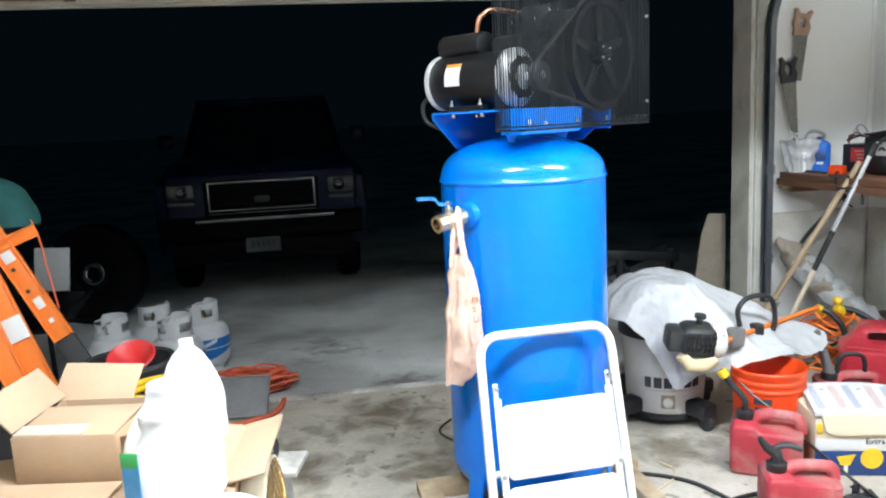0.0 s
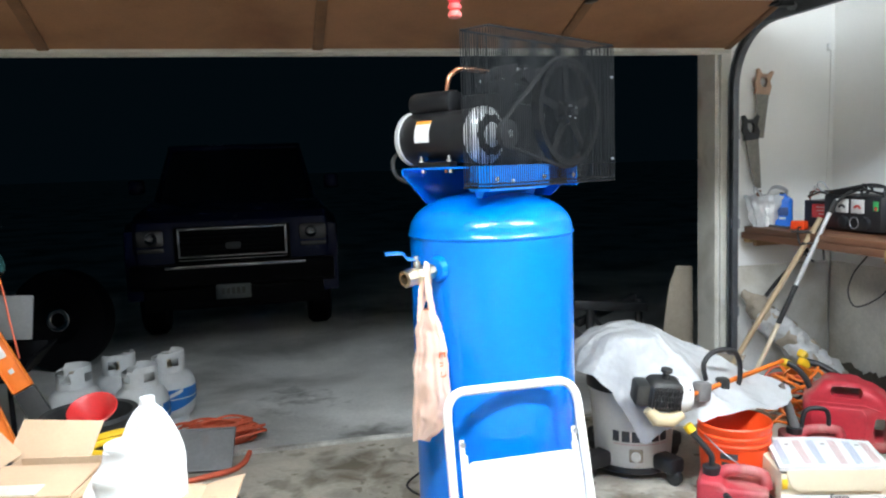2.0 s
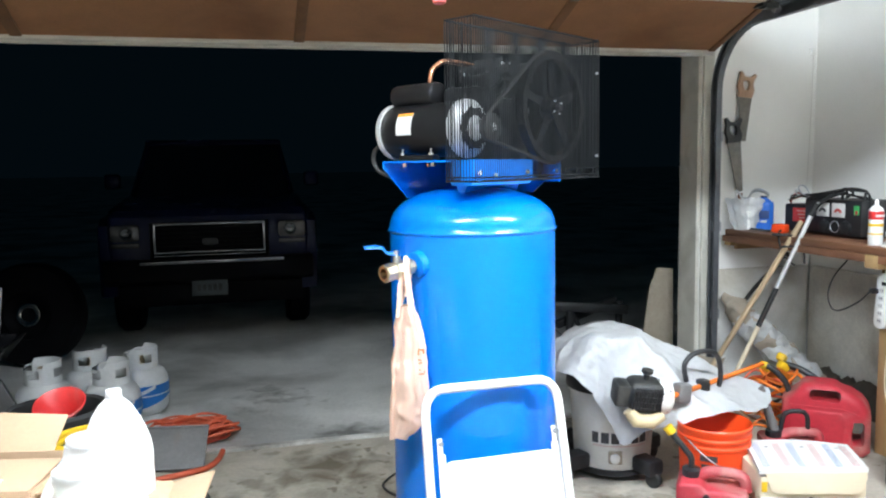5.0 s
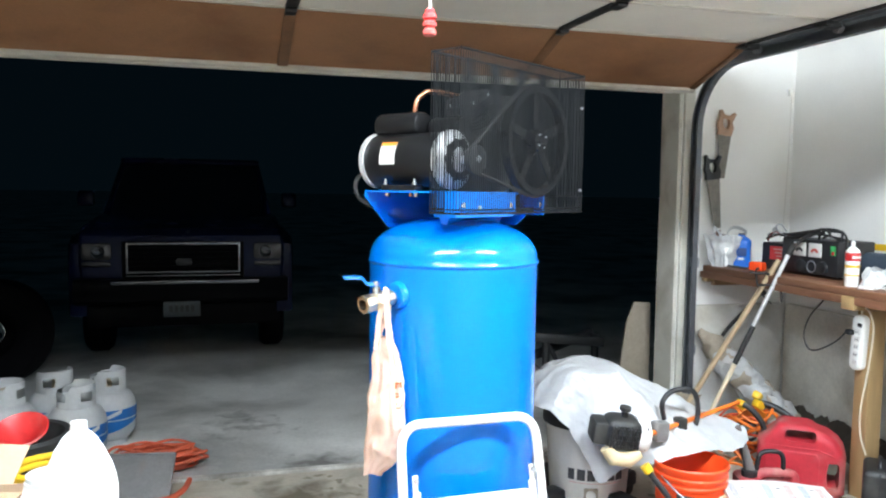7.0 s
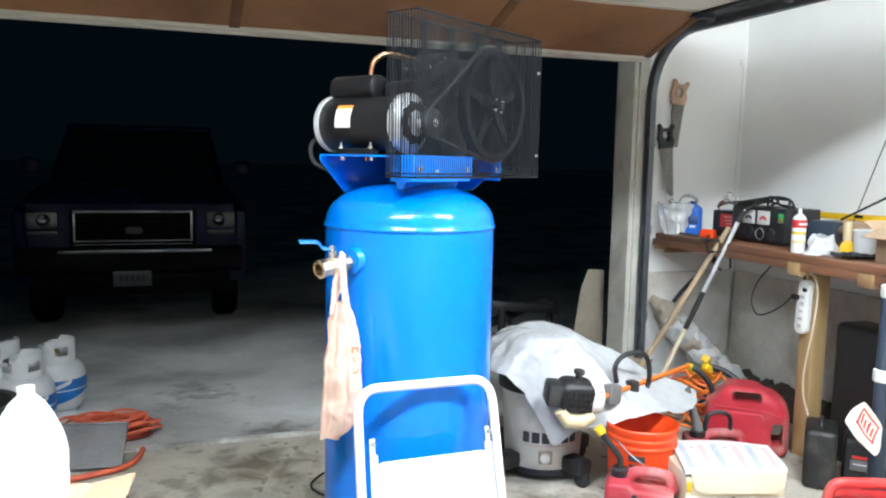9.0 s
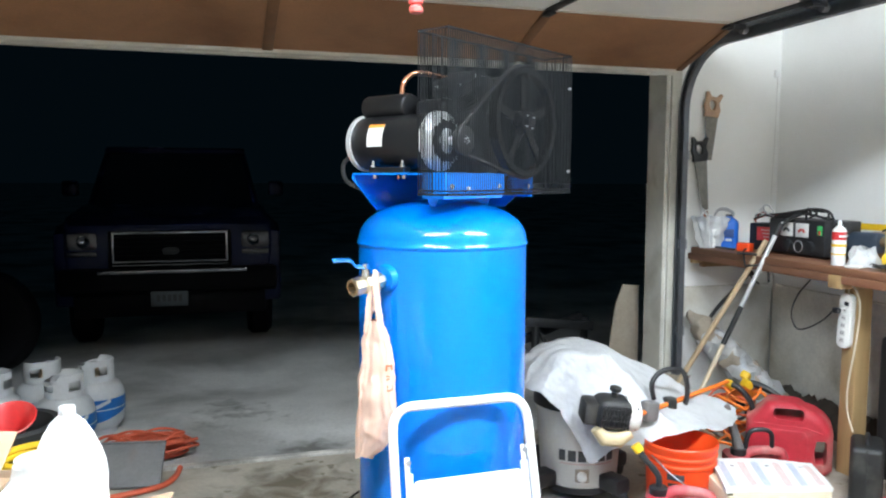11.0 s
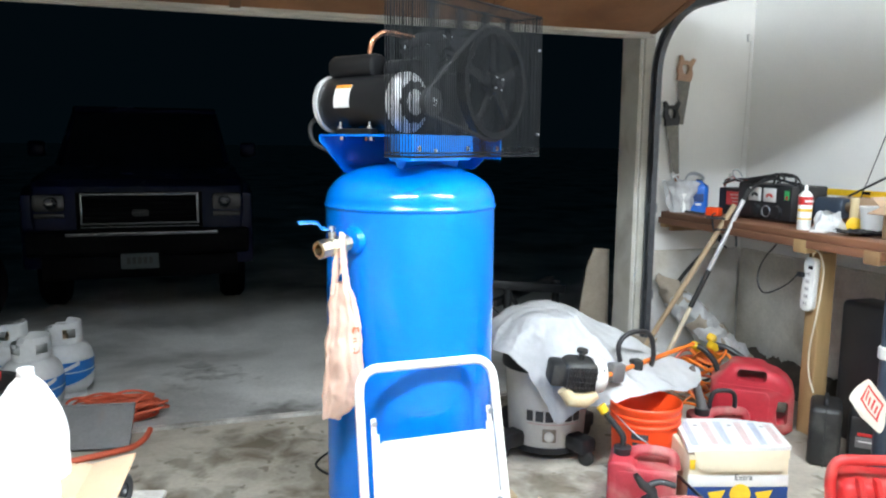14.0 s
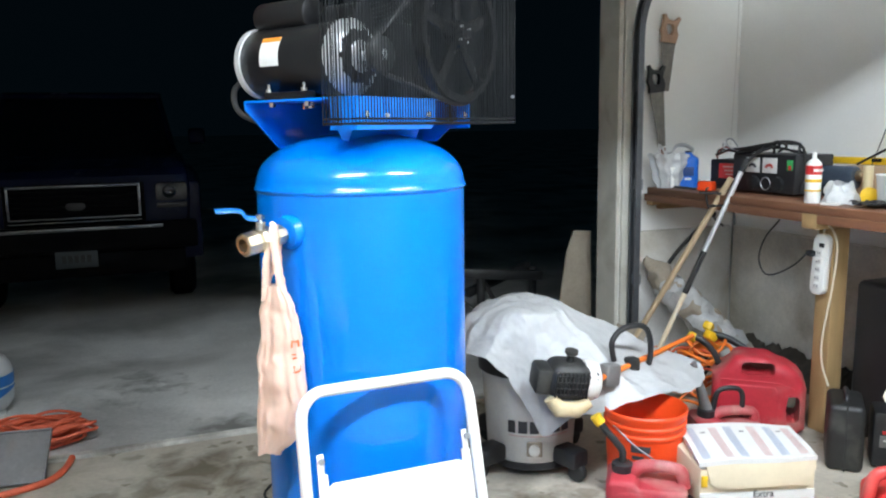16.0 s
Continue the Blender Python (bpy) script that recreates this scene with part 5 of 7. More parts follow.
def drape(u, v):
    """A sheet laid over the lid: nearly flat on top, then falling to its uneven hem."""
    deg = 360 * u
    th = radians(deg)
    for p, q in zip(HEM, HEM[1:]):
        if deg <= q[0]:
            k = (deg - p[0]) / (q[0] - p[0])
            break
    hr, hz, sr, fall = (p[i] + (q[i] - p[i]) * k for i in (1, 2, 3, 4))
    hr += 0.005 * math.sin(9 * th) + 0.003 * math.sin(23 * th + 1)
    if v < 0.35:
        k = v / 0.35
        r, z = sr * k, 0.690 - 0.025 * k ** 3
    else:
        k = (v - 0.35) / 0.65
        r, z = sr + (hr - sr) * k ** 0.9, 0.665 + (hz - 0.665) * k ** fall
    x, y = 1.61 + r * math.cos(th), 3.09 + r * math.sin(th)
    f = min(1, max(0, (v - 0.2) / 0.4))
    slack = 0.030 * (0.3 - abs(noise.noise(Vector((2.0 * th, 0.9 * v, 3.0))))) * f
    ridge = 0.014 * (0.25 - abs(noise.noise(Vector((x * 4.6 + y * 1.4, y * 2.2 - x, 8.0))))) + 0.009 * (0.25 - abs(noise.noise(Vector((x * 3 - y * 6.5, y * 9, 2.0)))))
    p = Vector((x + slack * math.cos(th), y + slack * math.sin(th), z + slack * 0.7 + ridge))
    return p + fuzz(p, 6, 0.014) + fuzz(p, 21, 0.005) + fuzz(p, 55, 0.002)


part("cover", sheet(drape, 280, 76, 0.0), "whitebag", shc)

trim = thing("string_trimmer", pose(0, 0, 0), "petrol string trimmer with orange shaft lying on a white sheet", "string trimmer")
EC = Vector((1.560, 2.70, 0.481))
er = Euler((radians(8), radians(6), radians(-12))).to_matrix()
eng = part("engine_cover", extrude(rounded(0.160, 0.132, 0.045), 0.13, 0.028, rot=er, c=EC, seg=3), "dusty", trim, "dusty black engine cover")
for k in range(9):
    part("cooling_rib", box(0.007, 0.012, 0.095, EC + er @ Vector((-0.060 + 0.0145 * k, -0.068, 0.0)), 0.003, rot=er), "iron", eng)
for k in range(4):
    part("cooling_rib", box(0.125, 0.008, 0.006, EC + er @ Vector((0, -0.070, -0.036 + 0.024 * k)), 0.002, rot=er), "black", eng)
for k in range(6):
    part("vent_slot", box(0.004, 0.014, 0.008, EC + er @ Vector((0.090, -0.066 + 0.004 * abs(k - 2.5), -0.045 + 0.018 * k)), 0.001, rot=er), "ink", trim)
part("air_box", box(0.065, 0.11, 0.10, EC + er @ Vector((-0.098, 0, 0.0)), 0.018, rot=er), "dusty", trim)
part("spark_cap", lathe([(0, 0), (0.014, 0), (0.014, 0.03), (0.024, 0.036), (0.024, 0.05), (0, 0.052)], 16, rot=er, c=EC + er @ Vector((0.0, 0, 0.06))), "dusty", trim)
part("clutch_housing", lathe([(0.0, -0.03), (0.074, -0.03), (0.076, 0.0), (0.068, 0.022), (0.04, 0.036), (0, 0.036)], 28, rot=er @ RY, c=EC + er @ Vector((0.085, 0, -0.005))), "greyvac", trim, "grey vented housing")
part("fuel_tank", tube([EC + er @ Vector((-0.07, -0.05, -0.055)), EC + er @ Vector((-0.035, -0.06, -0.095)), EC + er @ Vector((0.03, -0.06, -0.095)), EC + er @ Vector((0.075, -0.05, -0.065))], [0.026, 0.032, 0.032, 0.024], 14), "tan", trim, "yellowed translucent fuel tank")
s0, s1 = EC + er @ Vector((0.115, 0, -0.005)), Vector((2.40, 3.06, 0.455))
part("shaft", tube([s0, s0.lerp(s1, 0.5), s1], 0.0105, 12), "orange", trim, "orange shaft")
part("throttle_grip", box(0.075, 0.055, 0.085, s0.lerp(s1, 0.11), 0.014, rot=turn(0, 8, 15)), "greybox", trim)
hc = s0.lerp(s1, 0.32)
part("loop_handle", tube(smooth_path([hc + Vector(q) for q in ((-0.095, -0.02, 0.03), (-0.105, -0.02, 0.105), (-0.05, -0.01, 0.15), (0.045, 0.0, 0.148), (0.095, 0.02, 0.09), (0.105, 0.03, -0.005), (0.06, 0.02, -0.055), (0.0, 0.0, -0.03))], 7), 0.0115, 12), "black", trim, "black loop handle")
part("handle_clamp", box(0.05, 0.05, 0.055, hc, 0.010), "dusty", trim)

bucket = thing("bucket", pose(1.868, 2.655, 0), "bright orange plastic bucket with ribbed rim", "bucket")
part("shell", lathe([(r, z * 0.95) for r, z in [(0, 0.004), (0.128, 0.004), (0.131, 0.01), (0.144, 0.27), (0.150, 0.275), (0.150, 0.285), (0.145, 0.29), (0.146, 0.305), (0.152, 0.31), (0.152, 0.32), (0.147, 0.325), (0.148, 0.335), (0.154, 0.345), (0.155, 0.362), (0.151, 0.368), (0.146, 0.362), (0.138, 0.25), (0.125, 0.02), (0, 0.018)]], 56), "orangeb", bucket)
part("bail", tube(smooth_path([(-0.150, -0.02, 0.30), (-0.11, -0.125, 0.24), (0.0, -0.165, 0.17), (0.10, -0.13, 0.20), (0.150, -0.03, 0.30)], 7), 0.003, 8), "galv", bucket, "wire bail")
for a0, zz, span, high in ((-145, 0.216, 28, 0.026), (-143, 0.190, 17, 0.014)):
    part("printed_patch", sheet(lambda u, v: Vector((0.1440 * math.cos(radians(a0 + span * u)), 0.1448 * math.sin(radians(a0 + span * u)), zz + high * v)), 8, 1, 0.001), "ink", bucket)


def gas_can(m, w, d, h, label, spout="bent", mat="dustycan", open_side=False, tipmat="yellow"):
    """A moulded fuel can: sloping shoulders, bridge handle over a slot, spout and collar."""
    e = thing("fuel_can", m, label, "fuel can", "red fuel cans")
    hw = w / 2
    prof = [(-hw, 0.02), (-hw + 0.02, 0.0), (hw - 0.02, 0.0), (hw, 0.02), (hw, h * 0.74), (hw - w * 0.04, h * 0.78), (-hw * 0.16, h * 0.78), (-hw * 0.26, h * 0.84), (-hw * 0.36, h * 0.87), (-hw + w * 0.06, h * 0.87), (-hw, h * 0.80)]
    part("body", extrude(prof, d, 0.018, seg=3), mat, e)
    arch = smooth_path([(-hw * 0.40, 0, h * 0.84), (-hw * 0.16, 0, h * 0.955), (hw * 0.16, 0, h * 0.985), (hw * 0.60, 0, h * 0.98), (hw * 0.86, 0, h * 0.92), (hw * 0.93, 0, h * 0.70)], 6)
    part("grip", tube(arch, [0.026 - 0.004 * math.sin(math.pi * k / (len(arch) - 1)) for k in range(len(arch))], 14, flat=0.8), mat, e, "moulded carrying grip")
    part("side_panel", extrude([(x * 0.74, 0.05 + z * 0.80) for x, z in ((-hw, 0.0), (hw, 0.0), (hw, h * 0.52), (hw * 0.8, h * 0.60), (-hw * 0.7, h * 0.66), (-hw, h * 0.60))], d + 0.006, 0.008), mat, e)
    nk = Vector((-hw * 0.62, 0, h * 0.865))
    part("collar", lathe([(0, 0), (0.034, 0), (0.036, 0.006), (0.036, 0.03), (0.03, 0.034), (0, 0.034)], 24, c=nk), "black", e, "black ribbed collar")
    if spout == "bent":
        pts = smooth_path([nk + Vector(q) for q in ((0, 0, 0.03), (0.0, 0, 0.07), (-0.02, 0, 0.10), (-0.06, 0, 0.145), (-0.075, 0, 0.165))], 6)
        part("spout", tube(pts, 0.0125, 12), "black", e, "black flexible spout")
        part("spout_tip", tube([pts[-1], pts[-1] + Vector((-0.02, 0, 0.026))], 0.020, 12), tipmat, e, "yellow spout cap")
    elif spout == "straight":
        part("spout", tube([nk + Vector((0, 0, 0.03)), nk + Vector((-0.02, 0, 0.10)), nk + Vector((-0.065, 0, 0.235))], [0.026, 0.020, 0.016], 12), "greybox", e, "dark grey spout")
        part("trigger_guard", tube(smooth_path([nk + Vector(q) for q in ((0.03, 0, 0.03), (0.05, 0.0, 0.11), (0.12, 0, 0.12), (0.15, 0, 0.09), (0.15, 0, 0.0))], 6), 0.011, 10), "black", e)
    elif spout == "pistol":
        part("spout", tube([nk + Vector((0, 0, 0.03)), nk + Vector((0, 0, 0.06)), nk + Vector((-0.035, 0.0, 0.085)), nk + Vector((-0.06, 0, 0.12))], [0.026, 0.02, 0.016, 0.010], 12), "black", e, "black pistol spout")
        part("lever", tube(smooth_path([nk + Vector(q) for q in ((-0.01, 0, 0.08), (0.03, 0, 0.095), (0.085, 0, 0.08))], 5), 0.012, 10, flat=0.6), "black", e)
    return e


gas_can(Matrix.Translation((1.715, 2.425, 0)) @ pose(0, 0, 0, 0, 0, -36), 0.265, 0.19, 0.236, "dusty red fuel can with a bent spout and yellow tip")
gas_can(Matrix.Translation((1.622, 2.090, 0)) @ pose(0, 0, 0, 0, 0, -20), 0.25, 0.17, 0.182, "small dusty red fuel can with a black pistol spout", "pistol")
gas_can(Matrix.Translation((2.40, 2.83, 0)) @ pose(0, 0, 0, 0, 0, -20), 0.27, 0.19, 0.19, "red fuel can with a tall dark spout behind a carton", "straight")
big = thing("fuel_can", Matrix.Translation((2.752, 3.028, 0)) @ pose(0, 0, 0, 0, 0, -41), "large bright red fuel can with two moulded grips", "fuel can", "red fuel cans")
prof = [(-0.20, 0.03), (-0.17, 0.0), (0.17, 0.0), (0.20, 0.03), (0.20, 0.235), (0.188, 0.28), (0.16, 0.32), (0.115, 0.352), (0.07, 0.366), (0.045, 0.384), (0.02, 0.390), (-0.085, 0.390), (-0.11, 0.380), (-0.13, 0.350), (-0.20, 0.285)]
holes = [extrude(rounded(0.140, 0.056, 0.022), 0.5, 0.0, c=(-0.004, 0, 0.296)), extrude([(0.125, 0.06), (0.162, 0.06), (0.172, 0.08), (0.172, 0.17), (0.16, 0.182), (0.125, 0.178), (0.115, 0.11)], 0.5)]
part("body", cut(extrude([(x, z * 0.89) for x, z in prof], 0.21, 0.045, seg=4), *holes), "redcan", big)
part("side_panel", extrude([(-0.165, 0.05), (0.085, 0.05), (0.09, 0.19), (0.07, 0.222), (-0.12, 0.222), (-0.165, 0.20)], 0.216, 0.010, seg=3), "redcan", big)
part("moulded_line", tube([(-0.16, -0.103, 0.238), (0.08, -0.103, 0.238), (0.15, -0.103, 0.215)], 0.004, 8), "redcan", big)
part("spout", tube(smooth_path([(-0.165, 0, 0.25), (-0.19, 0, 0.32), (-0.24, 0, 0.375), (-0.28, 0, 0.395)], 6), 0.015, 12), "black", big)
part("spout_tip", tube([(-0.28, 0, 0.395), (-0.312, 0, 0.402)], 0.019, 12), "yellow", big, "yellow spout cap")

# ---- printed carton
db = thing("printed_carton", Matrix.Translation((2.095, 2.425, 0)) @ pose(0, 0, 0, 0, 0, -17), "cream and navy printed carton with a striped lid", "carton")
part("body", box(0.40, 0.345, 0.235, (0, 0, 0.1175), 0.004), "cream", db)
LQ = [Vector(q) for q in ((-0.208, -0.178, 0.262), (0.202, -0.178, 0.270), (-0.150, 0.185, 0.258), (0.262, 0.125, 0.258))]


def lid_at(u, v, z=0.0):
    """A place on the skewed lid: u along its front edge, v towards the back."""
    p = LQ[0].lerp(LQ[1], u).lerp(LQ[2].lerp(LQ[3], u), v)
    return p + Vector((0, 0, z + 0.004 * math.sin(3.1 * u) + 0.003 * math.sin(7 * u + 4 * v)))


lid_top = part("lid", sheet(lid_at, 20, 14, 0.016), "paper", db, "white lid with red and blue printed stripes")
for k, f0 in enumerate((0.05, 0.25, 0.38, 0.58, 0.72, 0.88)):
    for i in range(4):
        g0 = f0 + 0.018 * i
        part("stripe", sheet(lambda u, v: lid_at(g0 + 0.010 * u, 0.07 + 0.80 * v, 0.0015), 1, 14, 0.0006), ("stripeblue", "stripered", "stripeblue", "stripered", "stripeblue", "stripered")[k], lid_top)
for f0 in (0.16, 0.50, 0.82):
    part("text_bar", sheet(lambda u, v: lid_at(f0 + 0.04 * u, 0.72 + 0.03 * v, 0.0015), 1, 1, 0.0006), "greybox", lid_top)
part("front_flap", extrude([(-0.185, 0.05), (0.20, 0.055), (0.20, 0.02), (0.17, -0.035), (-0.135, -0.038), (-0.165, -0.02)], 0.005, 0.001, rot=turn(x=-8), c=(0.0, -0.180, 0.208)), "cream", db)
part("navy_band", box(0.402, 0.004, 0.10, (0, -0.1735, 0.052), 0.001), "navy", db, "navy printed band")
part("white_band", box(0.402, 0.004, 0.048, (0, -0.1735, 0.128), 0.001), "paper", db)
part("round_mark", lathe([(0, 0), (0.042, 0), (0.042, 0.002), (0, 0.002)], 24, rot=RX, c=(0.01, -0.1755, 0.073)), "yellow", db, "round golden printed mark")
for x in (-0.085, 0.105):
    part("printed_mark", extrude([(-0.035, 0.01), (0.035, 0.02), (0.015, -0.025), (-0.02, -0.025)], 0.003, c=(x, -0.1765, 0.070)), "yellow", db)
    part("printed_mark", box(0.014, 0.003, 0.03, (x, -0.1765, 0.03), 0), "paper", db)
words("Extra", 0.034, "ink", db, Matrix.Translation((0.02, -0.1765, 0.142)) @ pose(0, 0, 0, 90, 0, 0), "dark printed word")
part("corner_tag", box(0.022, 0.004, 0.04, (-0.186, -0.1755, 0.195), 0.002), "yellow", db)

# ---- clutter under the bench
case = thing("tool_case", Matrix.Translation((2.785, 2.575, 0)) @ pose(0, 0, 0, 0, 0, -45), "black plastic tool case with a red mark under the bench", "tool case")
part("shell", box(0.135, 0.24, 0.275, (0, 0, 0.138), 0.024, 3), "dusty", case)
part("seam", box(0.006, 0.242, 0.272, (0.0, 0, 0.138), 0.002), "iron", case)
part("carry_handle", tube(smooth_path([(0, -0.06, 0.265), (0, -0.05, 0.295), (0, 0.05, 0.295), (0, 0.06, 0.265)], 5), 0.010, 10), "black", case)
case2 = thing("tool_case", Matrix.Translation((2.92, 2.43, 0)) @ pose(0, 0, 0, 0, 0, -45), "dark grey tool case with a printed red label", "tool case")
part("shell", box(0.20, 0.16, 0.235, (0, 0.05, 0.122), 0.02), "iron", case2)
part("label_patch", box(0.085, 0.004, 0.05, (-0.03, -0.032, 0.12), 0.002), "greybox", case2)
part("text_bar", box(0.07, 0.004, 0.014, (-0.03, -0.034, 0.158), 0.001), "red", case2)
part("text_bar", box(0.06, 0.004, 0.006, (-0.03, -0.035, 0.125), 0.001), "paper", case2)
solid("storage_tote", box(0.20, 0.30, 0.70, (0, 0, 0.35), 0.03, 3), "black", "tall black plastic bin under the workbench", "bin", Matrix.Translation((3.165, 2.66, 0)))
tube2 = thing("grey_drum", pose(3.13, 2.32, 0), "grey translucent plastic drum under the workbench", "drum")
part("shell", lathe([(0, 0), (0.14, 0), (0.15, 0.02), (0.155, 0.30), (0.15, 0.50), (0.12, 0.60), (0.10, 0.64), (0, 0.65)], 36), "greybox", tube2)
part("lid", lathe([(0, 0.64), (0.11, 0.64), (0.11, 0.67), (0, 0.675)], 30), "greyvac", tube2)
tpole = thing("telescopic_tube", pose(2.745, 2.235, 0), "dark telescopic tube with pale clamp rings standing upright", "tube")
part("lower_tube", cyl(0.034, 0.60, (0, 0, 0.30), 24, bev=0.004), "bluepole", tpole)
part("upper_tube", cyl(0.030, 0.38, (0, 0.004, 0.79), 24, bev=0.004), "bluepole", tpole)
part("tip_tube", cyl(0.018, 0.20, (0, 0.006, 1.07), 20, bev=0.004), "bluepole", tpole)
for z, r in ((0.60, 0.040), (0.955, 0.036)):
    part("clamp_ring", cyl(r, 0.055, (0, 0.003, z), 24, bev=0.006), "greyvac", tpole, "pale grey clamp ring")
cl = thing("canvas_pouch", pose(0, 0, 0), "cream canvas cloth with a red printed mark hung on the tube", "cloth")
CQ = [Vector(q) for q in ((2.427, 2.150, 0.470), (2.525, 2.125, 0.562), (2.565, 2.084, 0.300), (2.600, 2.090, 0.440))]
CN = (CQ[1] - CQ[0]).cross(CQ[2] - CQ[0]).normalized()
if CN.y > 0:
    CN = -CN


def cloth_at(u, v, off=0.0):
    """A place on the hanging cloth: u along its top edge, v down it."""
    pull = 1 - 0.20 * (4 * abs(u - 0.5) * abs(v - 0.5)) ** 1.6
    u, v = 0.5 + (u - 0.5) * pull, 0.5 + (v - 0.5) * pull
    p = CQ[0].lerp(CQ[1], u).lerp(CQ[2].lerp(CQ[3], u), v)
    return p + CN * (off + 0.016 * math.sin(5 * u + 2 * v) * math.sin(3 * v + 0.4)) + fuzz(p, 14, 0.007)


part("cloth", sheet(cloth_at, 24, 24, 0.004), "cloth", cl)
for u0, u1, v0_, v1_ in ((0.28, 0.34, 0.22, 0.80), (0.78, 0.84, 0.22, 0.80), (0.28, 0.84, 0.20, 0.245), (0.28, 0.84, 0.77, 0.815)):
    part("printed_frame", sheet(lambda u, v: cloth_at(u0 + (u1 - u0) * u, v0_ + (v1_ - v0_) * v, 0.005), 8, 8, 0.001), "red", cl, "red printed frame")
for v0_, w_ in ((0.30, 0.30), (0.42, 0.22), (0.54, 0.30), (0.66, 0.24)):
    part("text_bar", sheet(lambda u, v: cloth_at(0.42 + w_ * u, v0_ + 0.05 * v, 0.005), 6, 3, 0.001), "red", cl)
part("hang_loop", tube(smooth_path([CQ[3], CQ[3] + Vector((0.05, 0.04, 0.06)), Vector((2.72, 2.20, 0.56)), Vector((2.748, 2.196, 0.60))], 6), 0.003, 8), "rubber", cl, "thin black cord")
stoolr = thing("red_crate", Matrix.Translation((2.315, 1.955, 0)) @ pose(0, 0, 0, 0, 0, -25), "red plastic carrier with a moulded grip frame on the floor", "plastic carrier")
part("body", box(0.26, 0.20, 0.24, (0.06, 0.02, 0.122), 0.03, 3), "red", stoolr)
part("grip_frame", tube(smooth_path([(-0.06, -0.02, 0.05), (-0.10, -0.03, 0.20), (-0.085, -0.03, 0.30), (0.0, -0.03, 0.315), (0.16, -0.02, 0.31), (0.20, -0.02, 0.27), (0.20, -0.02, 0.10)], 7), 0.020, 12), "red", stoolr)
for x in (0.0, 0.06, 0.12):
    part("rib", box(0.022, 0.04, 0.25, (x, -0.085, 0.15), 0.008, rot=turn(y=-12)), "red", stoolr)

# ---- floor cables and scraps
solid("air_hose", tube(smooth_path([(1.02, 2.46, 0.009), (1.18, 2.52, 0.009), (1.36, 2.40, 0.009), (1.44, 2.20, 0.009), (1.50, 2.02, 0.009), (1.45, 1.80, 0.009)], 8), 0.008, 10), "rubber", "black rubber hose lying on the floor", "hose")
solid("air_hose", tube(smooth_path([(1.05, 2.42, 0.009), (1.14, 2.26, 0.009), (1.30, 2.16, 0.026), (1.46, 2.22, 0.010), (1.58, 2.24, 0.009)], 8), 0.008, 10), "rubber", "black rubber hose looped on the floor", "hose")
solid("extension_lead", tube(smooth_path([(1.20, 2.36, 0.006), (1.30, 2.42, 0.006), (1.36, 2.50, 0.006), (1.33, 2.58, 0.012)], 6), 0.004, 8), "tan", "short tan cord on the floor", "cord")
solid("scrap_wood", box(0.22, 0.10, 0.03, (0, 0, 0.015), 0.004), "card", "flat brown board scrap beside the stool", "board scrap", Matrix.Translation((1.30, 1.98, 0)) @ pose(0, 0, 0, 0, 0, -20))
solid("floor_rag", sheet(lambda u, v: Vector((0.17 * (u - 0.5), 0.13 * (v - 0.5), 0.006 + 0.045 * math.sin(math.pi * u) * math.sin(math.pi * v))) + fuzz((u * 2.2, v * 2.2, 4), 2.0, 0.030), 26, 22, 0.003), "black", "crumpled black rag lying on the concrete floor", "rag", Matrix.Translation((1.83, 2.02, 0.018)))
solid("wire_loop", tube(smooth_path([(0.56, 3.05, 0.01), (0.53, 3.11, 0.01), (0.52, 3.18, 0.01), (0.55, 3.24, 0.01), (0.60, 3.30, 0.01)], 6), 0.005, 8), "rubber", "thin black wire looped on the floor behind the tank", "wire")

# ---- cartons and jugs beside the way in
LT = 0.655
lc = thing("large_carton", pose(-0.52, 1.38, 0), "large brown cardboard carton with open side flaps", "cardboard box")
for x, y, sx, sy in ((-0.0175, -0.42, 0.605, 0.006), (-0.0175, 0.42, 0.605, 0.006), (-0.32, 0, 0.006, 0.84), (0.285, 0, 0.006, 0.84)):
    part("side", box(sx, sy, LT - 0.01, (x, y, (LT - 0.01) / 2), 0.002), "card", lc)
part("top", box(0.605, 0.84, 0.008, (-0.0175, 0, LT - 0.004), 0.002), "card", lc)
part("flap", box(0.12, 0.31, 0.006, (0.312, 0.245, LT + 0.025), 0.002, rot=turn(x=3, y=-12, z=-8)), "card", lc, "raised cardboard flap")
part("flap", box(0.08, 0.31, 0.006, (0.242, 0.245, LT + 0.022), 0.002, rot=turn(x=3, y=10, z=-8)), "card", lc)
part("flap", box(0.15, 0.40, 0.006, (0.375, -0.24, LT - 0.022), 0.002, rot=turn(y=26)), "card", lc)

oc = thing("open_carton", Matrix.Translation((-0.590, 1.72, LT + 0.002)) @ pose(0, 0, 0, 0, 0, -12), "open brown cardboard carton with tape on its front flap", "cardboard box")
for x, y, sx, sy in ((0, -0.125, 0.24, 0.005), (0, 0.125, 0.24, 0.005), (-0.12, 0, 0.005, 0.25), (0.12, 0, 0.005, 0.25)):
    part("side", box(sx, sy, 0.115, (x, y, 0.0585), 0.001), "card", oc)
part("bottom", box(0.24, 0.25, 0.004, (0, 0, 0.004), 0.001), "card", oc)
part("back_flap", box(0.21, 0.005, 0.125, (-0.055, 0.178, 0.140), 0.001, rot=turn(x=-52, y=3)), "card", oc)
part("right_flap", box(0.005, 0.22, 0.09, (0.150, 0.0, 0.110), 0.001, rot=turn(y=75)), "card", oc)
part("left_flap", box(0.005, 0.25, 0.10, (-0.15, 0.0, 0.165), 0.001, rot=turn(y=-40)), "card", oc)
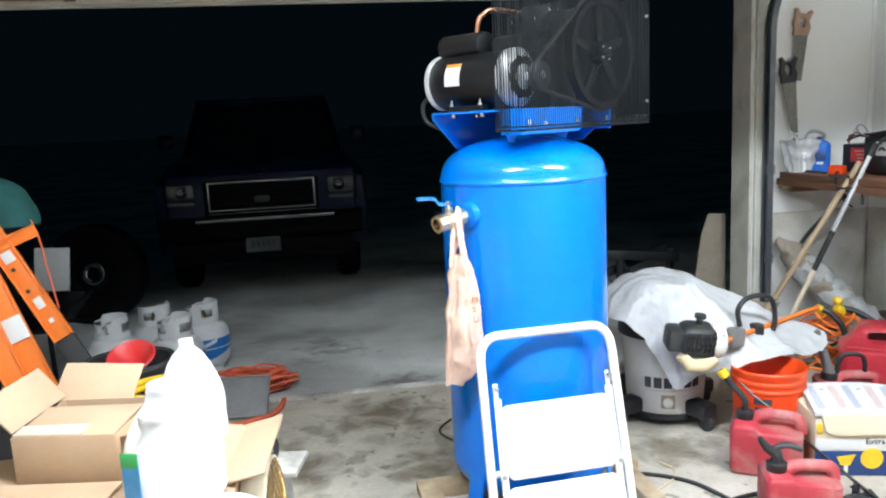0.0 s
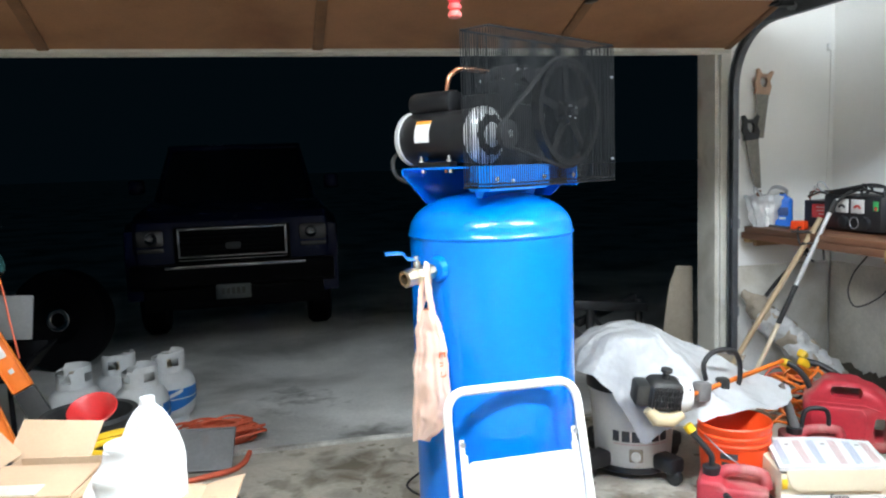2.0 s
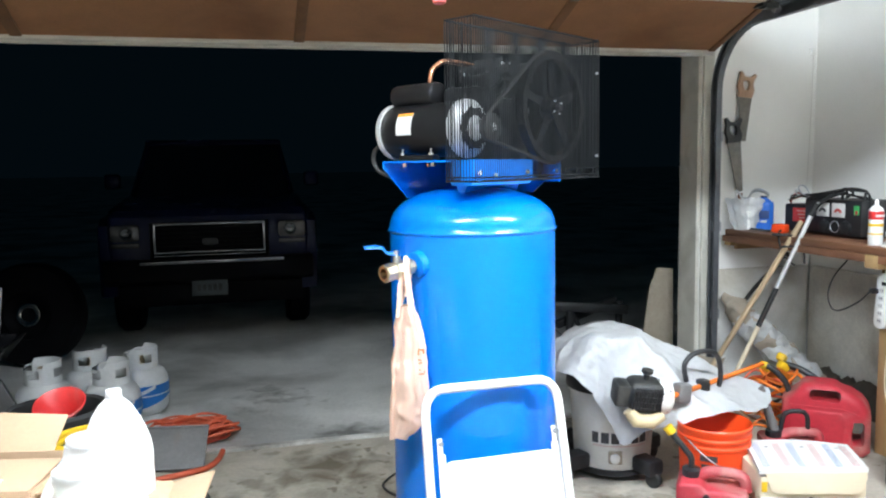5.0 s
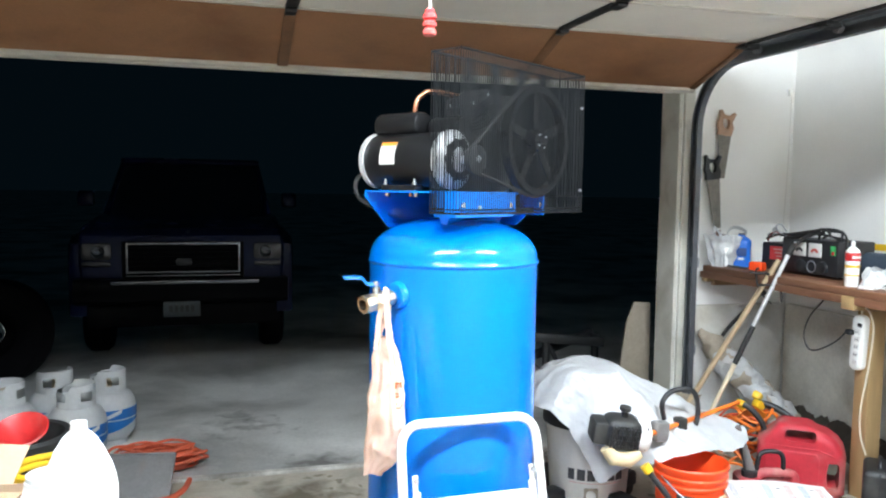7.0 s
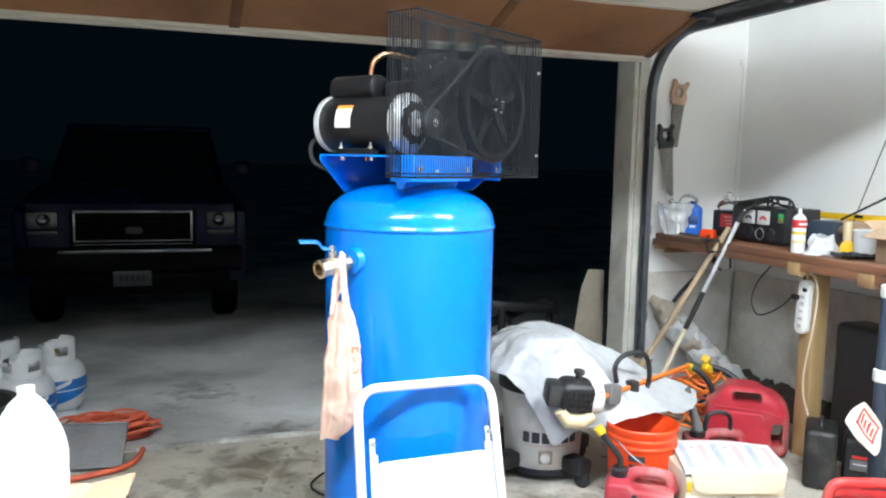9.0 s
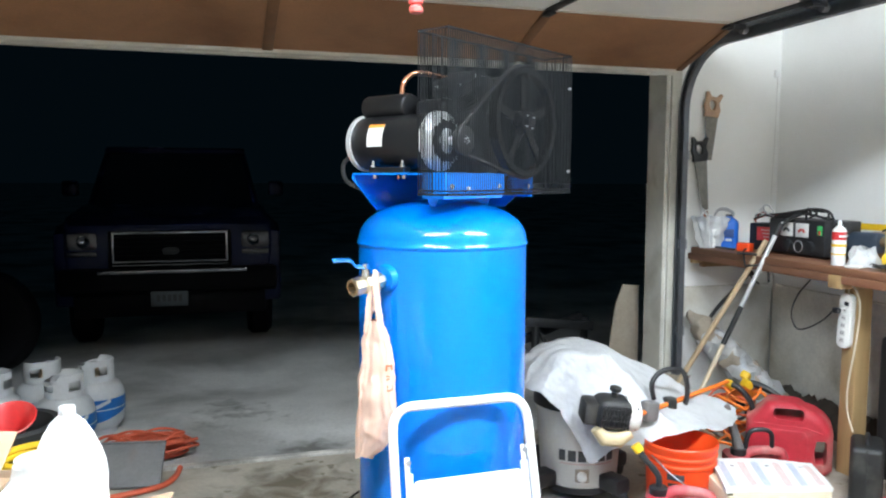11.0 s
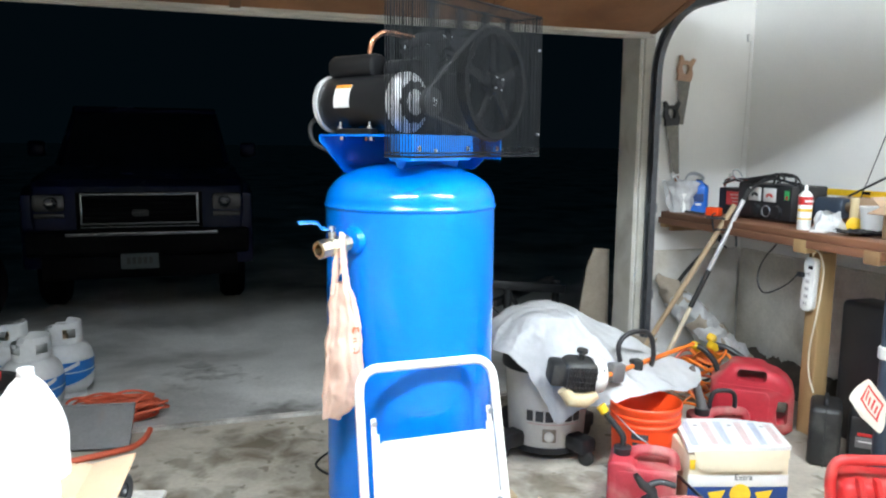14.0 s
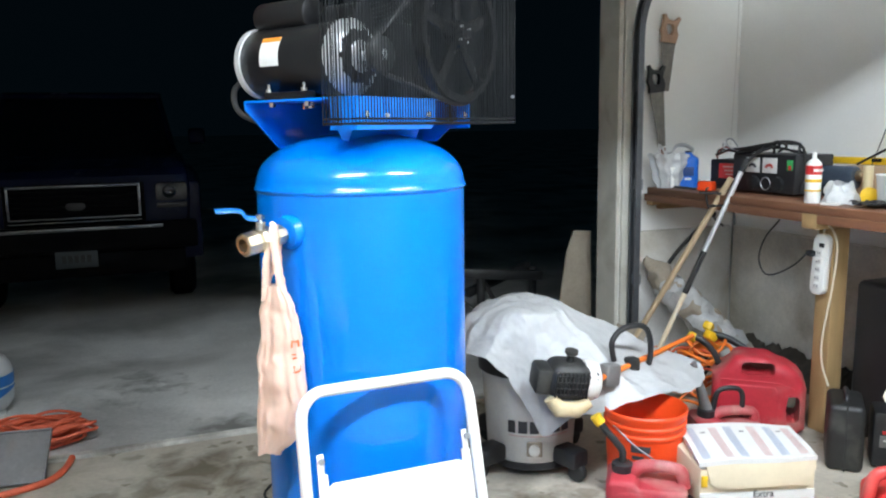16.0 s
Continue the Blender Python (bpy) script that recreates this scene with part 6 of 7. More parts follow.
part("front_flap", box(0.235, 0.17, 0.005, (0, -0.042, 0.121), 0.001, rot=turn(x=3)), "card", oc)
part("packing_tape", box(0.16, 0.05, 0.003, (-0.04, -0.098, 0.1225), 0.001, rot=turn(x=4)), "tape", oc, "shiny strip of packing tape")
part("lower_board", box(0.30, 0.10, 0.008, (-0.02, -0.185, 0.0045), 0.001), "card", oc)

jug_bottle("plastic_jug", Matrix.Translation((-0.349, 1.74, LT + 0.01)) @ pose(0, 0, 0, 0, 0, 148), 0.156, 0.148, 0.272, 0.017, "jug", "white plastic gallon jug with a narrow neck", "jug", "jug", True)
jg = jug_bottle("plastic_jug", Matrix.Translation((-0.340, 1.26, LT + 0.035)) @ pose(0, 0, 0, 0, 0, -8), 0.132, 0.13, 0.238, 0.036, "jug", "white plastic bottle with a blue and green label", "bottle", "jug", True)
jug_bottle("plastic_jug", Matrix.Translation((-0.356, 1.475, LT + 0.002)) @ pose(0, 0, 0, 0, 0, -15), 0.204, 0.165, 0.258, 0.042, "jug", "large white plastic jug between two others", "jug", "jug", True)
part("jug_rest", box(0.19, 0.19, 0.010, (0.185, 0.36, LT + 0.005), 0.002), "card", lc, "folded cardboard pad")
lid = thing("plastic_tray", Matrix.Translation((-0.372, 1.262, LT - 0.023)) @ pose(0, 0, 0, 0, 0, -10), "flat white plastic tray with a small vent under a jug", "plastic tray")
part("plate", extrude(rounded(0.36, 0.29, 0.085, 8), 0.020, 0.006, rot=turn(x=90), c=(0.015, 0, 0.047)), "whiteplastic", lid)
part("base", extrude(rounded(0.27, 0.21, 0.07, 8), 0.014, 0.004, rot=turn(x=90), c=(0.0, 0, 0.031)), "whiteplastic", lid)
part("vent", box(0.016, 0.006, 0.003, (0.09, 0.06, 0.0575), 0.001), "greybox", lid)
part("label", box(0.034, 0.003, 0.085, (-0.038, -0.0652, 0.138), 0.001, rot=turn(z=-12)), "canblue", jg, "blue and green label")
part("label_top", box(0.034, 0.003, 0.028, (-0.0382, -0.0664, 0.170), 0.001, rot=turn(z=-12)), "green", jg, "green label band")

fan = thing("wire_fan", Matrix.Translation((-0.193, 1.60, 0.0)) @ pose(0, 0, 0, 0, 0, 85), "old round fan with a gold wire grille and beige hoop", "fan")
FZ = 0.455
part("hoop", lathe([(0.190, -0.03), (0.197, -0.03), (0.20, 0.0), (0.197, 0.03), (0.190, 0.03), (0.187, 0.0), (0.190, -0.03)], 60, rot=RX, c=(0, 0, FZ), close=False), "beige", fan, "beige enamel hoop")
for k in range(7):
    r = 0.03 + 0.024 * k
    part("grille_ring", tube([(r * math.cos(2 * math.pi * j / 40), -0.034 - 0.02 * (1 - r / 0.19), FZ + r * math.sin(2 * math.pi * j / 40)) for j in range(40)], 0.0018, 5, True), "fanwire", fan)
for k in range(24):
    a = 2 * math.pi * k / 24
    part("grille_spoke", tube([(0.02 * math.cos(a), -0.056, FZ + 0.02 * math.sin(a)), (0.12 * math.cos(a), -0.046, FZ + 0.12 * math.sin(a)), (0.192 * math.cos(a), -0.03, FZ + 0.192 * math.sin(a))], 0.0018, 5), "fanwire", fan)
for k in range(4):
    part("blade", sheet(lambda u, v: Vector((math.cos(math.pi / 2 * k + 1.2 * (v - 0.5)) * (0.03 + 0.13 * u), 0.02 * (v - 0.5) * 2, FZ + math.sin(math.pi / 2 * k + 1.2 * (v - 0.5)) * (0.03 + 0.13 * u))), 6, 6, 0.003), "fanwire", fan)
part("motor_hub", lathe([(0, -0.03), (0.05, -0.025), (0.06, 0.02), (0.05, 0.06), (0, 0.065)], 24, rot=turn(x=-90), c=(0, 0.02, FZ)), "beige", fan)
for s in (-1, 1):
    part("stand_leg", tube(smooth_path([(s * 0.20, 0, FZ), (s * 0.19, 0.0, 0.20), (s * 0.15, -0.05, 0.015), (s * 0.15, 0.12, 0.015)], 6), 0.009, 8), "beige", fan)
blk2 = thing("painted_box", Matrix.Translation((-0.190, 2.125, 0)) @ pose(0, 0, 0, 0, 0, -14), "pale grey painted wooden box with an overhanging top", "box")
part("body", box(0.13, 0.18, 0.402, (-0.03, 0, 0.201), 0.006), "lip", blk2)
part("top", box(0.19, 0.16, 0.018, (0, 0, 0.411), 0.004), "lip", blk2)

# a small loose castor wheel with tyre and hub, standing on the box
sw = thing("rubber_roller", Matrix.Translation((-0.200, 2.09, 0.472)) @ pose(0, 0, 0, 0, 0, 62), "small black rubber wheel standing on a painted box", "roller")
part("tyre", lathe([(0.024, -0.014), (0.042, -0.018), (0.051, -0.011), (0.052, 0.0), (0.051, 0.011), (0.042, 0.018), (0.024, 0.014), (0.024, -0.014)], 32, rot=RX, close=False), "rubber", sw)
part("hub", lathe([(0, -0.016), (0.012, -0.016), (0.014, -0.010), (0.026, -0.010), (0.026, 0.010), (0.014, 0.010), (0.012, 0.016), (0, 0.016)], 24, rot=RX), "iron", sw, "black hub with a steel bolt")
part("bolt", cyl(0.006, 0.038, (0, 0, 0), 8, RX), "galv", sw)

# ---- tub, funnel and yellow hose
tub = thing("black_tub", pose(-0.785, 3.06, 0.03), "black rubber tub standing on the garage floor", "tub")
part("shell", lathe([(0, -0.03), (0.15, -0.03), (0.155, 0.01), (0.175, 0.46), (0.19, 0.49), (0.185, 0.505), (0.165, 0.50), (0.145, 0.03), (0, 0.02)], 44), "rubber", tub)
FS = 0.82
fun = thing("funnel", Matrix.Translation((-0.758, 3.05, 0.492)) @ pose(0, 0, 0, 27, -4, 0), "red plastic funnel resting in a black tub", "funnel")
part("cone", lathe([(r * FS, z * FS) for r, z in [(0.012, -0.16), (0.016, -0.06), (0.095, 0.075), (0.115, 0.085), (0.118, 0.092), (0.112, 0.096), (0.092, 0.082), (0.012, -0.05), (0.009, -0.16)]], 44, close=False), "red", fun)
yh = thing("yellow_hose", pose(-0.60, 2.76, 0), "coiled yellow air hose stacked beside the tub", "hose coil")
for k in range(20):
    rr = 0.125 + 0.012 * math.sin(k * 2.1)
    part("coil", tube([(rr * math.cos(2 * math.pi * j / 28) + 0.006 * math.sin(k), rr * 0.8 * math.sin(2 * math.pi * j / 28) - 0.01, 0.014 + 0.0255 * k + 0.006 * math.sin(2 * math.pi * j / 28 + k)) for j in range(28)], 0.0125, 8, True), "yellow" if k % 5 != 2 else "black", yh)

# ---- grey box and orange hose
gb_ = thing("flat_metal_box", Matrix.Translation((-0.47, 3.775, 0)) @ pose(0, 0, 0, 0, 0, -9), "low dark metal box on the floor", "metal box")
part("body", box(0.34, 0.10, 0.080, (0, 0.03, 0.040), 0.006), "darksteel", gb_)
part("lid", box(0.345, 0.105, 0.016, (0, 0.03, 0.088), 0.005), "darksteel", gb_)
gp = thing("grey_plastic_lid", Matrix.Translation((-0.480, 3.645, 0.010)) @ pose(0, 0, 0, -46, 0, -9), "scuffed grey plastic lid leaning on a low box", "plastic lid")
part("plate", extrude(rounded(0.40, 0.235, 0.012), 0.010, 0.003, c=(0, 0, 0.118)), "greybox", gp)
for zz, xx, lx, lz in ((0.006, 0, 0.40, 0.010), (0.230, 0, 0.40, 0.010), (0.118, -0.195, 0.010, 0.214), (0.118, 0.195, 0.010, 0.214)):
    part("rim", box(lx, 0.018, lz, (xx, -0.004, zz), 0.003), "greybox", gp)
hs = thing("orange_hose", pose(-0.385, 4.18, -0.037), "faded orange hose coiled in a flat heap on the driveway", "hose coil")
rnd = random.Random(11)
for k in range(30):
    r1, r2 = rnd.uniform(0.14, 0.235), rnd.uniform(0.05, 0.13)
    ph = rnd.uniform(-0.3, 0.3)
    cx, cy = rnd.uniform(-0.04, 0.05), rnd.uniform(-0.03, 0.03)
    pts = []
    for j in range(14):
        a = 2 * math.pi * j / 14
        x, y = r1 * math.cos(a) + cx, r2 * math.sin(a) + cy
        pts.append((x * math.cos(ph) - y * math.sin(ph), x * math.sin(ph) + y * math.cos(ph), 0.009 + 0.0035 * k + 0.010 * math.sin(3 * a + k) * min(1, k / 6)))
    part("coil", tube(smooth_path(pts, 3, True), 0.0075, 6, True), "orangehose", hs)
solid("orange_hose_end", tube(smooth_path([(-0.60, 3.50, 0.012), (-0.48, 3.53, 0.016), (-0.36, 3.56, 0.02), (-0.27, 3.62, 0.014), (-0.22, 3.72, 0.012), (-0.20, 3.84, 0.012)], 7), 0.014, 10), "orangehose", "end of a faded orange hose on the floor", "hose")

# ---- orange ladder with a teal cover
ladr = thing("step_ladder", pose(0, 0, 0), "orange fibreglass ladder leaning on a black bin", "ladder")


def rail(a, b, wide=0.085):
    """A flat channel rail between two places, its broad side to the room."""
    z_ = (Vector(b) - Vector(a)).normalized()
    y_ = Vector((-0.25, 1.0, 0.15))
    y_ = (y_ - z_ * y_.dot(z_)).normalized()
    rot = Matrix((y_.cross(z_), y_, z_)).transposed()
    mid, long_ = (Vector(a) + Vector(b)) / 2, (Vector(b) - Vector(a)).length
    r_ = part("rail", box(wide, 0.030, long_, mid, 0.005, rot=rot), "orange", ladr)
    for s_ in (-1, 1):
        part("rail_lip", box(0.008, 0.012, long_ * 0.99, mid + rot @ Vector((s_ * (wide / 2 - 0.005), -0.018, 0)), 0.002, rot=rot), "orange", r_)
    return r_, rot


ra, rot_a = rail((-1.372, 3.340, 1.157), (-1.069, 3.240, 0.606))
for t_, sx, sz in ((0.36, 0.045, 0.05), (0.72, 0.035, 0.05), (0.86, 0.02, 0.02)):
    part("sticker", box(sx, 0.004, sz, Vector((-1.372, 3.340, 1.157)).lerp(Vector((-1.069, 3.240, 0.606)), t_) + rot_a @ Vector((0, -0.017, 0)), 0.001, rot=rot_a), "paper", ra, "white worn sticker")
for t_ in (0.45, 0.62):
    part("rivet", cyl(0.009, 0.006, Vector((-1.372, 3.340, 1.157)).lerp(Vector((-1.069, 3.240, 0.606)), t_) + rot_a @ Vector((0.01, -0.017, 0)), 10, rot_a @ RX), "darksteel", ra)
rc, rot_c = rail((-1.342, 3.160, 1.049), (-1.092, 3.060, 0.414), 0.078)
part("sticker", box(0.076, 0.004, 0.10, Vector((-1.342, 3.160, 1.049)).lerp(Vector((-1.092, 3.060, 0.414)), 0.56) + rot_c @ Vector((0, -0.0265, 0)), 0.001, rot=rot_c), "paper", rc, "white warning sticker")
rail((-1.361, 3.100, 0.901), (-1.153, 3.020, 0.340), 0.09)
rail((-1.335, 3.300, 0.997), (-1.153, 3.340, 1.067), 0.05)
part("foot_pad", box(0.10, 0.06, 0.06, Vector((-1.153, 3.020, 0.340)), 0.01), "rubber", ladr)
part("rail_boot", box(0.088, 0.036, 0.24, (-1.011, 3.221, 0.500), 0.006, rot=rot_a), "rubber", ladr, "black rail end")
part("strap", tube(smooth_path([(-1.255, 3.420, 1.148), (-1.193, 3.400, 1.107), (-1.158, 3.380, 1.015), (-1.135, 3.360, 0.879), (-1.105, 3.340, 0.717)], 6), 0.004, 8), "orangehose", ladr)
bin2 = thing("black_bin", pose(-1.13, 3.08, 0), "black plastic bin under the ladder", "bin")
part("shell", box(0.36, 0.34, 0.34, (0, 0, 0.172), 0.03), "black", bin2)
part("lid", box(0.38, 0.36, 0.03, (0, 0, 0.345), 0.012), "black", bin2)
solid("teal_cover", sheet(lambda u, v: Vector((-1.453 + 0.27 * math.cos(math.pi * u) * math.cos(1.45 * v), 3.50 + 0.16 * math.sin(math.pi * (2 * u - 1)) * math.cos(1.45 * v), 1.080 + 0.235 * math.sin(1.45 * v))) + fuzz((u * 3, v * 2, 0), 1.5, 0.02), 36, 16, 0.005), "teal", "dark teal fabric cover over the shelf top", "fabric cover")
shl = thing("tall_shelf", pose(-1.333, 3.52, 0), "dark shelf that carries the teal cover", "shelf")
part("post", box(0.04, 0.04, 1.045, (0, 0, 0.523), 0.004), "carblack", shl)
part("post", box(0.04, 0.04, 1.045, (-0.4, 0, 0.523), 0.004), "carblack", shl)
part("board", box(0.52, 0.34, 0.03, (-0.16, -0.02, 1.060), 0.004), "carblack", shl)
solid("pale_panel", box(0.18, 0.02, 0.24, (0, 0, 0.12), 0.006), "palepanel", "pale grey plastic panel standing upright", "panel", Matrix.Translation((-1.410, 4.30, 0.617)) @ pose(0, 0, 0, -8, 4, 0))
wb = thing("garden_cart", pose(-1.49, 4.34, -0.04), "dark garden cart with a shallow tray outside the door", "garden cart")
part("tray", extrude([(-0.30, 0.0), (0.12, 0.0), (0.235, 0.14), (0.215, 0.14), (0.11, 0.015), (-0.29, 0.015), (-0.36, 0.12), (-0.38, 0.12)], 0.42, c=(0, 0, 0.46)), "carblack", wb)
part("tray_end", box(0.48, 0.01, 0.13, (-0.06, 0.205, 0.535), 0.004), "carblack", wb)
for x in (-0.2, 0.06):
    part("leg", tube([(x, -0.12, 0.46), (x * 1.2, -0.14, 0.0)], 0.014, 8), "carblack", wb)
    part("leg", tube([(x, 0.12, 0.46), (x * 1.2, 0.14, 0.0)], 0.014, 8), "carblack", wb)

# ---- propane cylinders
def propane(m, turned):
    e = thing("propane_cylinder", m, "grey steel propane cylinder with a blue sleeve", "gas cylinder", "propane cylinders")
    r = 0.152
    pr = [(0, 0.03), (0.08, 0.028), (0.12, 0.04), (0.145, 0.075), (r, 0.11), (r, 0.155), (r + 0.003, 0.16), (r + 0.003, 0.165), (r, 0.17), (r, 0.225), (0.145, 0.26), (0.125, 0.295), (0.09, 0.318), (0.05, 0.327), (0, 0.33)]
    part("vessel", lathe(pr, 48), "propane", e)
    part("foot_ring", lathe([(0.098, 0.0), (0.104, 0.0), (0.104, 0.045), (0.098, 0.045), (0.098, 0.0)], 40, close=False), "propane", e)
    part("sleeve", sheet(lambda u, v: Vector(((r + 0.0025) * math.cos(radians(-60 + 250 * u)), (r + 0.0025) * math.sin(radians(-60 + 250 * u)), 0.115 + 0.108 * v - 0.03 * (1 - v) * math.sin(math.pi * u * 2))), 40, 3, 0.001), "bluelabel", e, "blue printed sleeve")
    part("sleeve_swoosh", sheet(lambda u, v: Vector(((r + 0.0042) * math.cos(radians(-10 + 70 * u)), (r + 0.0042) * math.sin(radians(-10 + 70 * u)), 0.13 + 0.075 * u + 0.022 * v)), 12, 1, 0.001), "propane", e)
    bm = bmesh.new()
    n = 40

    def top(a):
        a = a % 360
        return 0.44 if a < 200 else (0.415 if a < 235 or a > 325 else 0.385)
    inner = []
    for rr in (0.092, 0.098):
        ring = [[bm.verts.new((rr * math.cos(2 * math.pi * k / n), rr * math.sin(2 * math.pi * k / n), z if z != 9 else top(360 * k / n))) for k in range(n)] for z in (0.315, 0.352, 0.405, 9)]
        inner.append(ring)
        for i, (a, b) in enumerate(zip(ring, ring[1:])):
            for k in range(n):
                if i == 1 and (3 <= k <= 7 or 23 <= k <= 26 or 33 <= k <= 37):
                    continue
                bm.faces.new((a[k], a[(k + 1) % n], b[(k + 1) % n], b[k]))
    for k in range(n):
        bm.faces.new((inner[0][3][k], inner[0][3][(k + 1) % n], inner[1][3][(k + 1) % n], inner[1][3][k]))
    part("collar", bm, "propane", e, "pale steel collar with hand holes")
    part("valve", lathe([(0, 0.32), (0.02, 0.32), (0.02, 0.36), (0.014, 0.365), (0.014, 0.385), (0.026, 0.388), (0.026, 0.402), (0, 0.404)], 16), "brass", e)
    e.matrix_world = m @ pose(0, 0, 0, 0, 0, turned)
    return e


p0 = propane(pose(-0.690, 4.745, -0.045), -115)
for x, y, tz in ((-0.808, 4.415, -95), (-0.985, 4.79, -150), (-1.185, 4.53, -70)):
    copy_thing(p0, pose(x, y, -0.044, 0, 0, tz))

# ---- outside: a leaning board, dark machine and the parked truck
solid("leaning_board", extrude([(-0.12, 0.0), (0.10, 0.0), (0.12, 0.78), (0.0, 0.79), (-0.055, 0.66), (-0.10, 0.42), (-0.135, 0.20)], 0.014, 0.002), "asphaltdark", "torn brown board leaning against the outer jamb", "board", Matrix.Translation((2.62, 4.42, -0.04)) @ pose(0, 0, 0, -4, 0, 0))
gm = thing("trailer_hitch", pose(2.45, 5.25, -0.05), "dark steel trailer tongue with a jack on the driveway", "trailer tongue")
part("beam", box(0.62, 0.07, 0.07, (0.05, 0, 0.40), 0.008, rot=turn(y=6)), "darksteel", gm)
part("beam", box(0.60, 0.06, 0.06, (0.08, 0.14, 0.34), 0.008, rot=turn(y=-14, z=14)), "darksteel", gm)
part("jack_post", cyl(0.03, 0.44, (-0.12, 0, 0.22), 16), "darksteel", gm)
part("jack_foot", cyl(0.08, 0.014, (-0.12, 0, 0.007), 20), "darksteel", gm)
part("brace", tube([(-0.10, 0, 0.36), (0.06, 0.02, 0.10), (0.12, 0.02, 0.01)], 0.018, 8), "darksteel", gm)
part("rear_post", cyl(0.03, 0.42, (0.34, 0.10, 0.21), 12), "darksteel", gm)

wl = thing("spare_wheel", Matrix.Translation((-1.70, 6.45, 0.345)) @ pose(0, 0, 0, -6, 0, -12), "black tyre with a bright dished hub cap", "wheel")
part("tyre", lathe([(0.19, -0.10), (0.28, -0.12), (0.38, -0.10), (0.405, -0.06), (0.405, 0.06), (0.38, 0.10), (0.28, 0.12), (0.19, 0.10), (0.19, -0.10)], 52, rot=RX, close=False), "carblack", wl)
part("rim", lathe([(0.0, -0.02), (0.10, -0.03), (0.17, -0.05), (0.195, -0.08), (0.195, 0.08), (0.0, 0.08)], 44, rot=turn(x=-90)), "carblack", wl)
part("hub_cap", lathe([(0.090, 0.0), (0.090, 0.052), (0.084, 0.054), (0.058, 0.046), (0.056, 0.0)], 40, rot=RX, c=(0, -0.02, 0), close=False), "chrome", wl, "dished chrome hub ring")
part("hub_centre", lathe([(0, 0.0), (0.058, 0.0), (0.058, 0.030), (0.03, 0.036), (0, 0.037)], 32, rot=RX, c=(0, -0.02, 0)), "carblack", wl)

TX, TY, TG = -0.36, 7.05, -0.075
trk = thing("pickup_truck", pose(TX, TY, TG), "dark blue pickup truck parked facing the garage", "pickup truck")
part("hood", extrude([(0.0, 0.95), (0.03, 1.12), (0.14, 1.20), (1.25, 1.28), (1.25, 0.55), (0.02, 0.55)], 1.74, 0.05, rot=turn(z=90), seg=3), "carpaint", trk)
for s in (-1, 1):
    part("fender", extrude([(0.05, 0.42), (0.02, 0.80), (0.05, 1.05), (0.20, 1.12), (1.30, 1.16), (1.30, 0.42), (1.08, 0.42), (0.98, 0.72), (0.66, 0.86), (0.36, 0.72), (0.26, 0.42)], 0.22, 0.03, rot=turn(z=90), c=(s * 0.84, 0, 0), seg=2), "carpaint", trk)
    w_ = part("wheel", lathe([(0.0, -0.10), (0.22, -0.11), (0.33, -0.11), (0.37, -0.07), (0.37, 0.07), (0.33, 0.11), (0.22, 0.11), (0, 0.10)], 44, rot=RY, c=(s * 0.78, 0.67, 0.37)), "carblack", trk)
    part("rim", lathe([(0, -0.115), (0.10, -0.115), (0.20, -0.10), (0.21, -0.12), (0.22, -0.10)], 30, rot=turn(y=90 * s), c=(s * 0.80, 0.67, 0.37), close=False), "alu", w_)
    hl = part("headlight", extrude(rounded(0.25, 0.15, 0.035), 0.06, 0.012, c=(s * 0.72, 0.01, 0.985)), "lens", trk, "clear headlight")
    part("reflector", lathe([(0, 0.0), (0.03, 0.005), (0.052, 0.025), (0.055, 0.03)], 24, rot=RX, c=(s * 0.70, -0.022, 0.985), close=False), "trimdark", hl)
    part("turn_signal", box(0.24, 0.05, 0.045, (s * 0.72, 0.012, 0.875), 0.01), "lens", trk)
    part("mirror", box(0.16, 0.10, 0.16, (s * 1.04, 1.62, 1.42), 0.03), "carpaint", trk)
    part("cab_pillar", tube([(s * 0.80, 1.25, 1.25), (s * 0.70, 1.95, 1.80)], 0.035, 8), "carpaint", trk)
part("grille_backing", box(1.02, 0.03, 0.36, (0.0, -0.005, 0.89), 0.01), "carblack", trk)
for z, h_, y_ in ((1.055, 0.026, -0.035), (0.805, 0.018, -0.035), (0.775, 0.014, -0.04)):
    part("grille_bar", box(0.96, 0.03, h_, (0, y_, z), 0.008), "trimdark", trk, "chrome grille bar")
for s in (-1, 1):
    part("grille_bar", box(0.022, 0.03, 0.25, (s * 0.47, -0.035, 0.93), 0.006), "trimdark", trk)
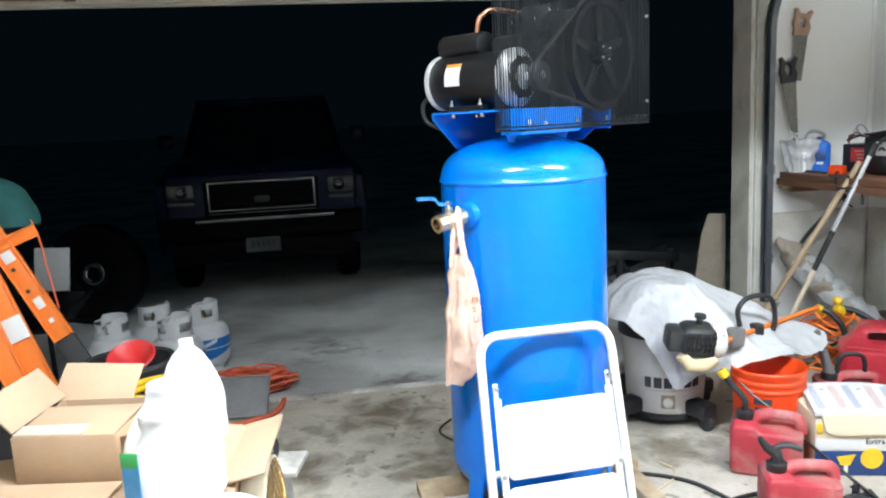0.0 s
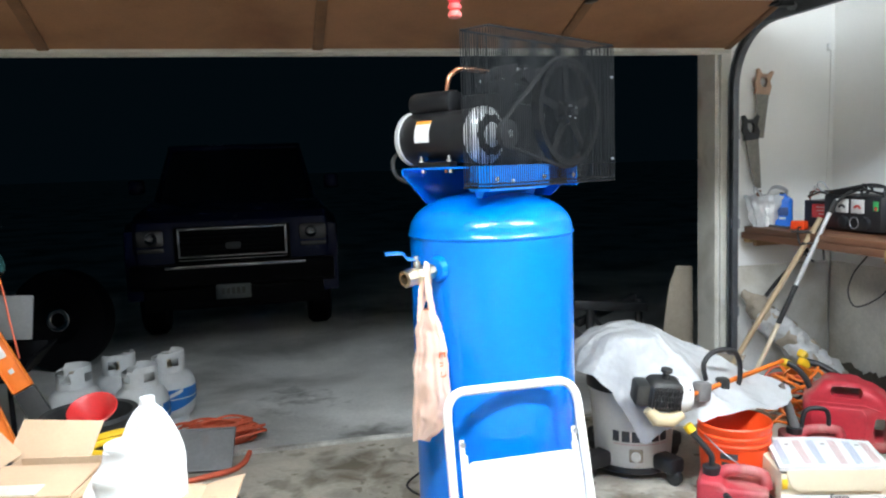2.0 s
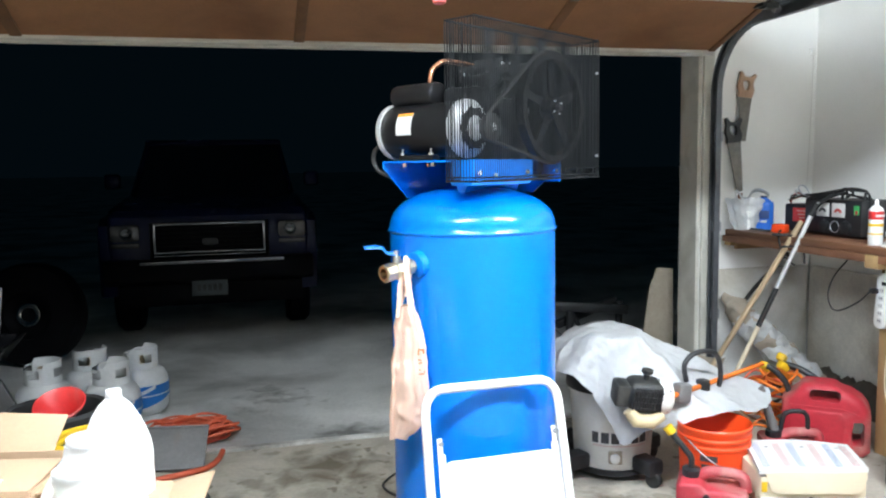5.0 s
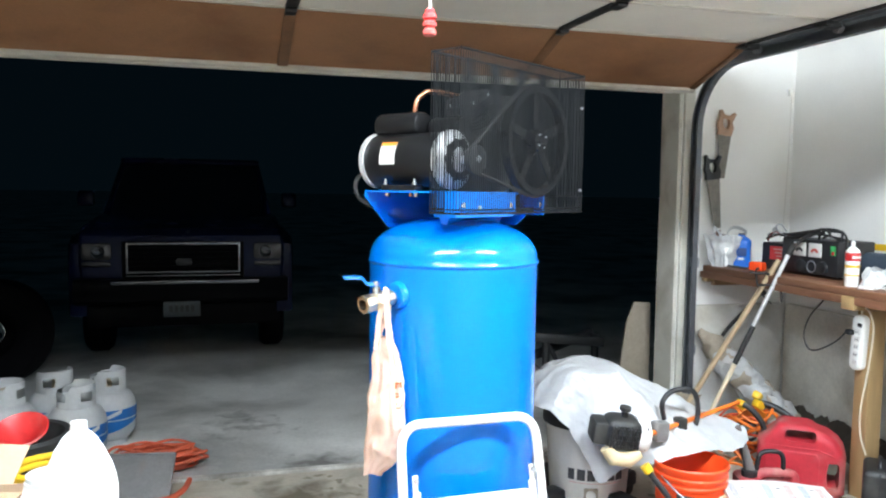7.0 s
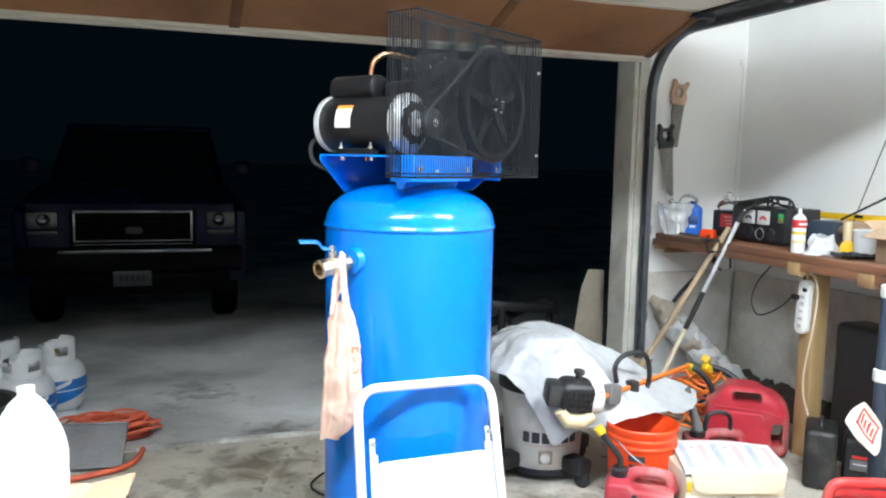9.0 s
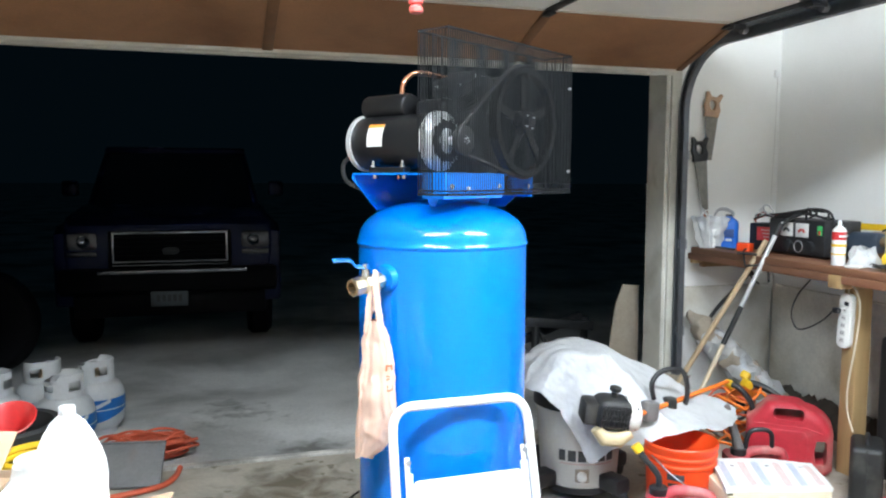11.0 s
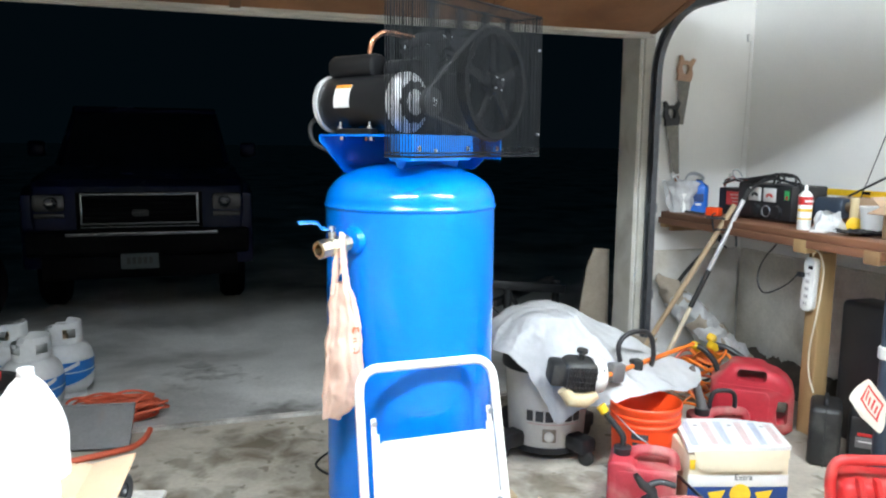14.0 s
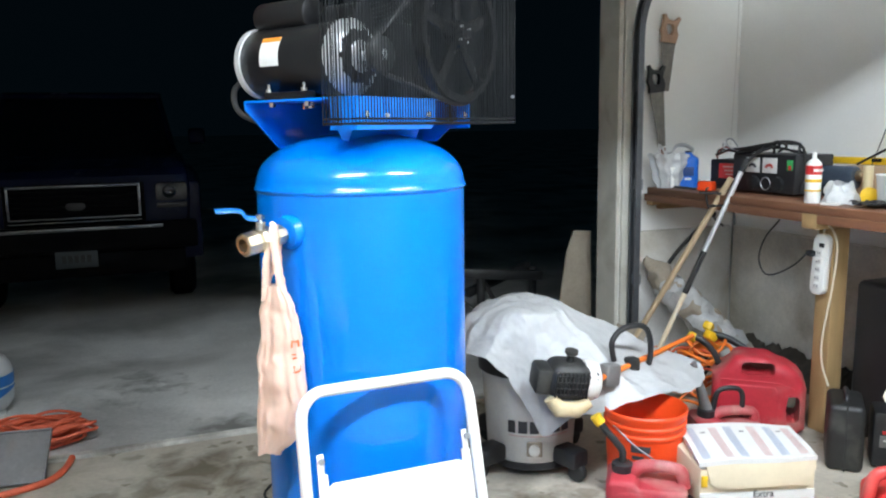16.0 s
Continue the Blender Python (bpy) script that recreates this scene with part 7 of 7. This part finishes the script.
for k in range(7):
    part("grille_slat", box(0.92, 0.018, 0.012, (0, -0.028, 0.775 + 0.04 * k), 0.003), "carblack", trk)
part("emblem", extrude(rounded(0.14, 0.06, 0.03), 0.012, 0.003, c=(0, -0.05, 0.895)), "darksteel", trk)
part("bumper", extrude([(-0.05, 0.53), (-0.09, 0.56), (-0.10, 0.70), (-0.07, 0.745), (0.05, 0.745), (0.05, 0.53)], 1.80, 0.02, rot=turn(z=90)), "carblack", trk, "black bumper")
part("bumper_bar", box(1.24, 0.03, 0.034, (0.02, -0.095, 0.722), 0.010), "trimdark", trk, "dull chrome bumper strip")
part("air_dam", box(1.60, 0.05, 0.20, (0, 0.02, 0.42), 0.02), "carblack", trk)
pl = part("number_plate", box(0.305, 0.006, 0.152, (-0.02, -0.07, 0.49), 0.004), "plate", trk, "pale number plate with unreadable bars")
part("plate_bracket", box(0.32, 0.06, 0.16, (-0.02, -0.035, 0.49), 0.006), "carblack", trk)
for k in range(5):
    part("text_bar", box(0.030, 0.003, 0.06, (-0.11 + 0.045 * k, -0.0745, 0.485), 0), "darksteel", pl)
part("windshield", sheet(lambda u, v: Vector((-0.76 + 1.52 * u - 0.08 * (u - 0.5) * 2 * v, 1.22 + 0.70 * v - 0.06 * (1 - (2 * u - 1) ** 2), 1.27 + 0.53 * v)), 12, 6, 0.008), "glassdark", trk, "dark windscreen")
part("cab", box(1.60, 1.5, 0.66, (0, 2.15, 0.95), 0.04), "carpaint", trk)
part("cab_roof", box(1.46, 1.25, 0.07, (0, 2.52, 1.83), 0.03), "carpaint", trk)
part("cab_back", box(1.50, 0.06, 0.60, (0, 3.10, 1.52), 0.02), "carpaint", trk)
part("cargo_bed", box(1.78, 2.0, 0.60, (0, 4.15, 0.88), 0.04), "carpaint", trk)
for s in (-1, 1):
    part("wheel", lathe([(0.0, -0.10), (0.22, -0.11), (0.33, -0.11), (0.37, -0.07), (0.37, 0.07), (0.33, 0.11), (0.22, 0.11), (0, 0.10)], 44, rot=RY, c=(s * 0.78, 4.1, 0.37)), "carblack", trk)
